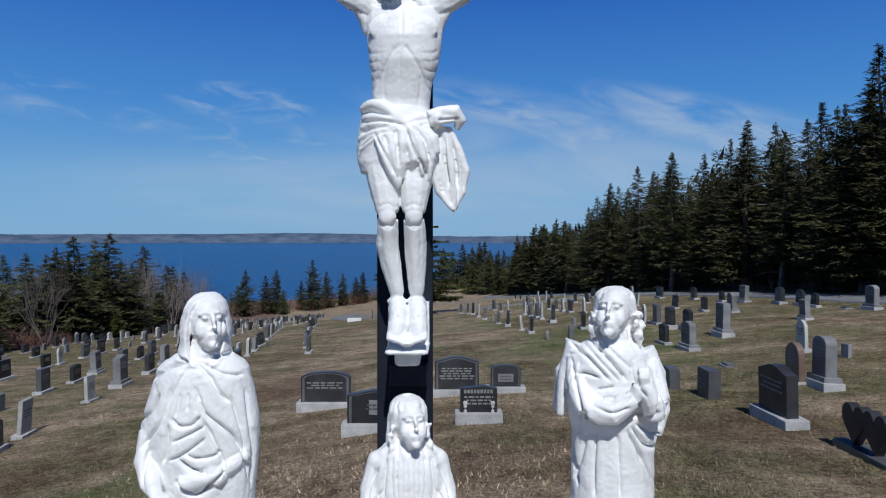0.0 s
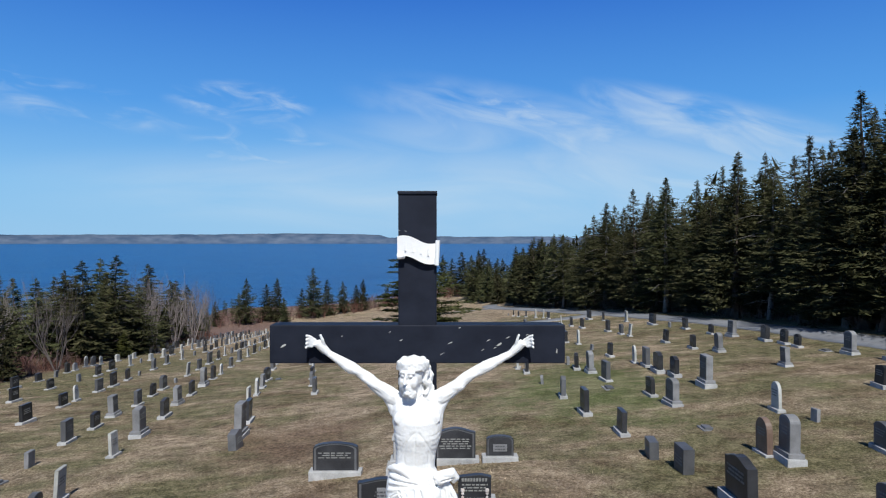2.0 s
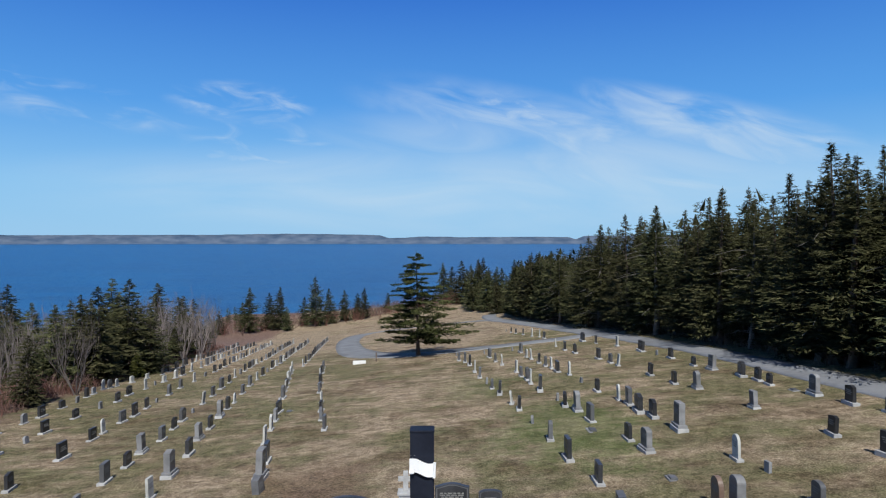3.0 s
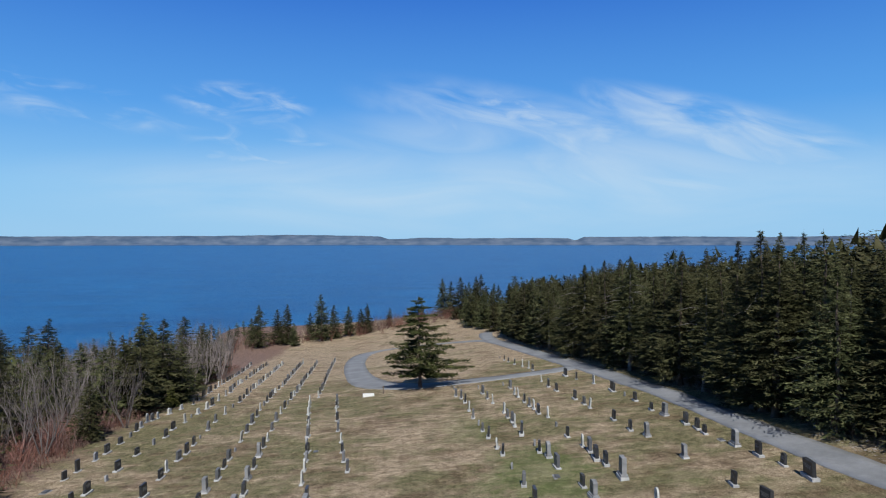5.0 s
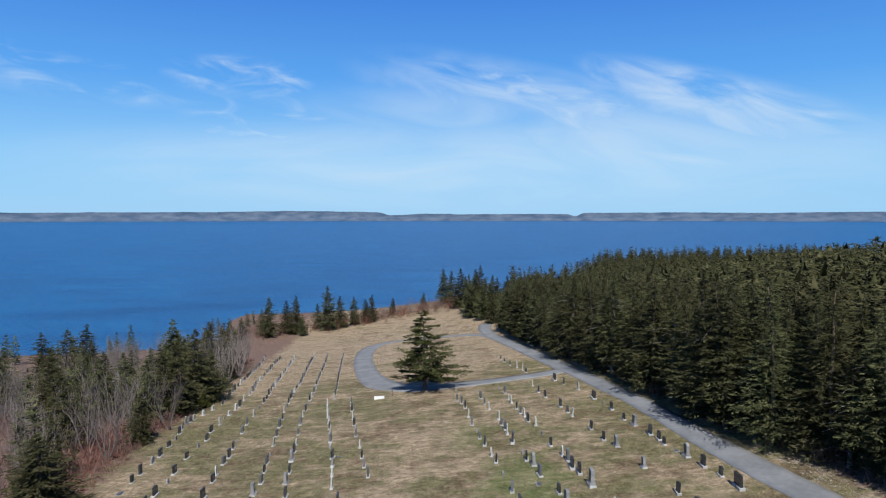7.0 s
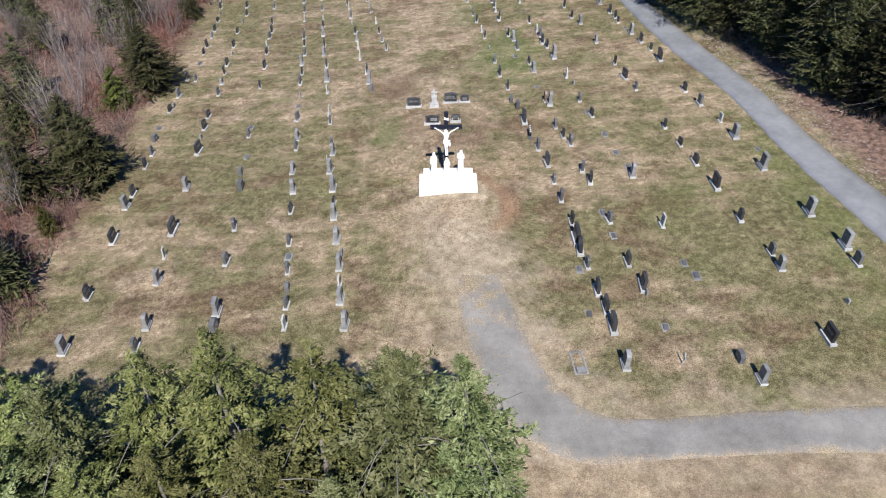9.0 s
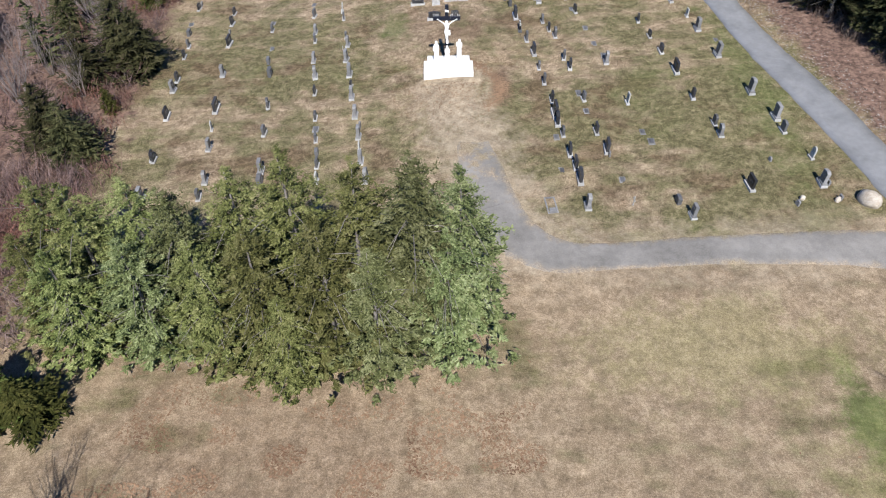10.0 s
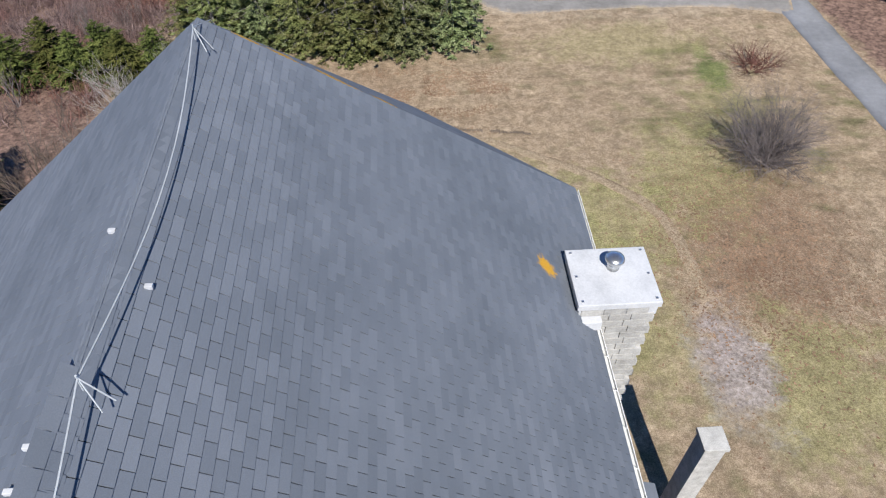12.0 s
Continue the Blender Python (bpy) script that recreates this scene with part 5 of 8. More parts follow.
        V += [(((kx - 0.04, 3.85), (kx, 3.87), (kx + 0.04, 3.85)), 0.002, 0.012, 0), (((kx - 0.038, 3.78), (kx, 3.755), (kx + 0.038, 3.78)), 0.004, 0.013, 0),
              (((fx, 3.355), (fx + 0.002, 3.345)), 0.012, 0.008, 0)]
    # loincloth wound round the hips, one end hanging from the knot
    cloth = [(4.02, X - 0.1, y - 0.01, 0.1, 0.115), (4.07, X - 0.07, y - 0.012, 0.145, 0.125), (4.14, X - 0.035, y - 0.012, 0.185, 0.128), (4.22, X - 0.025, y - 0.006, 0.188, 0.126), (4.28, X - 0.025, y, 0.176, 0.118), (4.325, X - 0.035, y, 0.164, 0.108)]
    L += [("l", cloth)]
    ct = surface(cloth)
    L += [fold(ct, ((-0.474, 4.321), (-0.427, 4.339), (-0.361, 4.321), (-0.309, 4.274), (-0.269, 4.253)), 0.026, out=-0.006), fold(ct, ((-0.467, 4.276), (-0.401, 4.274), (-0.335, 4.258), (-0.256, 4.237)), 0.02, out=-0.004), fold(ct, ((-0.474, 4.229), (-0.401, 4.242), (-0.335, 4.237), (-0.267, 4.232)), 0.018, out=-0.004), fold(ct, ((-0.482, 4.176), (-0.427, 4.195), (-0.361, 4.216), (-0.272, 4.224)), 0.018, out=-0.004),
          fold(ct, ((-0.488, 4.084), (-0.467, 4.132), (-0.401, 4.179), (-0.335, 4.205), (-0.272, 4.221)), 0.016, out=-0.002), fold(ct, ((-0.272, 4.237), (-0.217, 4.263), (-0.151, 4.279), (-0.099, 4.284)), 0.022, out=0.0), fold(ct, ((-0.267, 4.226), (-0.209, 4.237), (-0.146, 4.253), (-0.093, 4.263)), 0.02, out=0.002)]
    # the front falls, from the gather at the middle
    fall = [((-0.393, 4.184), (-0.356, 4.098), (-0.314, 4.000), (-0.293, 3.937)), ((-0.335, 4.189), (-0.317, 4.111), (-0.296, 4.032), (-0.288, 3.948)), ((-0.277, 4.211), (-0.277, 4.137), (-0.272, 4.058), (-0.277, 3.984)), ((-0.251, 4.216), (-0.230, 4.142), (-0.220, 4.071), (-0.235, 4.027)), ((-0.241, 4.221), (-0.199, 4.150), (-0.178, 4.071), (-0.183, 4.000)), ((-0.217, 4.229), (-0.164, 4.163), (-0.146, 4.084), (-0.151, 3.984)), ((-0.191, 4.242), (-0.135, 4.176), (-0.125, 4.111), (-0.135, 4.032))]
    for k, line in enumerate(fall):
        n = len(line) - 1
        L += [("t", [(x, y - 0.125 - 0.022 * math.sin(math.pi * (0.25 + 0.6 * i / n)) + (0.02 * max(0, k - 4)), z) for i, (x, z) in enumerate(line)], [0.017, 0.024, 0.024, 0.007])]
    # knot and loop
    L += [("t", [(X + 0.12, y - 0.1, 4.28), (X + 0.19, y - 0.09, 4.3), (X + 0.25, y - 0.075, 4.305), (X + 0.275, y - 0.06, 4.265), (X + 0.255, y - 0.05, 4.225)], [0.026, 0.03, 0.034, 0.03, 0.014]),
          ("t", [(X + 0.13, y - 0.1, 4.25), (X + 0.19, y - 0.1, 4.262), (X + 0.245, y - 0.085, 4.27)], [0.022, 0.024, 0.018]), ("e", (X + 0.165, y - 0.1, 4.262), (0.03, 0.034, 0.036))]
    # hanging end: a pleated leaf of cloth
    hang = [((-0.120, 4.237), (-0.130, 4.132), (-0.130, 4.032), (-0.109, 3.927), (-0.046, 3.843)), ((-0.104, 4.237), (-0.099, 4.132), (-0.093, 4.032), (-0.072, 3.927), (-0.038, 3.835)), ((-0.088, 4.237), (-0.067, 4.132), (-0.051, 4.032), (-0.041, 3.927), (-0.033, 3.835)), ((-0.072, 4.237), (-0.038, 4.142), (-0.009, 4.058), (-0.009, 3.940), (-0.028, 3.843)), ((-0.062, 4.232), (-0.015, 4.132), (0.020, 4.032), (0.006, 3.927), (-0.025, 3.853))]
    for k, line in enumerate(hang):
        L += [("t", [(x, y - 0.075 + 0.016 * (k % 2) + 0.006 * k, z) for x, z in line], [0.014, 0.02, 0.021, 0.017, 0.006])]
    V += [(((-0.467, 4.255), (-0.401, 4.255), (-0.322, 4.245), (-0.267, 4.232)), 0.008, 0.008, 0), (((-0.472, 4.203), (-0.414, 4.216), (-0.335, 4.226)), 0.008, 0.008, 0), (((-0.477, 4.132), (-0.427, 4.168), (-0.348, 4.205)), 0.008, 0.008, 0), (((-0.472, 4.300), (-0.414, 4.302), (-0.335, 4.274)), 0.008, 0.008, 0), (((-0.404, 4.195), (-0.382, 4.147), (-0.335, 4.063), (-0.298, 3.984)), 0.014, 0.01, 0), (((-0.262, 4.221), (-0.230, 4.132), (-0.191, 4.058), (-0.162, 4.006)), 0.012, 0.009, 0), (((-0.298, 4.163), (-0.293, 4.071), (-0.285, 3.979)), 0.009, 0.008, 0),
          (((-0.230, 4.232), (-0.172, 4.158), (-0.146, 4.058)), 0.009, 0.008, 0), (((-0.083, 4.189), (-0.078, 4.084), (-0.059, 3.953)), 0.011, 0.008, 0), (((-0.046, 4.163), (-0.025, 4.058), (-0.020, 3.953)), 0.009, 0.008, 0), (((-0.112, 4.255), (-0.059, 4.263), (-0.015, 4.268)), 0.009, 0.009, 0), (((-0.112, 4.111), (-0.112, 4.006), (-0.086, 3.914)), 0.007, 0.007, 0)]
    # slanted foot rest and its block
    L += [("b", (X - 0.075, 1.72, 3.175, X + 0.125, 2.04, 3.2)), ("b", (X - 0.075, 1.93, 3.19, X - 0.06, 2.045, 3.4)), ("b", (X + 0.11, 1.93, 3.19, X + 0.125, 2.045, 3.4)), ("b", (X - 0.07, 1.96, 3.2, X + 0.12, 2.045, 3.4)), ("b", (X - 0.035, 1.8, 3.11, X + 0.085, 2.05, 3.2))]
    return sculpt("crucifix_figure", L, creases(V, (X - 0.02, y, 4.8, 5.04, X - 0.05, 4.965, 0.075, 0.1)), Matrix.Identity(4), "white painted statue with arms spread, fixed to the black cross", 0.006, 0.0028)


crucified()


def veiled():
    """Standing, in a hooded mantle clasped at the neck."""
    T = 1.87
    prof = ((0.2, 0.018, 0.06, 0.07), (0.25, 0.014, 0.085, 0.085), (0.278, 0.012, 0.13, 0.1), (0.305, 0.01, 0.172, 0.118), (0.335, 0.006, 0.197, 0.135), (0.38, 0.004, 0.211, 0.148), (0.46, 0.002, 0.23, 0.158), (0.585, -0.006, 0.257, 0.166), (0.69, -0.003, 0.25, 0.168), (0.79, 0.006, 0.232, 0.165), (0.9, 0.014, 0.212, 0.16), (1.1, 0.018, 0.2, 0.16), (1.45, 0.01, 0.205, 0.17), (1.8, 0.0, 0.235, 0.19), (1.87, 0.0, 0.24, 0.19))
    body = [(T - d, cx, 0.0, rx, ry) for d, cx, rx, ry in prof]
    at = surface(body)
    L = [("l", body), ("b", (-0.26, -0.23, -0.03, 0.26, 0.23, 0.02))]
    L += head(0.034, -0.05, T - 0.13, 0.94, 32, -10)
    L += [("t", [(0.03, -0.03, T - 0.18), (0.01, -0.035, T - 0.28)], [0.052, 0.066])]
    # hood
    hood = [(T, 0.018, 0.02, 0.03, 0.03, 1), (T - 0.015, 0.018, 0.015, 0.058, 0.07, 4), (T - 0.04, 0.018, 0.01, 0.082, 0.105, 30), (T - 0.075, 0.017, 0.005, 0.096, 0.12, 42), (T - 0.12, 0.016, 0.005, 0.105, 0.125, 46), (T - 0.17, 0.014, 0.005, 0.111, 0.125, 44), (T - 0.21, 0.013, 0.003, 0.108, 0.125, 46), (T - 0.25, 0.012, 0.0, 0.11, 0.125, 42), (T - 0.285, 0.01, 0.0, 0.125, 0.128, 30), (T - 0.31, 0.01, 0.0, 0.15, 0.132, 8)]
    L += [("h", hood, 0.026, 14), ("e", (0.018, 0.01, T - 0.12), (0.095, 0.085, 0.11))]
    V = [(((-0.027, 1.575), (-0.124, 1.551), (-0.202, 1.492)), 0.02, 0.016, 0), (((-0.144, 1.629), (-0.080, 1.597), (-0.027, 1.580)), 0.014, 0.009, 0), (((0.027, 1.590), (0.107, 1.602), (0.212, 1.600)), 0.014, 0.009, 0), (((0.007, 1.575), (0.066, 1.522), (0.107, 1.453), (0.149, 1.405)), 0.018, 0.011, 0), (((0.012, 1.478), (0.051, 1.375), (0.105, 1.322), (0.163, 1.263), (0.202, 1.171)), 0.018, 0.011, 0),
         (((-0.149, 1.441), (-0.192, 1.368), (-0.256, 1.312)), 0.02, 0.014, 0), (((-0.090, 1.490), (-0.129, 1.344), (-0.183, 1.271), (-0.227, 1.210)), 0.015, 0.013, 0), (((-0.022, 1.563), (-0.080, 1.453), (-0.114, 1.344)), 0.008, 0.011, 0), (((0.027, 1.575), (0.124, 1.527), (0.192, 1.512)), 0.01, 0.01, 0), (((-0.085, 1.349), (-0.056, 1.317), (0.002, 1.322), (0.039, 1.361)), 0.014, 0.009, 0),
         (((-0.080, 1.246), (-0.015, 1.278), (0.051, 1.312)), 0.012, 0.01, 0), (((-0.095, 1.166), (-0.022, 1.205), (0.056, 1.263)), 0.014, 0.011, 0), (((-0.056, 1.176), (0.002, 1.132), (0.076, 1.125), (0.129, 1.156)), 0.02, 0.012, 0), (((-0.027, 1.198), (0.022, 1.178), (0.085, 1.185), (0.124, 1.205)), 0.01, 0.009, 0), (((-0.071, 1.083), (0.012, 1.020), (0.076, 1.064), (0.139, 1.122)), 0.022, 0.013, 0),
         (((-0.100, 1.319), (-0.110, 1.210), (-0.124, 1.156)), 0.016, 0.01, 0), (((0.202, 1.453), (0.222, 1.307), (0.231, 1.185), (0.222, 1.015)), 0.012, 0.011, 0), (((0.153, 1.429), (0.197, 1.259), (0.217, 1.039)), 0.012, 0.012, 0), (((0.046, 1.344), (0.107, 1.210), (0.149, 1.088)), 0.014, 0.01, 0), (((-0.051, 1.453), (-0.061, 1.393), (-0.071, 1.351)), 0.006, 0.008, 0), (((-0.017, 1.453), (-0.019, 1.380)), 0.006, 0.008, 0), (((0.010, 1.429), (0.022, 1.368)), 0.006, 0.008, 0), (((-0.192, 1.210), (-0.202, 1.112), (-0.178, 1.015)), 0.012, 0.012, 0),
         (((-0.046, 1.770), (-0.066, 1.721), (-0.078, 1.673)), 0.008, 0.009, 0), (((-0.056, 1.807), (-0.027, 1.848), (0.022, 1.863)), 0.006, 0.009, 0), (((0.110, 1.770), (0.114, 1.697), (0.095, 1.643)), 0.007, 0.008, 0)]
    for k in range(7):
        x = -0.17 + 0.055 * k
        V += [(((x * 0.6, T - 0.92 - 0.04 * (k % 3)), (x * 0.8, T - 1.2), (x, T - 1.55), (x * 1.1, T - 1.86)), 0.022, 0.016, 0), (((x * 0.5, T - 0.3), (x, T - 0.7), (x, T - 1.2), (x * 1.1, T - 1.8)), 0.014, 0.016, 1)]
    # sleeve and the clasped fingers
    L += [("t", [(-0.21, -0.05, T - 0.6), (-0.215, -0.09, T - 0.72), (-0.17, -0.15, T - 0.8), (-0.145, -0.17, T - 0.835)], [0.05, 0.05, 0.046, 0.036]), ("t", [(-0.15, -0.17, T - 0.82), (-0.125, -0.185, T - 0.855), (-0.1, -0.19, T - 0.87)], [0.032, 0.03, 0.026]),
          ("t", [(0.2, -0.07, T - 0.7), (0.1, -0.15, T - 0.77), (-0.05, -0.165, T - 0.8)], [0.04, 0.04, 0.03])]
    for k in range(4):
        L += [("t", [(-0.15 + 0.012 * k, -0.205, T - 0.825 - 0.008 * k), (-0.135 + 0.012 * k, -0.212, T - 0.85 - 0.008 * k), (-0.12 + 0.012 * k, -0.208, T - 0.885 - 0.004 * k)], [0.0115, 0.0115, 0.009])]
    return sculpt("veiled_statue", L, creases(V), pose(-1.16, 1.66, 1.6, 0, 0, 3), "white painted statue in a hooded mantle, on the plinth", 0.0056, 0.0034)


veiled()


def robed():
    """Standing, long-haired, a mantle over one shoulder and both arms raised to the breast."""
    T = 1.88
    prof = ((0.2, 0.02, 0.06, 0.065), (0.25, 0.0, 0.09, 0.08), (0.28, -0.012, 0.145, 0.105), (0.31, -0.018, 0.19, 0.122), (0.38, -0.012, 0.21, 0.14), (0.48, -0.008, 0.22, 0.15), (0.58, 0.0, 0.218, 0.152), (0.68, 0.008, 0.2, 0.15), (0.8, 0.0, 0.195, 0.152), (0.95, 0.0, 0.195, 0.155), (1.3, 0.0, 0.2, 0.16), (1.7, 0.0, 0.22, 0.18), (1.88, 0.0, 0.235, 0.19))
    body = [(T - d, cx, 0.0, rx, ry) for d, cx, rx, ry in prof]
    at = surface(body)
    L = [("l", body), ("b", (-0.26, -0.23, -0.03, 0.26, 0.23, 0.02))]
    L += head(-0.006, -0.058, T - 0.12, 0.97, -24, -14)
    L += [("t", [(0.005, -0.02, T - 0.17), (0.005, -0.01, T - 0.28)], [0.055, 0.068])]
    # hair
    hair = [(T, 0.012, 0.02, 0.03, 0.03, 1), (T - 0.012, 0.012, 0.015, 0.062, 0.075, 1), (T - 0.03, 0.012, 0.012, 0.082, 0.1, 12), (T - 0.05, 0.012, 0.01, 0.092, 0.105, 40), (T - 0.11, 0.012, 0.01, 0.1, 0.105, 54), (T - 0.16, 0.014, 0.015, 0.104, 0.1, 54), (T - 0.21, 0.018, 0.02, 0.106, 0.098, 56), (T - 0.25, 0.022, 0.025, 0.1, 0.09, 58), (T - 0.275, 0.022, 0.03, 0.07, 0.07, 60)]
    L += [("h", hair, 0.035, -6), ("e", (0.014, 0.02, T - 0.15), (0.09, 0.075, 0.11))]
    L += [strand(0.1, -0.06, T - 0.13, T - 0.28, 0.012, 0.02, 0.008, 0.6), strand(0.115, -0.03, T - 0.12, T - 0.27, 0.012, 0.02, 0.008, 2.1), strand(-0.085, -0.055, T - 0.11, T - 0.24, -0.008, 0.018, 0.006, 1.1), strand(-0.1, -0.03, T - 0.12, T - 0.25, -0.004, 0.018, 0.006, 2.9)]
    # cape: falls behind the arms on either side
    L += [("t", [(-0.17, 0.02, T - 0.28), (-0.225, 0.0, T - 0.42), (-0.245, -0.01, T - 0.55), (-0.25, -0.01, T - 0.62)], [0.05, 0.035, 0.026, 0.018]), ("t", [(-0.165, 0.06, T - 0.28), (-0.22, 0.06, T - 0.42), (-0.24, 0.06, T - 0.62)], [0.06, 0.05, 0.04]),
          ("t", [(0.15, 0.0, T - 0.3), (0.205, -0.01, T - 0.42), (0.225, -0.03, T - 0.58), (0.2, -0.05, T - 0.7)], [0.05, 0.045, 0.042, 0.02]), ("t", [(0.2, 0.05, T - 0.4), (0.21, 0.05, T - 0.6), (0.17, 0.05, T - 0.85)], [0.05, 0.05, 0.02])]
    # right sleeve across, left forearm up to the clasped fingers
    L += [("t", [(-0.165, -0.02, T - 0.34), (-0.175, -0.075, T - 0.47), (-0.125, -0.145, T - 0.565)], [0.06, 0.06, 0.062]), ("t", [(-0.125, -0.145, T - 0.57), (-0.03, -0.19, T - 0.56), (0.06, -0.195, T - 0.5)], [0.062, 0.058, 0.042]), ("t", [(0.06, -0.2, T - 0.5), (0.085, -0.205, T - 0.44), (0.095, -0.2, T - 0.4)], [0.03, 0.03, 0.024]),
          ("t", [(0.17, -0.02, T - 0.36), (0.195, -0.08, T - 0.52), (0.165, -0.16, T - 0.575)], [0.052, 0.056, 0.052]), ("t", [(0.165, -0.16, T - 0.575), (0.14, -0.2, T - 0.5), (0.112, -0.205, T - 0.43)], [0.05, 0.042, 0.03])]
    for k in range(4):
        L += [("t", [(0.085 + 0.012 * k, -0.215, T - 0.44), (0.075 + 0.013 * k, -0.225, T - 0.395), (0.088 + 0.009 * k, -0.21, T - 0.355)], [0.0125, 0.0115, 0.009])]
    V = [(((-0.204, 1.616), (-0.120, 1.542), (-0.037, 1.453)), 0.016, 0.011, 0), (((-0.126, 1.647), (-0.031, 1.542), (0.037, 1.459)), 0.016, 0.011, 0), (((-0.079, 1.647), (0.010, 1.553), (0.073, 1.503)), 0.01, 0.01, 0), (((-0.160, 1.634), (-0.081, 1.542), (0.005, 1.451)), 0.008, 0.009, 0), (((-0.188, 1.479), (-0.134, 1.479), (-0.084, 1.464)), 0.014, 0.011, 0), (((-0.094, 1.411), (-0.021, 1.427)), 0.01, 0.01, 0), (((-0.081, 1.372), (-0.016, 1.375), (0.042, 1.398)), 0.009, 0.01, 0), (((-0.115, 1.346), (-0.042, 1.328), (0.037, 1.354)), 0.01, 0.01, 0),
         (((-0.157, 1.299), (-0.105, 1.257), (-0.016, 1.257), (0.058, 1.286), (0.094, 1.307)), 0.02, 0.012, 0), (((-0.204, 1.542), (-0.183, 1.385), (-0.162, 1.267)), 0.016, 0.012, 0), (((-0.230, 1.438), (-0.225, 1.333), (-0.215, 1.260)), 0.008, 0.01, 0), (((0.063, 1.542), (0.073, 1.464), (0.110, 1.398)), 0.012, 0.009, 0), (((0.141, 1.542), (0.168, 1.411), (0.154, 1.307)), 0.012, 0.012, 0), (((0.188, 1.490), (0.209, 1.359), (0.194, 1.228)), 0.012, 0.012, 0), (((0.089, 1.294), (0.141, 1.307), (0.173, 1.333)), 0.012, 0.01, 0),
         (((-0.094, 1.215), (-0.105, 1.071), (-0.105, 0.909)), 0.016, 0.013, 0), (((-0.005, 1.215), (0.005, 1.071), (0.010, 0.909)), 0.014, 0.013, 0), (((0.063, 1.241), (0.128, 1.155), (0.199, 1.123)), 0.02, 0.013, 0), (((0.037, 1.228), (0.115, 1.092), (0.183, 0.951)), 0.016, 0.013, 0), (((0.084, 1.254), (0.157, 1.202), (0.215, 1.186)), 0.016, 0.011, 0), (((-0.173, 1.228), (-0.194, 1.123), (-0.173, 0.940)), 0.018, 0.013, 0), (((-0.134, 1.202), (-0.168, 1.045), (-0.188, 0.966)), 0.012, 0.012, 0), (((0.089, 1.123), (0.141, 0.966), (0.168, 0.862)), 0.012, 0.012, 0)]
    for k in range(6):
        x = -0.17 + 0.066 * k
        V += [(((x * 0.9, T - 1.0), (x, T - 1.3), (x * 1.05, T - 1.6), (x * 1.1, T - 1.87)), 0.02, 0.016, 0), (((x * 0.5, T - 0.3), (x, T - 0.7), (x, T - 1.2), (x * 1.1, T - 1.8)), 0.014, 0.016, 1)]
    return sculpt("robed_statue", L, creases(V, (0.012, 0.01, T - 0.27, T - 0.005, 0.0, T - 0.12, 0.08, 0.105)), pose(0.729, 1.9, 1.6, 0, 0, -4), "white painted long-haired statue with clasped raised arms, on the plinth", 0.0056, 0.0034)


robed()


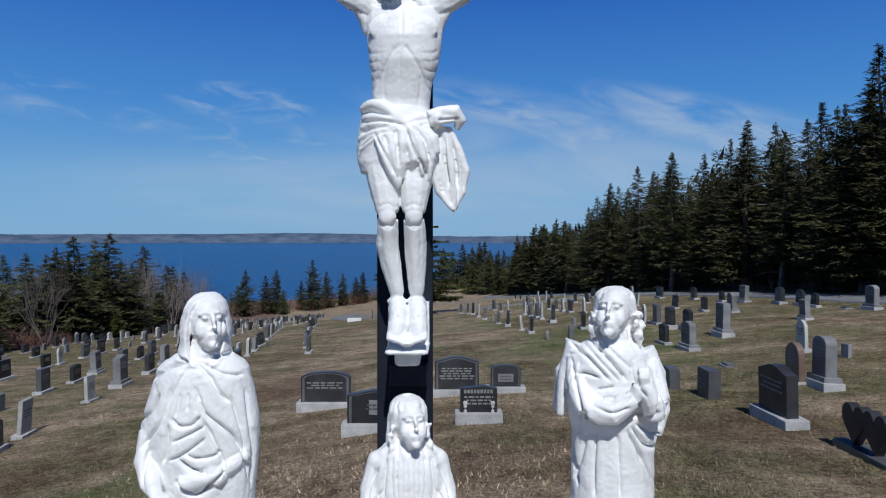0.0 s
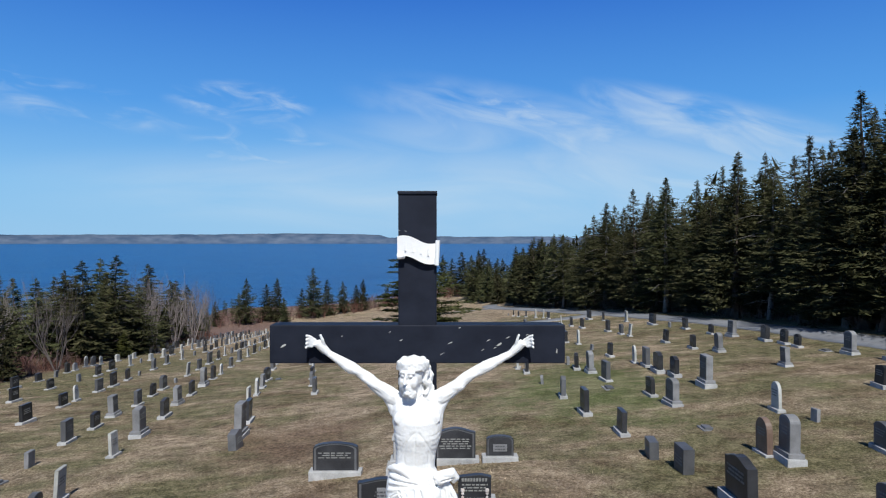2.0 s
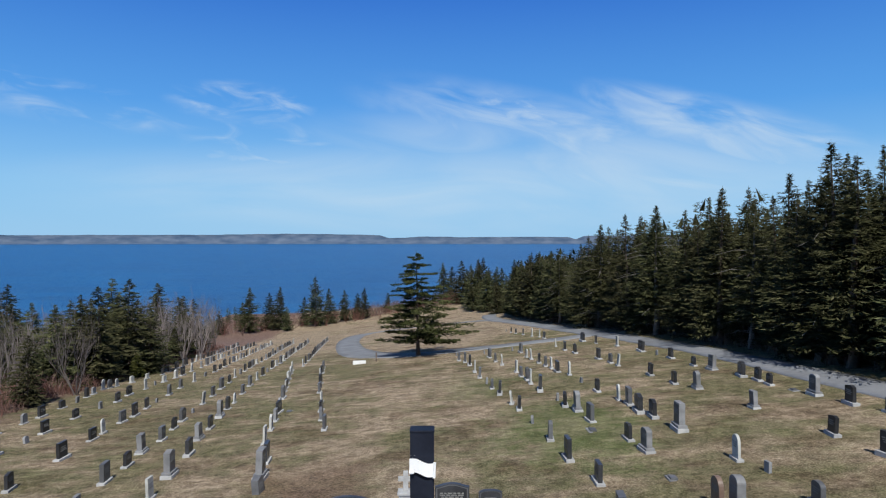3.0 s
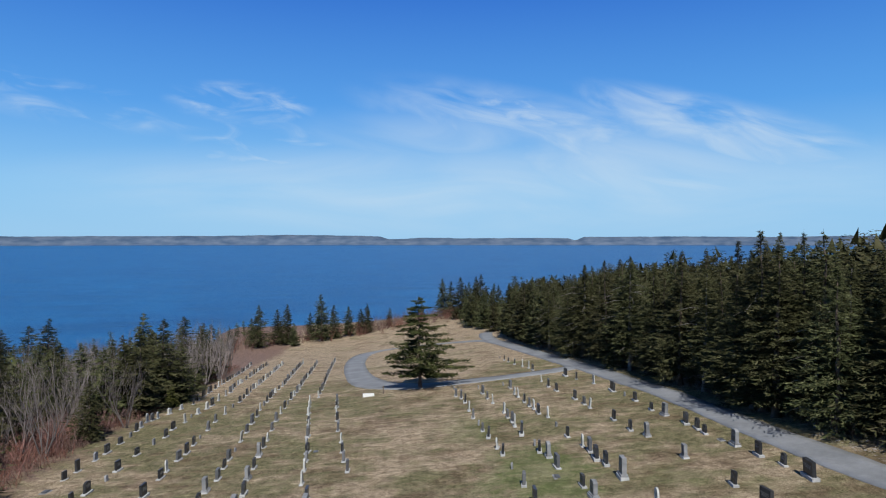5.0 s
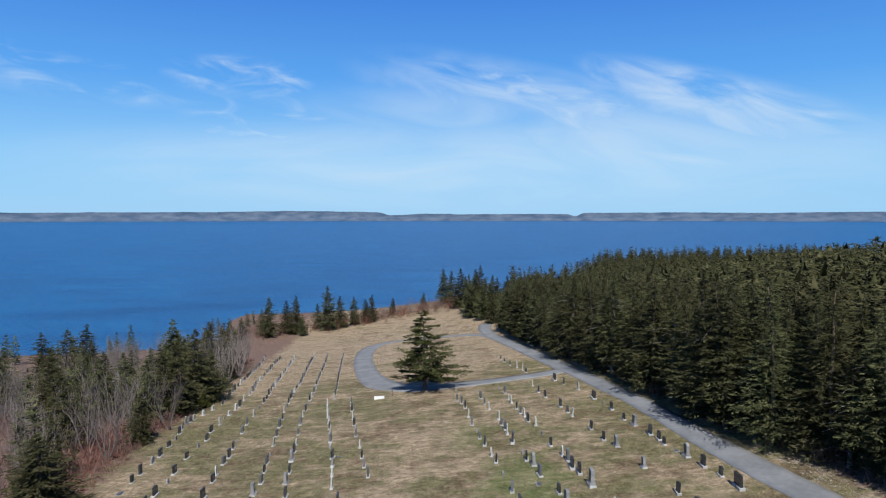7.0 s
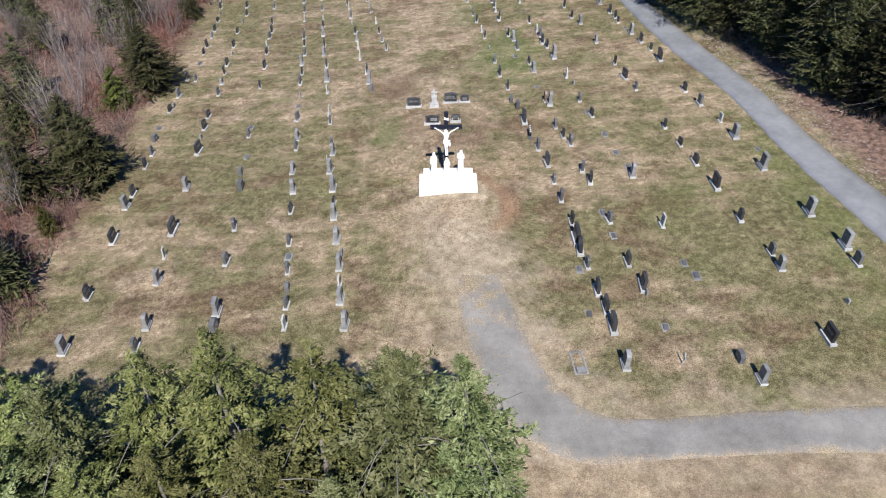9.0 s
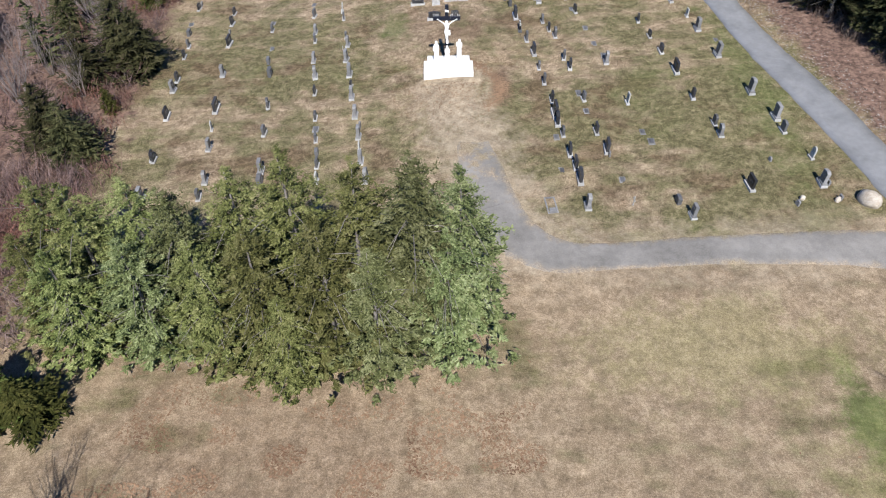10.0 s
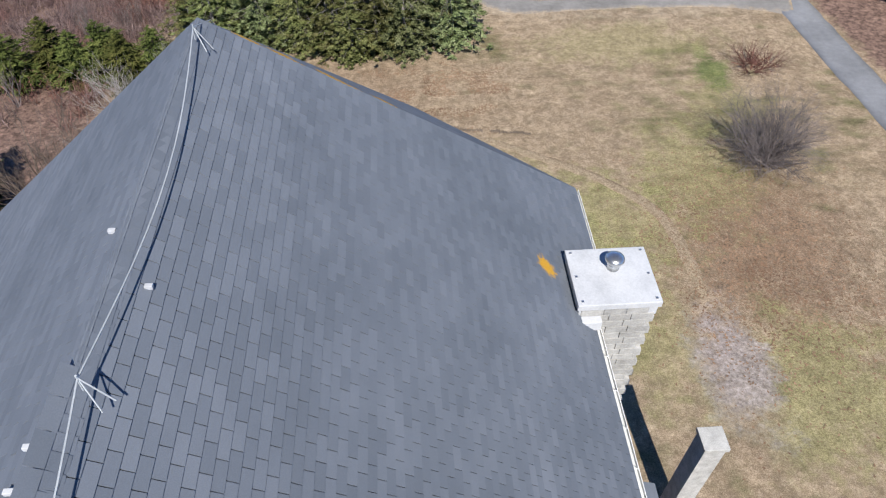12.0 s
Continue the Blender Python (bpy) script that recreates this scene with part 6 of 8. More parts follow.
def kneeling():
    T = 1.39
    prof = ((0.19, 0.0, 0.0, 0.065, 0.065), (0.22, 0.0, 0.0, 0.1, 0.085), (0.25, 0.0, 0.0, 0.145, 0.1), (0.3, 0.0, 0.0, 0.168, 0.115), (0.37, 0.0, 0.0, 0.175, 0.122), (0.5, 0.0, 0.0, 0.165, 0.125), (0.65, 0.0, 0.01, 0.16, 0.135), (0.85, 0.0, 0.04, 0.21, 0.21), (1.1, 0.0, 0.06, 0.26, 0.29), (1.39, 0.0, 0.06, 0.29, 0.33))
    body = [(T - d, cx, cy, rx, ry) for d, cx, cy, rx, ry in prof]
    L = [("l", body), ("b", (-0.3, -0.28, -0.03, 0.3, 0.4, 0.02))]
    L += head(0.01, -0.055, T - 0.115, 0.86, 12, -15)
    L += [("t", [(0.01, -0.02, T - 0.17), (0.0, -0.015, T - 0.27)], [0.048, 0.06])]
    hair = [(T, 0.0, 0.02, 0.03, 0.03, 1), (T - 0.012, 0.0, 0.01, 0.058, 0.075, 1), (T - 0.032, 0.0, 0.008, 0.076, 0.1, 6), (T - 0.06, 0.0, 0.006, 0.085, 0.11, 32), (T - 0.1, 0.0, 0.008, 0.09, 0.105, 46), (T - 0.15, 0.0, 0.012, 0.092, 0.1, 50), (T - 0.2, 0.0, 0.015, 0.095, 0.098, 50), (T - 0.24, 0.0, 0.018, 0.1, 0.095, 48), (T - 0.275, 0.0, 0.02, 0.09, 0.085, 46)]
    L += [("h", hair, 0.03, 4), ("e", (0.0, 0.02, T - 0.15), (0.08, 0.075, 0.11))]
    L += [strand(0.085, -0.055, T - 0.12, T - 0.26, 0.015, 0.016, 0.004, 0.6), strand(-0.075, -0.065, T - 0.12, T - 0.3, -0.01, 0.016, 0.004, 1.1)]
    for s in (-1, 1):
        L += [("e", (s * 0.13, 0.0, T - 0.295), (0.056, 0.06, 0.05)), ("t", [(s * 0.135, 0.0, T - 0.3), (s * 0.165, -0.02, T - 0.42), (s * 0.17, -0.08, T - 0.54), (s * 0.12, -0.14, T - 0.62)], [0.052, 0.054, 0.054, 0.05]), ("t", [(s * 0.12, -0.14, T - 0.62), (s * 0.06, -0.18, T - 0.65), (s * 0.01, -0.19, T - 0.65)], [0.045, 0.035, 0.03])]
    V = [(((-0.07 + 0.02 * k, T - 0.245 - 0.01 * abs(3.5 - k) * 0), (-0.078 + 0.0215 * k, T - 0.33), (-0.07 + 0.02 * k, T - 0.45), (-0.07 + 0.02 * k, T - 0.6)), 0.006, 0.007, 0) for k in range(8)]
    for s in (-1, 1):
        V += [(((s * 0.1, T - 0.26), (s * 0.115, T - 0.4), (s * 0.1, T - 0.56)), 0.016, 0.012, 0), (((s * 0.13, T - 0.3), (s * 0.17, T - 0.38), (s * 0.19, T - 0.46)), 0.008, 0.01, 0), (((s * 0.12, T - 0.4), (s * 0.16, T - 0.47), (s * 0.2, T - 0.52)), 0.009, 0.01, 0), (((s * 0.1, T - 0.5), (s * 0.15, T - 0.56), (s * 0.19, T - 0.58)), 0.009, 0.01, 0)]
    for k in range(7):
        x = -0.21 + 0.07 * k
        V += [(((x * 0.5, T - 0.72), (x * 0.8, T - 0.95), (x * 1.15, T - 1.36)), 0.022, 0.018, 0), (((x * 0.4, T - 0.3), (x * 0.6, T - 0.7), (x * 1.15, T - 1.3)), 0.014, 0.016, 1)]
    return sculpt("kneeling_statue", L, creases(V, (0.0, 0.01, T - 0.27, T - 0.005, 0.01, T - 0.12, 0.065, 0.085)), pose(-0.25, 1.74, 1.6, 0, 0, 6), "white painted kneeling statue with long hair, below the cross", 0.0056, 0.0034)


kneeling()
# ---------------------------------------------------------------- trees and scrub


def spruce_arrays(rng, h, r, whorls, per, tufts, size, clear=0.12, power=0.85, droop=0.25, ragged=0.3, clump=0.0, layers=0.0, wind=0.15, thin=0.17):
    """Foliage of one spruce: boughs that rise near the top and droop below, each set with small sprays. Returns corner points (n, 4, 3)."""
    n = whorls * per
    step = (np.arange(n) + rng.random(n)) / n
    tier = (np.floor(step * whorls) + 0.5 + 0.25 * rng.standard_normal(n)) / whorls
    t = np.clip(1 - (1 - (step * (1 - layers) + tier * layers)).clip(0, 1) ** 0.75, 0, 1)      # fewer boughs towards the tip
    t = np.clip(clear + (1 - clear) * t, 0, 0.99)
    az = np.arange(n) * 2.39996 + 0.6 * rng.standard_normal(n)
    prof = np.minimum((1 - t) ** power, 1.7 * (1 - t)) * np.minimum(1.0, 0.55 + (t - clear) * 2.4)
    lobes = 1 + 0.2 * np.sin(2 * az + 7 * t + rng.random() * 6.283) + wind * np.cos(az - 0.6)
    length = np.maximum(0.06 + 0.006 * h, r * prof * lobes * (1 - ragged + 1.6 * ragged * rng.random(n)))
    keep = rng.random(n) > 0.1
    t, az, length = t[keep], az[keep], length[keep]
    n = len(t)
    L = length[:, None]
    sag = (droop * (1.35 - 1.9 * t))[:, None]
    ca, sa = np.cos(az)[:, None], np.sin(az)[:, None]
    side = np.where(rng.random((n, tufts)) < 0.5, -1.0, 1.0)
    if clump:       # sprays gathered in dense pads with gaps between them
        pads = 3
        pad = rng.integers(0, pads, (n, tufts))
        swing = rng.standard_normal((n, pads)) * 0.16 * L
        lift = rng.standard_normal((n, pads)) * 0.1
        wide = clump * np.minimum(1.0, 0.45 + 0.4 * L)
        out = (0.42 + 0.27 * pad) * L + wide * 1.15 * rng.standard_normal((n, tufts))
        off = np.take_along_axis(swing, pad, 1) + wide * rng.standard_normal((n, tufts))
        cx, cy = out * ca - off * sa, out * sa + off * ca
        zz = (t * h)[:, None] - sag * out + np.take_along_axis(lift, pad, 1) + wide * 0.5 * rng.standard_normal((n, tufts))
    else:
        s = 0.12 + 0.9 * (np.arange(tufts) + rng.random((n, tufts))) / tufts
        spread = 0.28 * L * (1 - s * 0.75) * rng.random((n, tufts)) + 0.02
        rad = s * L
        zz = (t * h)[:, None] - sag * rad * (1.25 - 0.75 * s) + 0.05 * rng.standard_normal((n, tufts)) * h / 12
        cx = rad * ca - side * spread * sa
        cy = rad * sa + side * spread * ca
    c = np.stack([cx, cy, zz], -1).reshape(-1, 3)
    m = len(c)
    turn = (az[:, None] + side * (0.2 + 0.8 * rng.random((n, tufts)))).reshape(-1)
    k = size * (0.6 + 0.8 * rng.random(m)) * (0.4 + 0.85 * (1 - np.repeat(t, tufts)) ** 0.7)
    d = np.stack([np.cos(turn), np.sin(turn), 0.3 * rng.standard_normal(m) + 0.05], -1)
    w = np.stack([-np.sin(turn), np.cos(turn), 0.35 * rng.standard_normal(m)], -1)
    up = np.stack([np.zeros(m), np.zeros(m), 0.2 * k], -1)
    a = c - d * (k * 0.7)[:, None]
    b = c + d * (k * 0.95)[:, None] - up * 0.5
    p = c + w * (k * thin)[:, None] - up
    q = c - w * (k * thin)[:, None] - up
    # a leader at the top
    top = np.array([[[0.03, 0, h * 0.92], [0, 0.03, h * 0.92], [-0.03, 0, h * 1.02], [0, -0.03, h * 0.92]]])
    return np.concatenate([np.stack([a, p, b, q], 1), top])


def quads_mesh(name, corners, mat):
    """A mesh of folded four-cornered sprays (two triangles each)."""
    n = len(corners)
    me = bpy.data.meshes.new(name)
    me.vertices.add(4 * n)
    me.vertices.foreach_set("co", corners.reshape(-1).astype(np.float32))
    i = np.arange(n) * 4
    tri = np.stack([i, i + 1, i + 2, i, i + 2, i + 3], 1).reshape(-1)
    me.loops.add(6 * n)
    me.loops.foreach_set("vertex_index", tri.astype(np.int32))
    me.polygons.add(2 * n)
    me.polygons.foreach_set("loop_start", (np.arange(2 * n) * 3).astype(np.int32))
    me.update(calc_edges=True)
    me.validate()
    me.materials.append(mat)
    return me


def trunk_mesh(rng, h, r0, mat, stubs=10):
    bm = bmesh.new()
    pts = [(0.03 * h / 8 * rng.standard_normal(), 0.03 * h / 8 * rng.standard_normal(), z) for z in np.linspace(-0.2, h * 0.97, 8)]
    pts[0] = (0, 0, -0.25)
    tube(bm, pts, [r0 * 1.35] + [r0 * (1 - 0.93 * k / 7) for k in range(1, 8)], 7)
    for _ in range(stubs):      # dead lower limbs
        z, a, l = h * (0.05 + (0.3 if stubs < 20 else 0.7) * rng.random()), rng.random() * 6.283, (0.5 if stubs < 20 else 1.6) * (1 + 1.2 * rng.random())
        tube(bm, [(0, 0, z), (l * 0.5 * math.cos(a), l * 0.5 * math.sin(a), z + 0.05), (l * math.cos(a), l * math.sin(a), z - 0.15 * l)], [0.03, 0.02, 0.008], 4)
    return mesh_bm("trunk", bm, mat, True)


def spruce_kind(name, label, seed, h, r, whorls, per, tufts, size, mat, **kw):
    rng = np.random.default_rng(seed)
    tree = thing(name, Matrix.Identity(4), label, "spruce", kw.pop("group", ""))
    part("trunk", trunk_mesh(rng, h, 0.016 * h + 0.03, MAT["bark_grey" if "stubs" in kw else "bark_brown"], kw.pop("stubs", 10)), None, tree)
    part("crown", quads_mesh("crown", spruce_arrays(rng, h, r, whorls, per, tufts, size, **kw), mat), None, tree)
    return tree


def plant(proto, used, x, y, scale, turn, rng, squash=1.0, label="", sink=0.0):
    m = Matrix.Translation((x, y, land(x, y) - 0.03 - sink)) @ pose(0, 0, 0, rng.uniform(-2, 2), rng.uniform(-2, 2), turn) @ Matrix.Diagonal((scale * squash, scale * squash, scale, 1))
    if proto.name not in used:
        used[proto.name] = 1
        proto.matrix_world = m
        ob = proto
    else:
        ob = copy_thing(proto, m)
        ob.matrix_basis = m
    if label:
        ob["label"] = label
    return ob


def bare_arrays(bm, rng, p, d, length, radius, depth, sides=5, fork=3, spread=0.55, lift=0.12, thin=0.62, shrink=0.72):
    """A limb and, from it, ever finer ones."""
    n = 3 if depth > 0 else 2
    pts, rad = [p], [radius]
    q, dd = Vector(p), Vector(d)
    for i in range(n):
        dd = (dd + Vector((rng.uniform(-1, 1), rng.uniform(-1, 1), rng.uniform(-0.6, 1))) * 0.13 + Vector((0, 0, lift * 0.5))).normalized()
        q = q + dd * (length / n)
        pts.append(q.copy())
        rad.append(radius * (1 - (1 - thin) * (i + 1) / n))
    tube(bm, pts, rad, sides if depth > 1 else 3, cap=False)
    if depth <= 0:
        return
    for k in range(fork):
        j = n if k == 0 else rng.integers(1, n + 1)
        axis = Vector((rng.uniform(-1, 1), rng.uniform(-1, 1), rng.uniform(-1, 1))).normalized()
        nd = (dd + axis * spread * (0.55 if k == 0 else 1.25) + Vector((0, 0, lift))).normalized()
        bare_arrays(bm, rng, pts[j], nd, length * shrink * rng.uniform(0.75, 1.15), rad[j] * (0.9 if k == 0 else 0.7), depth - 1, max(3, sides - 1), fork, spread, lift, thin, shrink)


def bare_mesh(seed, mat, stems, height, depth, lean, radius, fork=3, spread=0.55, lift=0.12, trunk=0.0, bole=True):
    rng = np.random.default_rng(seed)
    bm = bmesh.new()
    if trunk and bole:
        tube(bm, [(0, 0, -0.3), (0, 0, 0.1), (0.03, 0, trunk)], [radius * 2.6, radius * 2.0, radius * 1.9], 9)
    for k in range(stems):
        a = 6.283 * (k + rng.uniform(-0.3, 0.3)) / stems
        l = lean * rng.uniform(0.5, 1.15)
        bare_arrays(bm, rng, Vector((0.08 * math.cos(a), 0.08 * math.sin(a), trunk - 0.15)), Vector((l * math.cos(a), l * math.sin(a), 1)).normalized(), height * rng.uniform(0.3, 0.42), radius * rng.uniform(0.75, 1.1), depth, 6, fork, spread, lift)
    return mesh_bm("branches", bm, mat)


used = {}
rng = np.random.default_rng(11)

# the clump of old spruces beside the drive
CLUMP = "crowded spruces beside the gravel drive"
clump_kinds = [spruce_kind("spruce", ("tall dense pale green lichened spruce beside the drive", "dense olive-green old spruce beside the drive")[i // 2], 21 + i, 12.0, 3.9, 24, 9, 84, 0.165, MAT[("spruce_pale", "spruce_mid")[i // 2]], group=CLUMP, power=0.72, clear=0.02, ragged=0.42, droop=0.25, clump=0.135, thin=0.28, stubs=34) for i in range(4)]
CLUMP_AT = [(-8.5, -23.8, 12.2), (-2.4, -25.0, 13.2), (0.2, -23.9, 11.4), (-5.4, -23.6, 11.4), (-11.6, -22.8, 10.8), (-14.2, -24.2, 10.6), (-17.0, -22.6, 9.8), (-19.8, -23.4, 10.4), (-22.4, -21.6, 9.4),
            (-10.2, -26.4, 9.6), (-6.6, -26.4, 10.2), (-13.0, -26.0, 8.8), (-16.4, -25.8, 8.6), (-20.2, -25.6, 8.0), (-4.2, -27.0, 8.6), (-0.6, -25.8, 8.8), (-8.6, -28.0, 6.4), (-2.6, -22.2, 9.6), (-22.6, -24.2, 7.6)]
for i, (x, y, h) in enumerate(CLUMP_AT):
    plant(clump_kinds[i % 2 + (0 if x > -4.5 or i % 7 == 5 else 2)], used, x, y, h / 12.0, 97 * i, rng, 1.0 + 0.04 * (12 - h))

# the lone spruce in the turning loop
lone = spruce_kind("lone_spruce", "solitary spruce with wide upturned boughs", 5, 11.2, 6.8, 15, 8, 120, 0.28, MAT["spruce_lone"], clear=0.12, power=0.8, droop=0.04, ragged=0.5, layers=0.5, thin=0.22)
lone["category"] = "spruce"
plant(lone, used, -2.4, 65.2, 1.0, 0, rng)

# edge of the eastern wood
EAST = "spruces at the edge of the eastern wood"
edge_kinds = [spruce_kind("spruce", "tall dark spruce at the edge of the wood", 41 + i, 13.0, 3.2, 34, 11, 20, 0.25, MAT["spruce"], group=EAST, clear=(0.05, 0.1, 0.07, 0.2)[i], power=(0.75, 0.85, 0.7, 0.8)[i], ragged=0.42, droop=0.36, **({"stubs": 34} if i == 3 else {})) for i in range(4)]
back_kinds = [spruce_kind("spruce", "tall dark spruce behind the wood's edge", 46 + i, 13.0, 3.1, 26, 7, 10, 0.52, MAT["spruce"], group=EAST, clear=0.08, power=0.8, ragged=0.45, thin=0.2) for i in range(2)]
FOOT = [(-45, 42), (-22, 39.5), (-8, 37.5), (2, 34.5), (8, 32.4), (16, 30), (26, 27), (34, 25), (40, 24.3), (60, 22.3), (78, 19.8), (100, 17), (125, 14.6), (140, 15.2), (160, 20), (190, 24)]


def foot(y):
    for (y0, x0), (y1, x1) in zip(FOOT, FOOT[1:]):
        if y0 <= y <= y1:
            return x0 + (x1 - x0) * (y - y0) / (y1 - y0)
    return FOOT[0][1] if y < FOOT[0][0] else FOOT[-1][1]


count, inner = 0, []
for row, (gap, step) in enumerate(((0.6, 2.0), (3.2, 2.3), (6.6, 3.3), (10.2, 3.8))):
    y = -42.0 + row
    while y < 172:
        x = foot(y) + gap + rng.uniform(-1.0, 1.0)
        h = (rng.uniform(9.5, 11.3) if y < 32 else rng.uniform(9.4, 12.6)) * (0.72 if row == 0 and rng.random() < 0.35 else 1.0) * (1.15 - 0.09 * sstep(y, 30, 55) - 0.1 * sstep(y, 60, 115)) * (0.62 if y < 0 else 1.0)
        if not (y < -24 and rng.random() < 0.5):
            if row < 2:
                plant(edge_kinds[count % 4] if 0 < y < 95 else back_kinds[count % 2], used, x, y, h / 13.0, rng.uniform(0, 360), rng, rng.uniform(0.95, 1.35))
                count += 1
            else:
                inner.append((x, y, h))
        y += step * rng.uniform(0.7, 1.3)


def deep_wood(name, spots, mat, label, seed, whorls=11, per=5, tufts=3, size=0.12):
    """Far trees, too many to count, as one mesh."""
    g = np.random.default_rng(seed)
    kinds = [spruce_arrays(g, 1.0, 0.27, whorls, per, tufts, size, clear=0.1, power=0.9, droop=0.3, ragged=0.45) for _ in range(6)]
    out = []
    for i, (x, y, h) in enumerate(spots):
        a = g.random() * 6.283
        k = kinds[i % 6]
        c, s = math.cos(a), math.sin(a)
        w = h * g.uniform(0.85, 1.2)
        q = np.stack([(k[..., 0] * c - k[..., 1] * s) * w + x, (k[..., 0] * s + k[..., 1] * c) * w + y, k[..., 2] * h + land(x, y)], -1)
        out.append(q)
    ob = new(name, quads_mesh(name, np.concatenate(out), mat))
    return tagged(ob, label, "wood", kind="stuff")


deep_wood("inner_wood", inner, MAT["spruce"], "dark spruces close behind the eastern wood's edge", 70, 24, 7, 9, 0.042)
spots = []
y = -50.0
while y < 372:
    x = foot(min(max(y, -45), 190)) + 13.5 * (1 - sstep(y, 150, 175)) + rng.uniform(0, 3)
    while x < 70 + 0.62 * (y + 60) and x < 235:
        if y < 235 + 150 * sstep(x, 25, 110) - 8:
            spots.append((x + rng.uniform(-1.5, 1.5), y + rng.uniform(-1.8, 1.8), rng.uniform(9.0, 13.0) * (0.6 if y < 0 else 1.0 - 0.2 * sstep(y, 60, 140))))
        x += rng.uniform(4.2, 5.8) * (1.0 if y < 150 else 1.25)
    y += 4.3 if y < 150 else 5.8
deep_wood("east_wood", spots, MAT["spruce"], "dense dark spruce wood rising to the east", 71)

# western wood: spruces among bare alders and maples
WEST = "spruces in the western wood"
west_kinds = [spruce_kind("spruce", "dark green spruce among bare alders", 61 + i, 8.0, 2.6, 26, 8, 17, 0.3, MAT["spruce"], group=WEST, clear=0.05, power=0.75, ragged=0.5) for i in range(3)]
lime = spruce_kind("young_spruce", "young yellow-green spruce at the wood's edge", 66, 5.0, 1.9, 20, 8, 14, 0.36, MAT["spruce_lime"], clear=0.02, power=0.7)


def west_edge(y):
    return -25.5 - 0.085 * max(y, 0) - (0.05 * max(0, y - 60))


WEST_AT = [(-28.6, 23.5, 6.8), (-30.5, 25.5, 6.0), (-27.2, 6.0, 5.2), (-29.5, 8.0, 5.8), (-31.5, 4.0, 5.0), (-28.4, -7.6, 4.4), (-30.5, -6.0, 5.2), (-33, 60, 9.5), (-35.5, 57, 8.0), (-37, 66, 8.5),
           (-38, 44, 7.5), (-42, 50, 8.0), (-45, 36, 7.0), (-48, 58, 8.0), (-40, 78, 8.5), (-44, 72, 7.5), (-52, 45, 7.5), (-34, 34, 6.0), (-37, 14, 6.5), (-40, 22, 7), (-44, 8, 6), (-50, 70, 8.2), (-56, 62, 8), (-46, 90, 8),
           (-60, 52, 8.5), (-33.5, 67, 10.5), (-36, 63, 9), (-40, 61, 8.2), (-34.5, 60, 8.2), (-38, 64.5, 8.5), (-31.8, 69, 7.5), (-42, 58, 7.8), (-46, 62, 8), (-31.5, 46, 5.5), (-36.5, 82, 10.6), (-41.5, 80, 11.5), (-38.2, 86, 9.5), (-36, 70, 9.0), (-34.8, 64, 7.2), (-55, 80, 11), (-60, 84, 10), (-66, 88, 9.5), (-50, 62, 9), (-44, 64, 8.2), (-70, 66, 9), (-64, 75, 8), (-58, 88, 8), (-50, 104, 8), (-43, 98, 7), (-38, 93, 9), (-40.5, 101, 9.5), (-42, 110, 9), (-37, 77, 8.5), (-47, 96, 9)]
for i, (x, y, h) in enumerate(WEST_AT):
    plant(west_kinds[i % 3], used, x, y, h / 8.0 * (1.2 if 1 < i < 7 else 1.0), 71 * i, rng, 1.6 if i < 7 else 1.15)
for x, y, h in ((-30.8, 19.6, 4.4), (-31.5, 64.8, 2.6), (-28.4, -0.5, 2.4)):
    plant(lime, used, x, y, h / 5.0, 40 * x, rng, 1.0)
# low dark spruces by the meadow
low = spruce_kind("low_spruce", "low bushy dark green spruce at the meadow's edge", 68, 4.6, 2.3, 18, 10, 24, 0.26, MAT["spruce_lime"], clear=0.0, power=0.6, droop=0.15, ragged=0.35, thin=0.22)
for x, y, h in ((-21.8, -30.4, 3.6), (-24.0, -29.8, 4.4), (-26.2, -31.0, 4.6), (-28.2, -29.4, 4.8), (-30.2, -30.6, 4.6), (-32.6, -29.6, 5.2), (-35, -31.5, 5.0)):
    plant(low, used, x, y, h / 4.6, 50 * x, rng, 1.05)
# spruces on the shore beyond the burial ground
SHORE = "spruces on the shore"
shore_kinds = [spruce_kind("spruce", "spruce on the shore meadow's far edge", 81 + i, 11.0, 3.4, 26, 8, 14, 0.45, MAT["spruce"], group=SHORE, clear=0.06, power=0.75, ragged=0.5) for i in range(2)]
for i, (x, y, h) in enumerate([(-50, 172, 12.0), (-46, 178, 10), (-43, 176, 11.5), (-53, 176, 8), (-34, 180, 13.5), (-31, 183, 10), (-27, 186, 9), (-24, 190, 7.5), (-22, 188, 9), (-38, 184, 8), (1.0, 212, 12.5), (3.4, 215, 11), (-6, 205, 6.0), (-16, 200, 6), (8, 200, 10), (11, 190, 11), (13, 178, 10.5), (-57, 170, 6.5), (-40, 172, 6.5), (6.4, 196, 13), (8.2, 182, 12), (8.6, 172, 11), (10.5, 186, 13), (12.4, 198, 13), (11.6, 164, 10.5), (14, 170, 9.5), (15.5, 158, 9), (13.2, 154, 8), (17, 180, 10), (19, 166, 9.5), (16, 192, 10), (20, 184, 10), (21, 174, 9.5), (18.5, 152, 8.5), (22, 158, 9), (24, 168, 9.5), (25, 182, 10)]):
    plant(shore_kinds[i % 2], used, x, y, h / 11.0, 63 * i, rng, 1.05)

spots = []
for _ in range(300):
    x, y = rng.uniform(-128, -34), rng.uniform(-40, 215)
    if x < west_edge(y) - 9 and -x < 110 + 0.25 * max(y, -60):
        if rng.random() < 0.75:
            spots.append((x, y, rng.uniform(4.0, 7.5)))
deep_wood("west_wood", spots, MAT["spruce"], "dark spruces mixed through the western scrub", 73)

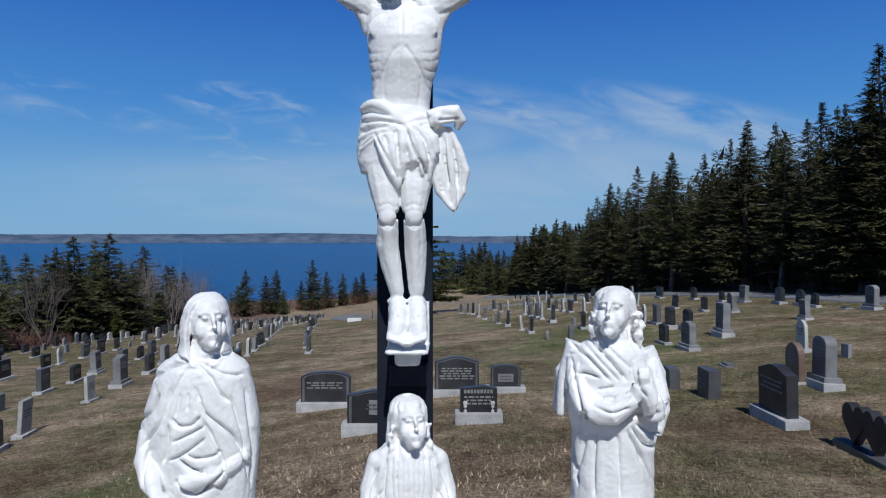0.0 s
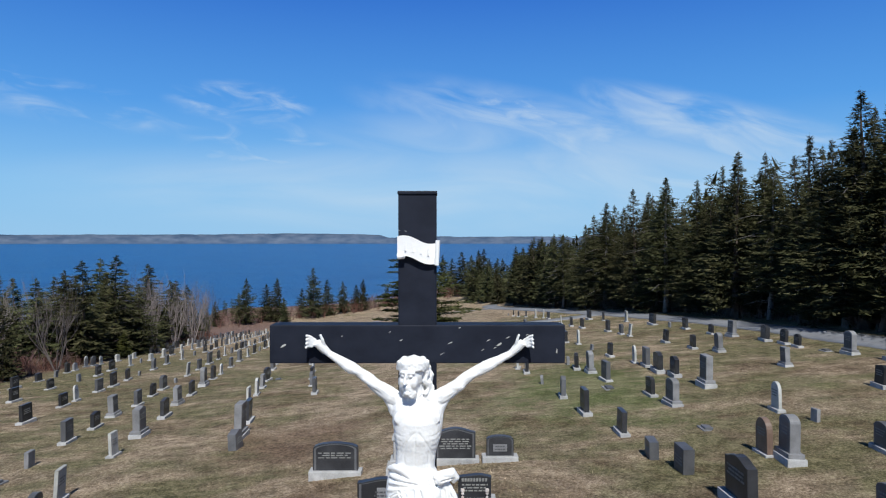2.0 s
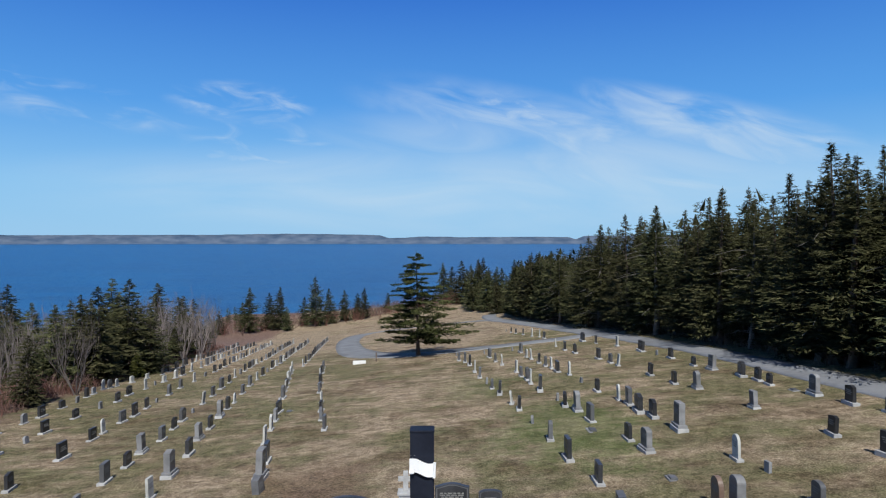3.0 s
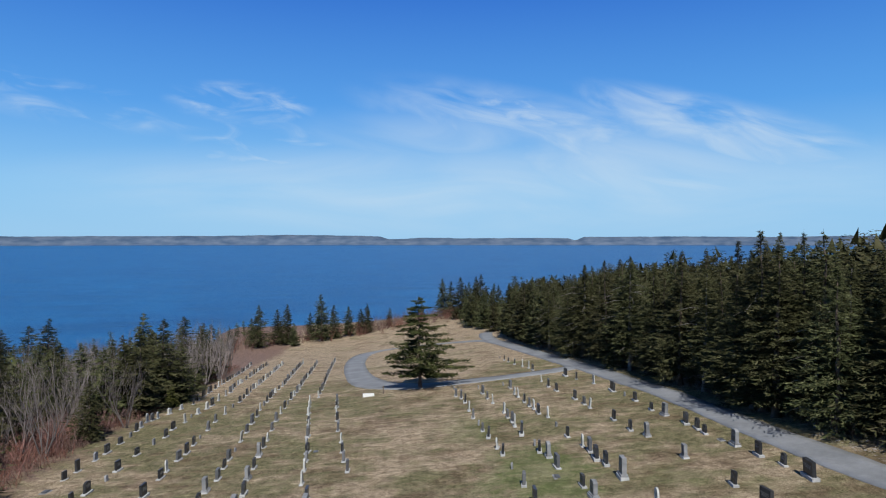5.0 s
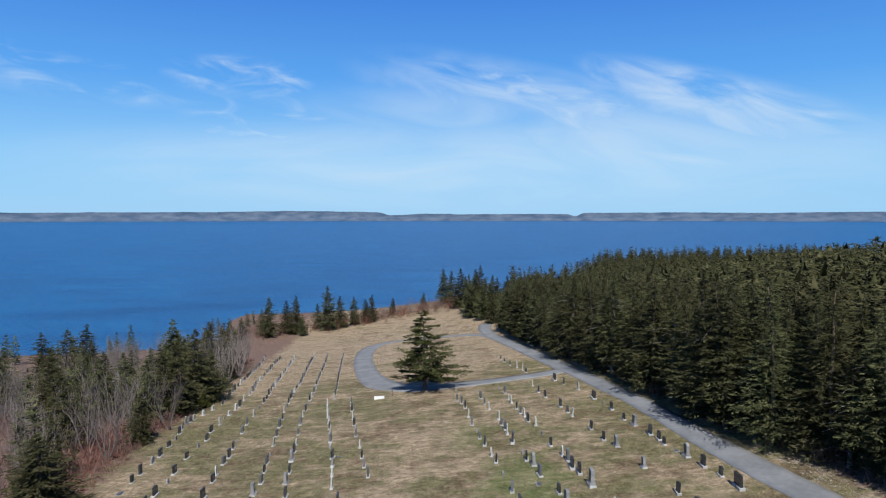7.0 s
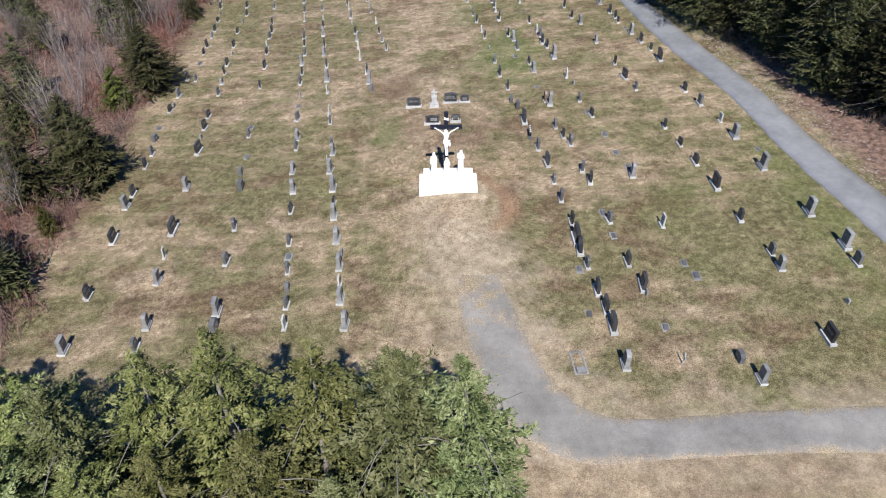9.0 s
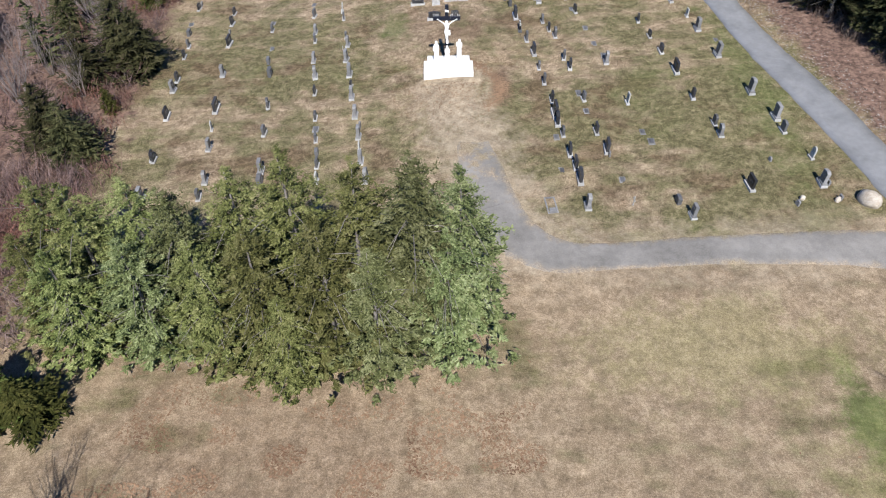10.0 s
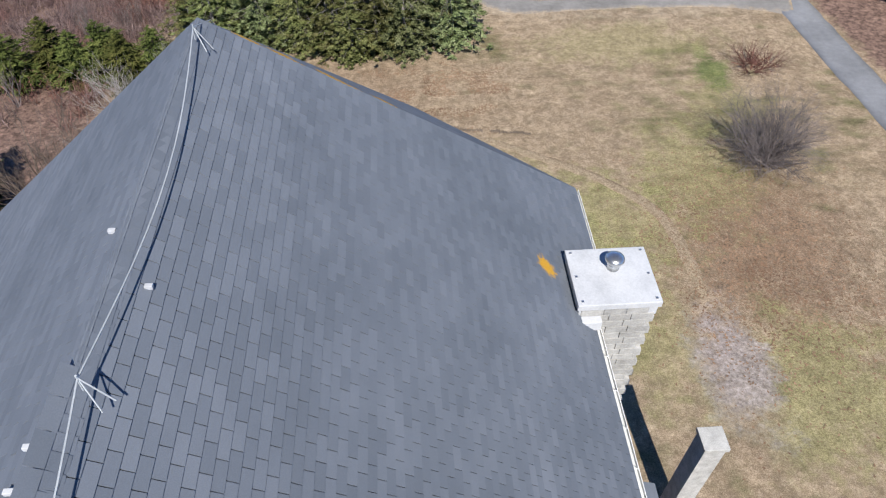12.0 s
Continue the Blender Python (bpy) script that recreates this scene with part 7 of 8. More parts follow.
# bare trees
BARE = "bare grey trees in the western scrub"
bare_kinds = []
for i in range(3):
    t = thing("bare_tree", Matrix.Identity(4), "bare grey alder without leaves", "tree", BARE)
    part("crown", bare_mesh(91 + i, MAT["twig_grey"], 5, 6.5, 3, 0.4, 0.06, 3, 0.55, 0.2), None, t)
    bare_kinds.append(t)
n = 0
for _ in range(600):
    x, y = rng.uniform(-66, -28), rng.uniform(-38, 115)
    if x < west_edge(y) - 2.5 and n < 185 and (y > 0 or rng.random() < 0.4):
        plant(bare_kinds[n % 3], used, x, y, rng.uniform(0.7, 1.25) * (0.75 if y < 0 else 1.0), rng.uniform(0, 360), rng)
        n += 1
for x, y, k in ((-36, 96, 1.6), (-37.5, 100, 1.5), (-38, 105, 1.5), (-39.5, 112, 1.4), (-40, 94, 1.5), (-41, 104, 1.5), (-44, 108, 1.4), (-46, 116, 1.4), (-50, 96, 1.4), (-54, 108, 1.4), (-31, 52, 1.2), (-33, 48, 1.2), (-36, 50, 1.3), (-35, 42, 1.2), (-39, 38, 1.2), (-33, 30, 1.1), (-32.2, 72, 1.5), (-32.8, 75, 1.4), (-34, 71, 1.4), (-33.5, 72, 1.3), (-34.5, 76, 1.35), (-35.5, 88, 1.5), (-36.5, 91, 1.4), (-39, 92, 1.4), (-46, 84, 1.4), (-50, 76, 1.4), (-37, 60, 1.3), (-43, 58, 1.3), (-14, 196, 0.9), (-10, 200, 0.9), (-19, 194, 0.8), (-36, 190, 1.0)):
    plant(bare_kinds[n % 3], used, x, y, k, 60 * x, rng)
    n += 1


def thicket(name, seed, count, where, height, mat, label, reach=0.5):
    """Leafless scrub: very many thin twigs as one mesh."""
    g = np.random.default_rng(seed)
    out = []
    while len(out) < count:
        x, y, k = where(g)
        z = land(x, y)
        cx, cy = x, y
        for _ in range(7):
            a, l = g.random() * 6.283, height * k * g.uniform(0.5, 1.1)
            dx, dy = math.cos(a) * reach * l * g.random(), math.sin(a) * reach * l * g.random()
            bx, by = cx + g.normal() * 0.25, cy + g.normal() * 0.25
            w = 0.012 + 0.010 * l
            tipz = z + l
            mx, my, mz = bx + dx * 0.5 + g.normal() * 0.08, by + dy * 0.5 + g.normal() * 0.08, z + l * 0.55
            wx, wy = -math.sin(a * 3) * w, math.cos(a * 3) * w
            out.append([(bx - wx, by - wy, z - 0.05), (bx + wx, by + wy, z - 0.05), (mx + wx * 0.7, my + wy * 0.7, mz), (mx - wx * 0.7, my - wy * 0.7, mz)])
            out.append([(mx - wx * 0.7, my - wy * 0.7, mz), (mx + wx * 0.7, my + wy * 0.7, mz), (bx + dx, by + dy, tipz), (bx + dx, by + dy, tipz)])
            for _ in range(3):
                s = g.uniform(0.4, 0.95)
                px, py, pz = bx + dx * s, by + dy * s, z + l * s
                b2, l2 = g.random() * 6.283, l * g.uniform(0.15, 0.35)
                ex, ey, ez = px + math.cos(b2) * l2 * 0.7, py + math.sin(b2) * l2 * 0.7, pz + l2 * 0.7
                v = w * 0.5
                out.append([(px - v, py, pz), (px + v, py, pz), (ex, ey, ez), (ex, ey, ez + 0.01)])
    ob = new(name, quads_mesh(name, np.array(out), mat))
    return tagged(ob, label, "scrub", kind="stuff")


def west_strip(g):
    y = g.uniform(-36, 120)
    d = abs(g.normal()) * 2.8
    return west_edge(y) - 1.2 - d + 0.8 * noise.noise((y * 0.3, 0, 5)), y, 0.55 + min(0.6, d * 0.14)


def west_deep(g):
    y = g.uniform(-38, 105)
    d = g.uniform(2, 28)
    return west_edge(y) - d, y, g.uniform(0.7, 1.2)


def meadow_west(g):
    return g.uniform(-46, -25), g.uniform(-28, -8), g.uniform(0.6, 1.1)


def shore_line(g):
    x = g.uniform(-60, 6)
    return x, 175 + 0.45 * (x + 60) + g.normal() * 5, g.uniform(0.7, 1.3)


def east_strip(g):
    y = g.uniform(-40, 120)
    return foot(y) - 0.6 + abs(g.normal()) * (1.6 if y > 0 else 3.0), y, g.uniform(0.5, 1.2)


thicket("red_scrub", 31, 42000, west_strip, 1.3, MAT["rust_twig"], "reddish leafless scrub along the wood's edge", 1.0)
thicket("alder_scrub", 32, 70000, west_deep, 2.0, MAT["scrub_twig"], "grey-brown leafless alder scrub", 1.2)
thicket("meadow_scrub", 33, 34000, meadow_west, 1.6, MAT["scrub_twig"], "dull red leafless scrub by the meadow", 1.2)
thicket("shore_scrub", 34, 12000, shore_line, 3.2, MAT["rust_twig"], "leafless scrub above the shore", 0.7)
thicket("roadside_scrub", 35, 22000, east_strip, 1.4, MAT["bark_brown"], "dead twigs under the eastern wood", 0.9)


def bole(height, radius, mat, tree):
    """The short thick trunk below the limbs, flared at the ground."""
    bm = bmesh.new()
    tube(bm, [(0, 0, -0.3), (0, 0, 0.1), (0.02, 0, height * 0.5), (0.03, 0, height)], [radius * 2.8, radius * 2.2, radius * 1.9, radius * 2.0], 12)
    part("trunk", mesh_bm("trunk", bm, mat, True), None, tree)


maple = thing("maple_tree", Matrix.Translation((-18.1, -43.7, land(-18.1, -43.7))), "bare pale grey many-limbed tree on the meadow", "tree")
part("crown", bare_mesh(7, MAT["bark_pale"], 12, 9.2, 5, 1.2, 0.115, 3, 0.6, 0.08, trunk=0.9, bole=False), None, maple)
bole(0.9, 0.19, MAT["bark_pale"], maple)
maple2 = thing("maple_tree", pose(-25.5, -47.8, land(-25.5, -47.8), 0, 0, 80), "bare brown tree with a thick tangle of twigs", "tree")
part("crown", bare_mesh(8, MAT["bark_brown"], 8, 8.0, 5, 1.0, 0.13, 3, 0.55, 0.1, trunk=0.7, bole=False), None, maple2)
bole(0.7, 0.13, MAT["bark_brown"], maple2)
shade = spruce_kind("spruce", "dark spruce behind the bare tree", 69, 8.0, 2.6, 24, 8, 14, 0.4, MAT["spruce"], clear=0.03, power=0.7)
for x, y, h in ((-29.5, -50.5, 8.0), (-31.0, -46.2, 7.0), (-28.2, -54.5, 6.5)):
    plant(shade, used, x, y, h / 8.0, 20 * x, rng)

bush = thing("round_bush", Matrix.Translation((20.6, -42.8, land(20.6, -42.8))), "round leafless grey bush with a dense dome of twigs", "bush")
for k, (lean, tall) in enumerate(((0.45, 6.2), (0.9, 6.0), (1.4, 5.6), (2.0, 4.8), (2.8, 4.0))):
    limb = part("stem", bare_mesh(12 + k, MAT["twig_grey"], 15, tall, 4, lean, 0.05, 3, 0.9, 0.03), None, bush)
    limb.matrix_basis = pose(0.3 * math.cos(1.26 * k), 0.3 * math.sin(1.26 * k), 0, 0, 0, 31 * k)
small = thing("twiggy_bush", Matrix.Translation((24.0, -31.0, land(24.0, -31.0))), "low leafless brown bush over grass", "bush")
for k in range(3):
    limb = part("stem", bare_mesh(23 + k, MAT["rust_twig"], 12, 3.4, 2, 2.0, 0.035, 4, 0.8, 0.0), None, small)
    limb.matrix_basis = pose(0.9 * math.cos(2.1 * k), 0.7 * math.sin(2.1 * k), 0, 0, 0, 50 * k)


def tufts():
    """Tussocks of dry grass round the calvary and the near graves, as one mesh."""
    g = np.random.default_rng(55)
    n = 80000
    y = 2.8 + 15 * g.random(n) ** 1.7
    x = g.uniform(-1, 1, n) * (3.5 + 0.68 * y)
    z = np.array([uneven(a, b) for a, b in zip(x, y)])
    a = g.random(n) * 6.283
    h = g.uniform(0.02, 0.065, n)
    w = g.uniform(0.004, 0.013, n)
    lx, ly = g.normal(0, 0.035, n), g.normal(0, 0.035, n)
    base = np.stack([x, y, z - 0.01], -1)
    side = np.stack([np.cos(a) * w, np.sin(a) * w, np.zeros(n)], -1)
    tip = base + np.stack([lx, ly, h], -1)
    ob = new("grass_tufts", quads_mesh("grass_tufts", np.stack([base - side, base + side, tip + side * 0.25, tip - side * 0.25], 1), MAT["tuft"]))
    tagged(ob, "short dry grass tussocks, straw and olive", "grass", kind="stuff")


tufts()
# ---------------------------------------------------------------- graves
MAT_OF = {"D": "dark_granite", "L": "dark_granite", "B": "mid_granite", "G": "mid_granite", "T": "grey_granite", "W": "marble", "S": "grey_granite", "R": "brown_granite", "H": "dark_granite"}


def head_outline(w, h, top):
    """Front view of a tablet: flat, arched, serpentine, peaked or sloped top."""
    a = w / 2
    if top == "arch":
        return [(-a, 0)] + [(a * math.cos(math.pi * (1 - i / 10)), h * 0.8 + h * 0.2 * math.sin(math.pi * i / 10)) for i in range(11)] + [(a, 0)]
    if top == "round":
        return [(-a, 0)] + [(a * math.cos(math.pi * (1 - i / 12)), h - a + a * math.sin(math.pi * i / 12)) for i in range(13)] + [(a, 0)]
    if top == "serp":
        pts = [(-a, 0), (-a, h * 0.86)]
        for i in range(1, 12):
            t = i / 12
            pts.append((-a + w * t, h * 0.86 + h * 0.14 * (0.5 - 0.5 * math.cos(2 * math.pi * t)) ** 0.8))
        return pts + [(a, h * 0.86), (a, 0)]
    if top == "slope":
        return [(-a, 0), (-a, h * 0.9), (a * 0.3, h), (a, h * 0.9), (a, 0)]
    return [(-a, 0), (-a, h), (a, h), (a, 0)]


def bars(w, lines, lift, sizes, seed):
    """Rows of short bars where a stone is lettered."""
    g = random.Random(seed)
    bm = bmesh.new()
    for k in range(lines):
        z = sizes[1] - k * sizes[0] * 2.1
        x = -w * g.uniform(0.28, 0.4)
        end = -x
        while x < end - 0.02:
            l = g.uniform(0.06, 0.16) * w
            box(bm, x, -0.0035, z, min(x + l, end), 0.004, z + sizes[0], 0, Matrix.Translation((0, lift, 0)))
            x += l + 0.035 * w
    return bm


def headstone(kind, w, h, t, top, base, label, seed):
    """A tablet on its base; local x along its face, y through it."""
    ob = thing("headstone", Matrix.Identity(4), label, "gravestone", "gravestones in the burial ground")
    z = 0.0
    if base:
        bw, bt, bh = base
        bm = bmesh.new()
        box(bm, -bw / 2, -bt / 2, -0.2, bw / 2, bt / 2, bh, 0.012)
        part("base", bm, MAT["rock_granite"], ob, "rough pale granite base")
        z = bh
        if kind == "T":
            bm = bmesh.new()
            box(bm, -bw * 0.44, -bt * 0.42, z, bw * 0.44, bt * 0.42, z + 0.1, 0.01)
            part("upper_base", bm, MAT["grey_granite"], ob)
            z += 0.1
    else:
        z = -0.15
        h += 0.15
    bm = bmesh.new()
    prism(bm, [(x, q + z) for x, q in head_outline(w, h, top)], -t / 2, t / 2, 0.008)
    part("tablet", bm, MAT[MAT_OF[kind]], ob)
    if kind in "T":
        for s in (-1, 1):
            bm = bmesh.new()
            prism(bm, [(x * 0.86, z + 0.05 + q * 0.86) for x, q in head_outline(w, h, top)], s * (t / 2 + 0.001), s * (t / 2 + 0.006))
            part("polished_face", bm, MAT["mid_granite"], ob, "darker polished face")
    if kind not in "S":
        for s in (-1, 1):
            bm = bars(w, 3, s * (t / 2 + (0.009 if kind == "T" else 0.002)), (0.035, z + h * 0.66), seed + s)
            tagged(part("inscription", bm, MAT["engraved"], ob, "rows of pale worn lettering"), kind="stuff")
    return ob


def low_marker(style, label):
    ob = thing("grave_marker", Matrix.Identity(4), label, "grave marker", "low markers in the burial ground")
    bm = bmesh.new()
    if style == 0:
        box(bm, -0.36, -0.22, -0.1, 0.36, 0.22, 0.04, 0.015)
        part("slab", bm, MAT["grey_granite"], ob)
        bm = bmesh.new()
        box(bm, -0.22, -0.14, 0.03, 0.22, 0.14, 0.12, 0.02)
        part("tablet", bm, MAT["mid_granite"], ob)
    else:
        for x0, y0, x1, y1 in ((-0.85, -0.4, 0.85, -0.3), (-0.85, 0.3, 0.85, 0.4), (-0.85, -0.3, -0.75, 0.3), (0.75, -0.3, 0.85, 0.3)):
            k = bmesh.new()
            box(k, x0, y0, -0.1, x1, y1, 0.09, 0.015)
            part("kerb", k, MAT["grey_granite"], ob)
        box(bm, 0.4, -0.25, -0.05, 0.72, 0.25, 0.2, 0.02)
        part("tablet", bm, MAT["grey_granite"], ob)
    return ob


def grave_cross(label):
    ob = thing("grave_cross", Matrix.Identity(4), label, "cross", "crosses in the burial ground")
    bm = bmesh.new()
    box(bm, -0.04, -0.03, -0.2, 0.04, 0.03, 0.85, 0.008)
    part("upright", bm, MAT["marble"], ob)
    bm = bmesh.new()
    box(bm, -0.25, -0.028, 0.52, 0.25, 0.028, 0.6, 0.008)
    part("arm", bm, MAT["marble"], ob)
    return ob


def heart_stone(label):
    """Two polished hearts side by side on one base."""
    ob = thing("headstone", Matrix.Identity(4), label, "gravestone", "gravestones in the burial ground")
    bm = bmesh.new()
    box(bm, -0.75, -0.18, -0.2, 0.75, 0.18, 0.14, 0.012)
    part("base", bm, MAT["mid_granite"], ob)
    for s in (-1, 1):
        bm = bmesh.new()
        pts = []
        for i in range(28):
            a = 2 * math.pi * i / 28
            pts.append((s * 0.29 + 0.33 * math.sin(a) ** 3, 0.55 + 0.026 * (13 * math.cos(a) - 5 * math.cos(2 * a) - 2 * math.cos(3 * a) - math.cos(4 * a))))
        prism(bm, pts, -0.09, 0.09, 0.008)
        part("heart", bm, MAT["dark_granite"], ob)
    return ob


STONES = {
    "D": [headstone("D", 0.62, 0.66, 0.16, top, (0.9, 0.32, 0.14), lab, 3 + i) for i, (top, lab) in enumerate((("serp", "dark polished granite headstone with a curved top"), ("flat", "dark polished granite headstone on a pale base"), ("slope", "dark granite headstone with a sloped top")))],
    "L": [headstone("L", 0.92, 0.74, 0.2, top, (1.2, 0.4, 0.18), lab, 23 + i) for i, (top, lab) in enumerate((("serp", "wide dark granite headstone with a curved top"), ("flat", "wide black granite headstone on a pale base")))],
    "B": [headstone("B", 0.66, 0.6, 0.28, top, None, lab, 33 + i) for i, (top, lab) in enumerate((("slope", "stout dark headstone set straight in the turf"), ("flat", "square dark headstone set straight in the turf")))],
    "G": [headstone("G", 0.58, 0.68, 0.18, top, (0.82, 0.32, 0.13), lab, 43 + i) for i, (top, lab) in enumerate((("arch", "grey granite headstone with an arched top"), ("serp", "grey granite headstone with a curved top"), ("flat", "plain flat-topped grey granite headstone")))],
    "T": [headstone("T", 0.58, 0.78, 0.24, top, (0.86, 0.44, 0.16), lab, 53 + i) for i, (top, lab) in enumerate((("flat", "tall pale granite headstone on a stepped base"), ("slope", "tall pale granite headstone with a sloped top"), ("arch", "tall pale granite headstone with an arched top")))],
    "W": [headstone("W", 0.46, 0.74, 0.1, top, (0.62, 0.26, 0.1), lab, 63 + i) for i, (top, lab) in enumerate((("round", "slender white marble headstone with a round top"), ("flat", "slender flat-topped white marble headstone")))],
    "S": [headstone("S", 0.36, 0.42, 0.13, top, None, lab, 73 + i) for i, (top, lab) in enumerate((("arch", "small grey headstone with arched top"), ("flat", "small plain square grey headstone")))],
    "R": [headstone("R", 0.66, 0.9, 0.16, "round", (0.8, 0.3, 0.1), "brown granite headstone with a rounded top", 83)],
    "F": [low_marker(0, "low flat stone marker in the turf"), low_marker(1, "low stone kerb round a grave")],
    "C": [grave_cross("small white cross on a grave")],
    "H": [heart_stone("black granite headstone of two joined hearts")],
}
# rows of graves: east of the middle, north of the start, and the kind of stone
ROW_A = [(-38.8, 124.6, 'G'), (-36.4, 112.2, 'W'), (-32.5, 84.7, 'W'), (-30.9, 73.9, 'D'), (-30.1, 69.5, 'D'), (-29.5, 66.3, 'D'), (-29.8, 56.8, 'W'), (-29.9, 55.6, 'G'), (-30.1, 54.8, 'W'), (-28.3, 47.1, 'S'), (-27.2, 40.5, 'D'), (-26.1, 29.9, 'F'), (-25.2, 25.3, 'G'), (-26.1, 25.6, 'G'), (-25.8, 21.6, 'G'), (-25.6, 19.3, 'S'), (-25.6, 18.3, 'D'), (-25.6, 14.9, 'F'), (-25.2, 12.7, 'B'), (-24.6, 10.2, 'G'), (-24.5, 8.2, 'D'), (-24, 4, 'D'), (-23.9, 2.3, 'T'), (-23.3, -1.8, 'L'), (-22.8, -7.6, 'D'), (-22.1, -12.5, 'T'), (-22.6, -7.8, 'D')]
ROW_B = [(-34.7, 122, 'S'), (-33.7, 113.4, 'G'), (-31.4, 97.3, 'G'), (-30.6, 90.5, 'S'), (-29.5, 82.7, 'D'), (-28.1, 76.1, 'G'), (-27.3, 68.7, 'W'), (-26.5, 64, 'D'), (-26.1, 56.3, 'S'), (-25.6, 53.2, 'W'), (-25.4, 49.6, 'D'), (-24.6, 45.9, 'D'), (-24.5, 43.1, 'S'), (-24.2, 39.2, 'D'), (-23.5, 34.5, 'D'), (-23.1, 32, 'S'), (-22.9, 29, 'D'), (-21.9, 21.5, 'G'), (-21.6, 16.7, 'D'), (-21.3, 14.4, 'D'), (-21.2, 12.6, 'S'), (-20.7, 10.2, 'L'), (-20.1, 4.6, 'T'), (-19.4, -1, 'L'), (-19.1, -4, 'W'), (-18.7, -6.6, 'T'), (-18, -10.7, 'T'), (-18, -12.5, 'G')]
ROW_C = [(-31.7, 122.3, 'S'), (-29.9, 109.5, 'G'), (-28.4, 98.6, 'G'), (-27.1, 89.2, 'D'), (-25.8, 79, 'G'), (-24.7, 72, 'D'), (-23.8, 65.8, 'D'), (-23.4, 61.7, 'S'), (-22.8, 57, 'W'), (-22.3, 52.4, 'G'), (-21.6, 48.2, 'G'), (-21, 44.4, 'S'), (-20.6, 41.8, 'D'), (-20, 38.6, 'D'), (-19.9, 36.6, 'G'), (-19.5, 33.4, 'W'), (-19.2, 31.6, 'D'), (-18.6, 27.5, 'D'), (-18.1, 22.6, 'D'), (-17.2, 14.1, 'F'), (-17, 12.5, 'G'), (-16.4, 8.9, 'F'), (-16.3, 6.3, 'B'), (-15.8, 4.1, 'B'), (-15.1, -1, 'G'), (-14.7, -4.9, 'G'), (-14.1, -9.7, 'T'), (-13.9, -11.1, 'B')]
ROW_D = [(-27.2, 120, 'W'), (-25.7, 107.5, 'G'), (-24.2, 96.8, 'D'), (-23, 87.5, 'G'), (-22.2, 82, 'D'), (-21.1, 70.4, 'G'), (-20.2, 64.3, 'D'), (-19.9, 61.7, 'S'), (-19.4, 58.2, 'W'), (-18.6, 54, 'D'), (-18, 49.9, 'G'), (-17.3, 45.7, 'G'), (-16.7, 41.8, 'W'), (-16.1, 38.3, 'S'), (-15.8, 35.7, 'G'), (-15.4, 33.3, 'D'), (-14.9, 30.4, 'G'), (-14.8, 27.7, 'T'), (-14.4, 25.3, 'D'), (-14.2, 22.8, 'G'), (-13.7, 19.6, 'S'), (-13.6, 17.7, 'F'), (-13.2, 15, 'G'), (-12.7, 11.5, 'T'), (-12.5, 9.8, 'G'), (-12.2, 6.1, 'T'), (-11.7, 3.3, 'T'), (-11.4, 0.7, 'D'), (-10.9, -3.1, 'G'), (-10.7, -4.6, 'F'), (-10.5, -6.1, 'G'), (-10.2, -7.9, 'B'), (-10, -9.4, 'G'), (-9.8, -11.2, 'W')]
ROW_E = [(-24.1, 118.2, 'S'), (-22.4, 105.9, 'D'), (-21.5, 98, 'G'), (-20.4, 88.6, 'D'), (-19.1, 78.3, 'D'), (-18.2, 71.4, 'G'), (-17.6, 65.2, 'D'), (-17.1, 61.2, 'S'), (-16.4, 54.8, 'W'), (-15.8, 50.4, 'G'), (-15.1, 45.9, 'G'), (-14.4, 41.5, 'W'), (-13.7, 36.2, 'T'), (-13.1, 32.7, 'D'), (-12.8, 30, 'T'), (-12.1, 26.7, 'D'), (-11.6, 23.1, 'T'), (-11.2, 20.2, 'W'), (-10.5, 15.6, 'W'), (-10.2, 14, 'G'), (-9.3, 8.5, 'T'), (-9.6, 10.1, 'G'), (-9.6, 7.2, 'C'), (-9.2, 5.8, 'T'), (-8.7, 3.3, 'T'), (-8.4, 1.3, 'D'), (-8.2, -0.4, 'T'), (-7.7, -3.1, 'T'), (-7.2, -4.7, 'S'), (-7.2, -6, 'T'), (-7, -7.8, 'W'), (-6.8, -9.1, 'T'), (-6.3, -11.3, 'T')]
ROW_FL = [(-20.8, 119.5, 'W'), (-19.4, 107, 'G'), (-18.1, 96.2, 'S'), (-17, 87, 'G'), (-16, 78.9, 'D'), (-15.1, 71.8, 'G'), (-14.3, 64.8, 'W'), (-14.5, 60.6, 'W'), (-13.6, 55.2, 'S'), (-11.7, 45.2, 'W'), (-11.1, 41.8, 'G'), (-10.7, 39.3, 'S'), (-10, 36, 'D'), (-9.4, 36.1, 'F'), (-8.8, 27.9, 'W'), (-7.8, 24.3, 'D'), (-7.4, 21.8, 'T'), (-7, 20, 'B')]
ROW_GL = [(-11.6, 61.3, 'G'), (-10.8, 55.8, 'D'), (-10.1, 51.2, 'W'), (-9.2, 45.9, 'S'), (-8.8, 43.2, 'G'), (-7.9, 38.9, 'W'), (-7.3, 35.4, 'D'), (-6.8, 32.7, 'G'), (-6.2, 30.1, 'G')]
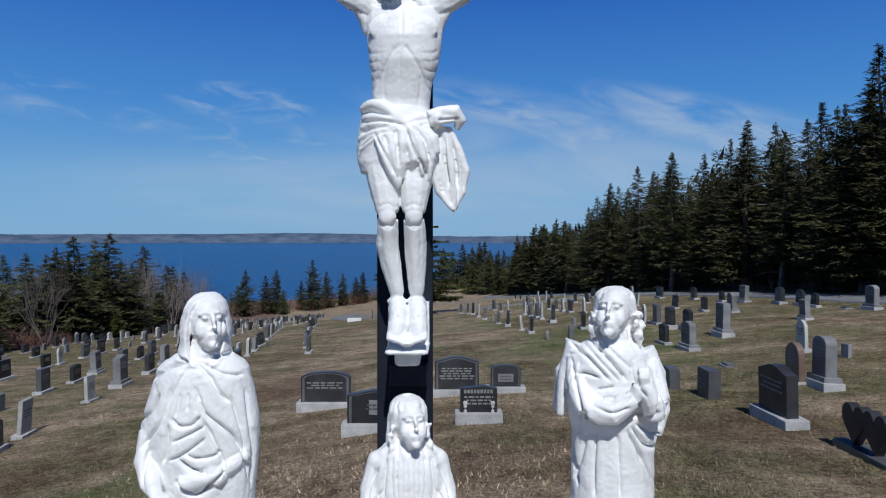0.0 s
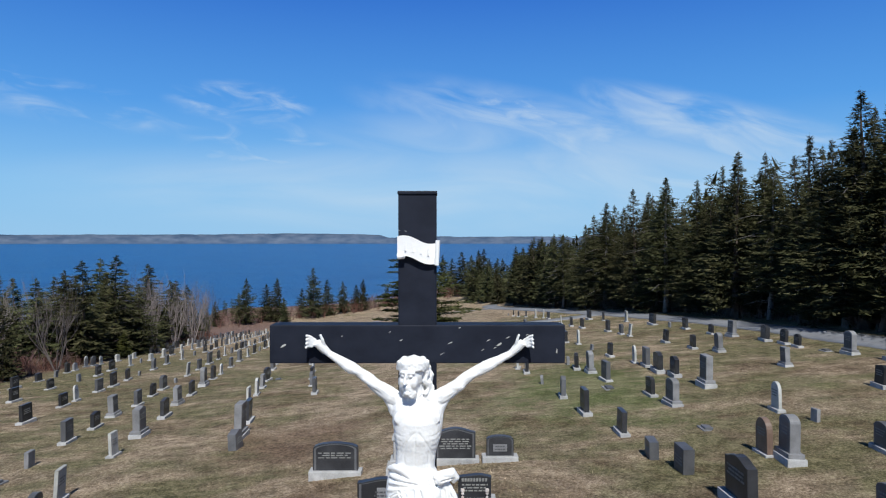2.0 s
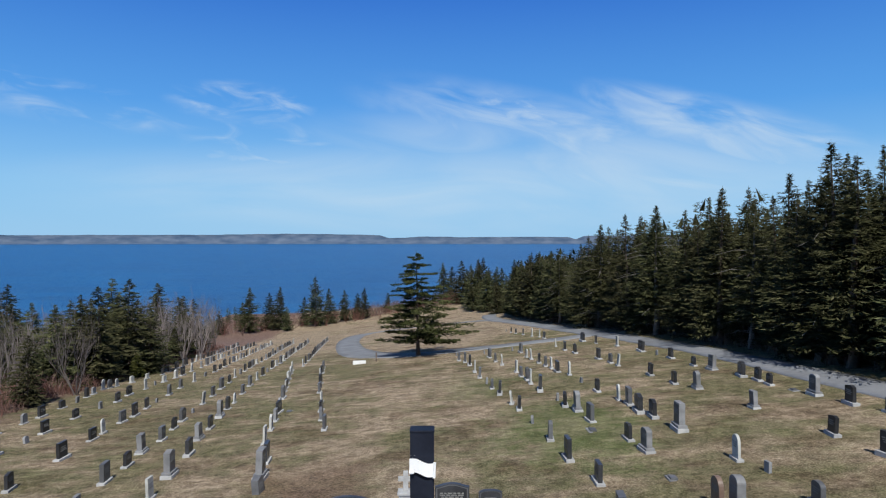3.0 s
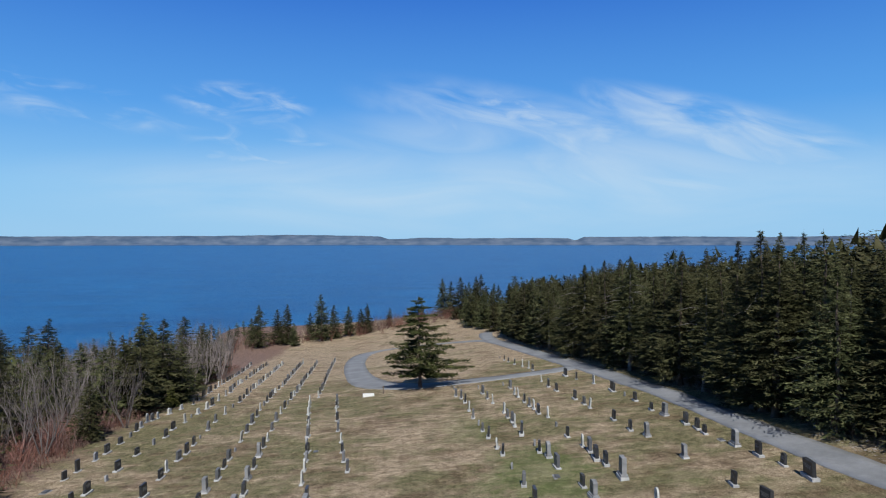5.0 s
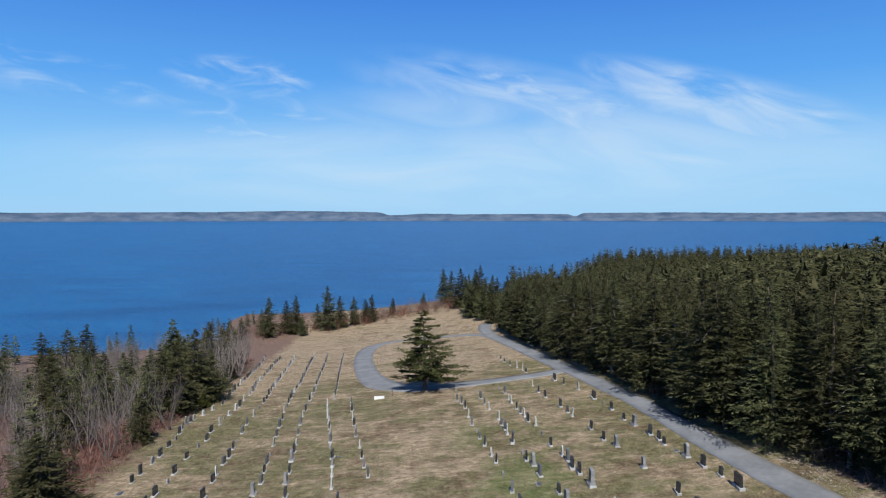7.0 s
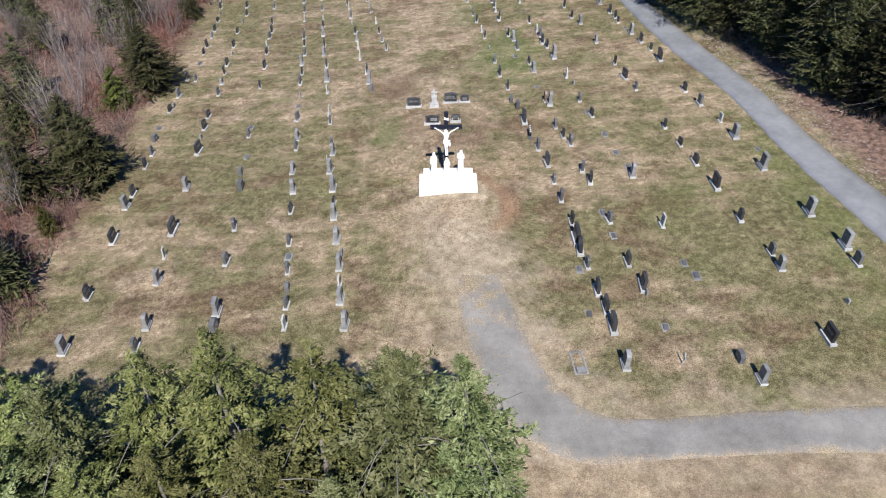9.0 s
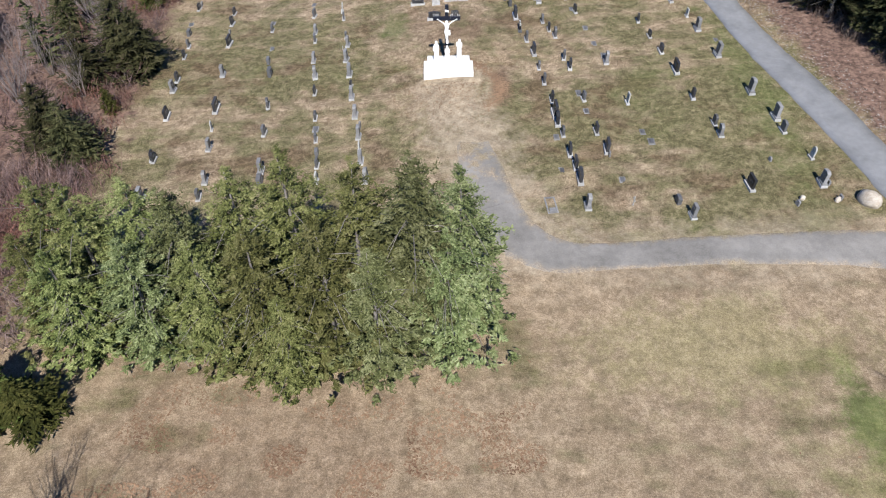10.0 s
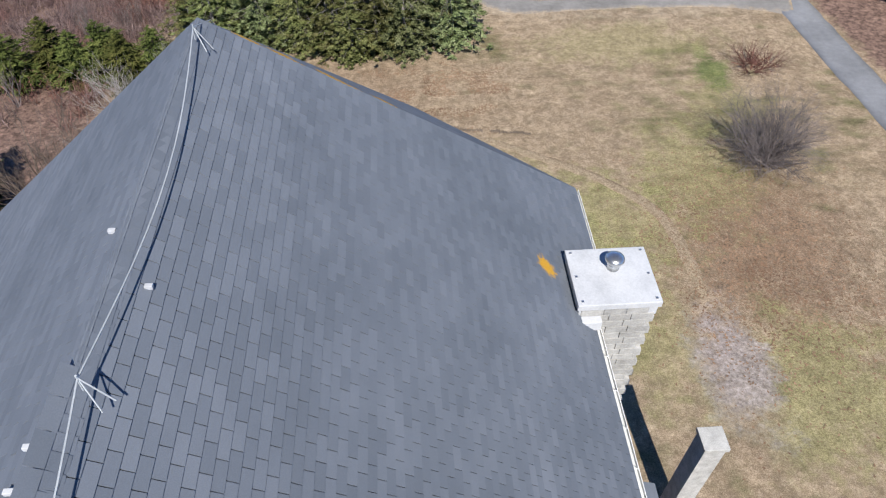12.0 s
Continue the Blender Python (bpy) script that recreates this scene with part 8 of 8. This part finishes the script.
ROW_H = [(1.5, 61.4, 'S'), (1.6, 56.4, 'G'), (2.1, 54.6, 'G'), (2.4, 51.9, 'D'), (2.6, 47.2, 'W'), (2.8, 43.9, 'G'), (3.1, 40.8, 'S'), (3.3, 38.6, 'G'), (3.6, 36.3, 'D'), (4, 32.9, 'W'), (4.2, 31.1, 'D'), (4.5, 27.8, 'S'), (4.8, 24.3, 'G'), (5, 21.1, 'D'), (5.5, 18.1, 'D'), (5.6, 15.4, 'B'), (6, 14.1, 'B'), (6.3, 11.5, 'L'), (6.5, 9.1, 'H'), (6.9, 7, 'G'), (7.3, 4.7, 'L'), (7.5, 2.3, 'G'), (7.7, 0.1, 'G'), (8, -2.6, 'D'), (8, -4.4, 'L'), (8.1, -5.5, 'L'), (8.3, -7, 'G'), (7.8, -7.3, 'F'), (8.5, -9.3, 'L'), (8.7, -10.8, 'L'), (8.8, -12.3, 'L')]
ROW_I = [(4.2, 60.3, 'S'), (4.4, 56.3, 'G'), (4.7, 53.1, 'G'), (5, 50.1, 'W'), (5.6, 45, 'W'), (5.7, 42.8, 'G'), (5.9, 40.9, 'G'), (5.9, 39.2, 'W'), (6.1, 36.3, 'D'), (6.6, 32.8, 'S'), (6.7, 31.1, 'D'), (7.1, 29.7, 'T'), (7.2, 27.1, 'G'), (6.9, 25.3, 'F'), (8, 23.3, 'D'), (8.2, 21.4, 'T'), (8.1, 18, 'F'), (8.5, 15.1, 'R'), (8.8, 14.4, 'T'), (8.7, 10.3, 'G'), (9.1, 8.7, 'D'), (9.5, 7.5, 'G'), (9.8, 3.7, 'G'), (10.1, 2.2, 'D'), (10.3, -1.7, 'F'), (10.5, -2.6, 'G'), (10.5, -4.2, 'F'), (10.8, -6.9, 'D'), (11.2, -9.1, 'L'), (11.3, -9.8, 'S'), (6.5, -14.8, 'F'), (8.9, -15.1, 'T'), (7.7, -11.2, 'F')]
ROW_J = [(7, 61, 'S'), (7.5, 58.4, 'G'), (7.5, 54.2, 'W'), (7.7, 52.3, 'W'), (7.9, 49.2, 'D'), (8.1, 47, 'G'), (8.3, 45.4, 'W'), (8.4, 43.4, 'D'), (8.9, 41.4, 'W'), (9, 38, 'S'), (9.2, 34.4, 'D'), (9.7, 31.4, 'W'), (9.9, 30.1, 'G'), (9.9, 28.3, 'L'), (10.2, 27, 'L'), (10.5, 24.2, 'T'), (11, 19.5, 'W'), (11.4, 17.9, 'S'), (11.4, 14.7, 'G'), (11.7, 12.4, 'F'), (11.9, 11.8, 'D'), (12.4, 8.6, 'F'), (12.7, 5.8, 'F'), (13.2, 3.7, 'F'), (13.2, 2.6, 'T'), (13.8, -3.4, 'W'), (11.7, -12.5, 'F'), (11.9, -15.1, 'C'), (14.9, -15, 'B'), (15.5, -16.4, 'T')]
ROW_K = [(11.3, 61.1, 'W'), (11.4, 56.9, 'D'), (11.7, 53.7, 'D'), (12.5, 48.3, 'D'), (12.8, 45.6, 'G'), (12.9, 43.8, 'W'), (13.6, 38.5, 'D'), (13.9, 34.8, 'D'), (14.5, 32.7, 'T'), (15.1, 27, 'T'), (15.8, 21.6, 'D'), (16, 18.3, 'L'), (16.5, 16, 'G'), (17.2, 9.1, 'D'), (17.6, 6.3, 'D'), (18, 3.7, 'D'), (18.5, 0.6, 'L'), (18.9, -3.2, 'D'), (14.2, -7.2, 'F'), (14.6, -8.4, 'F'), (22.2, -11.2, 'S'), (20, -13.8, 'L'), (22.5, -15.7, 'S')]
ROW_M = [(14.4, 63.5, 'L'), (16, 56, 'W'), (16.6, 50.7, 'L'), (17, 47.8, 'S'), (17.2, 45.1, 'D'), (17.3, 40.8, 'D'), (17.6, 38.4, 'T'), (18.1, 35.2, 'L'), (18.3, 33.5, 'D'), (18.3, 32.1, 'D'), (18.7, 30.2, 'F'), (18.9, 28.6, 'T'), (19.3, 26.2, 'D'), (19.7, 24, 'D'), (20, 21.7, 'L'), (20.4, 15, 'D'), (20.9, 12.4, 'G'), (21.6, 9.3, 'W'), (21.9, 6.9, 'T'), (23, 4.9, 'F'), (22.4, 2.5, 'T'), (23.4, -3, 'T'), (19.6, -6.7, 'G'), (19.7, -8, 'T'), (24.2, -6.4, 'T'), (24.2, -8, 'G'), (25.1, -11.1, 'W'), (24.8, -13.8, 'T'), (25.2, -13.9, 'S'), (25.4, -15.4, 'S')]
ROW_N = [(9.1, 89.5, 'S'), (9.5, 86.4, 'D'), (10.3, 79.7, 'D'), (11, 76.4, 'W'), (11.5, 73.8, 'W'), (11.7, 71.5, 'D')]
ROWS = (ROW_A, ROW_B, ROW_C, ROW_D, ROW_E, ROW_FL, ROW_GL, ROW_H, ROW_I, ROW_J, ROW_K, ROW_M, ROW_N)
g_rng = random.Random(4)


def gaps(row, gap):
    """Places in the wider gaps of a row, where the old rows have small stones."""
    row = sorted(row, key=lambda q: q[1])
    for a, b in zip(row, row[1:]):
        n = int((b[1] - a[1]) / gap)
        for i in range(1, n if a[1] > 16 else 0):
            u = (i + g_rng.uniform(-0.2, 0.2)) / n
            yield a[0] + (b[0] - a[0]) * u, a[1] + (b[1] - a[1]) * u


def far_stones():
    """The small stones of the far rows, as one mesh: tablets on low bases."""
    mats = ["mid_granite", "dark_granite", "grey_granite", "marble", "rock_granite"]
    verts, faces, kinds = [], [], []
    for row in ROWS:
        for x, y in gaps(row, 2.5 if row[0][0] < -5 else 2.9):
            w, h, t = g_rng.uniform(0.4, 0.62), g_rng.uniform(0.45, 0.85), g_rng.uniform(0.12, 0.2)
            m = Matrix.Translation((x, y, land(x, y) - 0.02)) @ pose(0, 0, 0, g_rng.gauss(0, 2), g_rng.gauss(0, 1), 90 + g_rng.gauss(0, 4))
            top = head_outline(w, h, g_rng.choice(("flat", "arch", "serp", "slope")))
            base = [(-w * 0.65, -0.1), (-w * 0.65, 0.1), (w * 0.65, 0.1), (w * 0.65, -0.1)]
            for outline, half, kind in ((base, t, 4), ([(a, b + 0.09) for a, b in top], t / 2, g_rng.choice((0, 1, 1, 2, 3)))):
                k, n = len(verts), len(outline)
                verts += [m @ Vector((a, s * half, b)) for s in (-1, 1) for a, b in outline]
                new_faces = [tuple(range(k, k + n)), tuple(range(k + 2 * n - 1, k + n - 1, -1))] + [(k + i, k + n + i, k + n + (i + 1) % n, k + (i + 1) % n) for i in range(n)]
                faces += new_faces
                kinds += [kind] * len(new_faces)
    me = mesh_of("far_gravestones", verts, faces, MAT[mats[0]])
    for name in mats[1:]:
        me.materials.append(MAT[name])
    me.polygons.foreach_set("material_index", kinds)
    tagged(new("far_gravestones", me), "small grey and white stones of the far grave rows", "gravestones", kind="stuff")


for row in ROWS:
    for x, y, kind in row:
        proto = STONES[kind][g_rng.randrange(len(STONES[kind]))]
        if kind == "F":
            proto = STONES["F"][1 if x == 6.5 else 0]
        turn = 90 if x < 0 else -90
        tilt = 3.0 if kind in "WS" else 1.6
        size = g_rng.uniform(0.88, 1.14)
        m = Matrix.Translation((x, y, land(x, y) - 0.02)) @ pose(0, 0, 0, g_rng.gauss(0, tilt), g_rng.gauss(0, 0.8), turn + g_rng.gauss(0, 4)) @ Matrix.Diagonal((size * g_rng.uniform(0.92, 1.1), size, size * g_rng.uniform(0.92, 1.12), 1))
        if proto.name not in used:
            used[proto.name] = 1
            proto.matrix_world = m
        else:
            copy_thing(proto, m).matrix_basis = m


far_stones()


def front_stone(x, y, w, h, t, top, base, label, mat="dark_granite", plaque=None, lines=4, big=False, border=False):
    """A stone that faces the church, with its border, plaque and lettering."""
    ob = thing("headstone", Matrix.Translation((x, y, land(x, y) - 0.02)), label, "gravestone", "gravestones behind the calvary")
    bw, bt, bh = base
    bm = bmesh.new()
    box(bm, -bw / 2, -bt / 2, -0.25, bw / 2, bt / 2, bh, 0.015)
    part("base", bm, MAT["rock_granite"], ob, "rough pale granite base")
    bm = bmesh.new()
    prism(bm, [(a, q + bh) for a, q in head_outline(w, h, top)], -t / 2, t / 2, 0.01)
    part("tablet", bm, MAT[mat], ob)
    if border:
        bm = bmesh.new()
        o = [(a, q + bh) for a, q in head_outline(w * 0.94, h * 0.97, top)]
        i = [(a * 0.9, bh + 0.03 + (q - bh) * 0.93) for a, q in o]
        n = len(o)
        vo = [bm.verts.new((a, -t / 2 - 0.006, q)) for a, q in o]
        vi = [bm.verts.new((a, -t / 2 - 0.006, q)) for a, q in i]
        for k in range(n - 1):
            bm.faces.new((vo[k], vo[k + 1], vi[k + 1], vi[k]))
        part("border", bm, MAT["mid_granite"], ob, "steeled grey border")
    if plaque:
        px, pz, pw, ph = plaque
        bm = bmesh.new()
        box(bm, px - pw / 2, -t / 2 - 0.012, pz, px + pw / 2, -t / 2, pz + ph, 0.004)
        part("plaque", bm, MAT["grey_granite"], ob, "pale plaque")
        bm = bars(pw, 2, -t / 2 - 0.014, (0.035, pz + ph * 0.6), 5)
        tagged(part("inscription", bm, MAT["mid_granite"], ob), kind="stuff")
    if big:
        bm = bmesh.new()
        n = 9
        for k in range(n):
            a = -w * 0.4 + w * 0.8 * k / n
            box(bm, a, -t / 2 - 0.005, bh + h * 0.72, a + w * 0.8 / n * 0.72, -t / 2 + 0.003, bh + h * 0.86)
        tagged(part("name_bars", bm, MAT["engraved"], ob), kind="stuff")
    if lines:
        bm = bars(w, lines, -t / 2 - 0.002, (0.03, bh + h * (0.55 if big else 0.62)), int(x * 100))
        tagged(part("inscription", bm, MAT["engraved"], ob, "rows of pale lettering"), kind="stuff")
    return ob


STONE_Y0, STONE_Y1 = 11.6, 15.55
front_stone(-2.95, STONE_Y1, 1.22, 0.74, 0.2, "arch", (1.42, 0.42, 0.22), "wide dark granite headstone with a grey border", lines=3, border=True)
front_stone(0.3, STONE_Y1 + 0.2, 1.1, 0.82, 0.2, "serp", (1.3, 0.42, 0.2), "wide dark granite headstone with a curved top", lines=5, border=True)
front_stone(1.52, STONE_Y1 + 0.15, 0.74, 0.54, 0.18, "arch", (0.98, 0.4, 0.2), "small dark granite headstone with a pale plaque", plaque=(0.0, 0.32, 0.38, 0.2), lines=0, border=True)
front_stone(-1.3, STONE_Y0, 1.15, 0.62, 0.2, "serp", (1.36, 0.42, 0.2), "wide dark granite headstone with a pale plaque", plaque=(0.12, 0.36, 0.56, 0.28), lines=0, border=True)
th = front_stone(0.62, STONE_Y0, 0.7, 0.5, 0.16, "slope", (0.9, 0.38, 0.24), "black polished headstone with pale lettering and two vases", lines=3, big=True)
for s in (-1, 1):
    bm = bmesh.new()
    for z, r in ((0.3, 0.03), (0.34, 0.012), (0.4, 0.035), (0.46, 0.045)):
        bmesh.ops.create_cone(bm, cap_ends=True, segments=8, radius1=r, radius2=r * 0.9, depth=0.05, matrix=Matrix.Translation((s * 0.26, -0.12, z - 0.03)))
    part("vase", bm, MAT["ornament"], th, "small pale vase")

ped = thing("pedestal_cross", Matrix.Translation((-1.15, STONE_Y1 - 0.2, land(-1.15, STONE_Y1 - 0.2) - 0.02)), "grey granite cross on a stepped pedestal", "gravestone")
for k, (w, z0, z1) in enumerate(((0.8, -0.25, 0.2), (0.6, 0.2, 0.4), (0.42, 0.4, 0.92), (0.5, 0.92, 1.0))):
    bm = bmesh.new()
    box(bm, -w / 2, -w / 2, z0, w / 2, w / 2, z1, 0.02)
    part("step" if k < 2 else "pedestal", bm, MAT["rock_granite"], ped)
bm = bmesh.new()
box(bm, -0.08, -0.06, 1.0, 0.08, 0.06, 1.62, 0.02)
box(bm, -0.24, -0.055, 1.3, 0.24, 0.055, 1.45, 0.02)
part("cross", bm, MAT["rock_granite"], ped)
# ---------------------------------------------------------------- small things


def boulder(x, y, w, d, h, seed, label, mat="boulder"):
    """A weathered rock, rounded and uneven, part sunk in the turf."""
    bm = bmesh.new()
    bmesh.ops.create_icosphere(bm, subdivisions=3, radius=1.0)
    for v in bm.verts:
        k = 1 + 0.22 * noise.noise(v.co * 1.3 + Vector((seed, 0, 0))) + 0.08 * noise.noise(v.co * 4 + Vector((0, seed, 0)))
        v.co = Vector((v.co.x * w / 2, v.co.y * d / 2, v.co.z * h * 0.75)) * k
    ob = new("boulder", mesh_bm("boulder", bm, MAT[mat], True))
    ob.matrix_world = pose(x, y, land(x, y) + h * 0.22, 0, 0, 37 * seed)
    return tagged(ob, label, "boulder")


boulder(27.1, -15.7, 1.7, 1.3, 0.8, 3, "pale lichened boulder at the corner of drive and lane")
boulder(32.0, -14.9, 0.9, 0.7, 0.5, 8, "small grey boulder on the lane's far verge")
boulder(23.0, -15.2, 0.4, 0.35, 0.3, 5, "small pale stone in the turf by the drive")
boulder(25.2, -15.5, 0.45, 0.35, 0.3, 6, "small pale stone in the turf by the drive")


def scatter(name, label, category, mat, seed, count, where, size):
    """Loose dead leaves or stones on the ground, as one mesh of small crooked flakes."""
    g = np.random.default_rng(seed)
    out = []
    for _ in range(count):
        x, y = where(g)
        z = uneven(x, y) + 0.015
        a, s = g.random() * 6.283, size * g.uniform(0.5, 1.3)
        c, q = math.cos(a) * s, math.sin(a) * s
        lift = g.uniform(0.1, 0.6) * s
        out.append([(x - c, y - q, z), (x + q * 0.5, y - c * 0.5, z + lift * g.random()), (x + c, y + q, z + lift), (x - q * 0.5, y + c * 0.5, z + lift * g.random())])
    ob = new(name, quads_mesh(name, np.array(out), mat))
    return tagged(ob, label, category, kind="stuff")


def round_plinth(g):
    if g.random() < 0.6:
        a = g.uniform(-0.2, 1.0)
        return 2.6 + 1.5 * math.sin(a * 3.0) + g.normal() * 0.35, 2.2 - 5.5 * a + g.normal() * 0.3
    return -0.2 + g.normal() * 2.2, 0.2 - abs(g.normal()) * 2.6


def verge(g):
    y = g.uniform(-14, 30)
    return 28.3 - 0.143 * max(y, 0) + 0.24 * max(0, -y) + abs(g.normal()) * 1.9, y


def track_side(g):
    return 17 + g.normal() * 3.4, -52 + g.normal() * 5


def below_clump(g):
    """In drifts over the meadow south of the crowded spruces."""
    x, y = g.uniform(-19, 4), -33.5 + g.normal() * 2.6
    while noise.noise((x * 0.35, y * 0.5, 2)) < 0.05:
        x, y = g.uniform(-19, 4), -33.5 + g.normal() * 2.6
    return x, y


def track_lip_shade(g):
    """Dark shade line along the old wheel track's upper lip, in broken runs."""
    x = g.uniform(-15, 5)
    while noise.noise((x * 0.9, 3.3, 0)) < -0.3:
        x = g.uniform(-15, 5)
    y = -38.4 - 0.075 * abs(x + 9) - 0.013 * max(0.0, x + 1) ** 2
    return x, y + 0.5 + 0.35 * noise.noise((x * 0.8, 0, 1)) + g.normal() * (0.06 + 0.12 * abs(noise.noise((x, 0, 7))))


scatter("leaf_litter", "dead brown leaves blown round the plinth", "leaves", MAT["leaf_litter"], 5, 2600, round_plinth, 0.07)
scatter("roadside_debris", "pale broken stones and dead wood on the verge", "debris", MAT["rubble"], 6, 1700, verge, 0.1)
scatter("meadow_leaves", "dead leaves on the meadow beside the wheel track", "leaves", MAT["leaf_litter"], 7, 5200, track_side, 0.09)
scatter("clump_leaves", "rust-brown dead leaves on the meadow below the spruces", "leaves", MAT["leaf_litter"], 9, 4200, below_clump, 0.085)
# dark brown flakes stand in for the shade at the track's lip
scatter("turf_clods", "dark flakes drawing the shade line along the wheel track's lip", "turf", MAT["lip_shade"], 8, 2000, track_lip_shade, 0.075)

kerb = thing("kerb_block", pose(-8.2, 62.3, land(-8.2, 62.3), 0, 0, 8), "low white painted block beside the turning loop", "block")
bm = bmesh.new()
box(bm, -0.65, -0.22, -0.1, 0.65, 0.22, 0.3, 0.03)
part("body", bm, MAT["plinth"], kerb)
post = thing("post", pose(-6.6, 63.2, land(-6.6, 63.2)), "short dark wooden post beside the loop", "post")
bm = bmesh.new()
tube(bm, [(0, 0, -0.2), (0.01, 0, 0.5), (0.0, 0.01, 0.95)], [0.07, 0.065, 0.06], 8)
part("shaft", bm, MAT["bark_brown"], post)
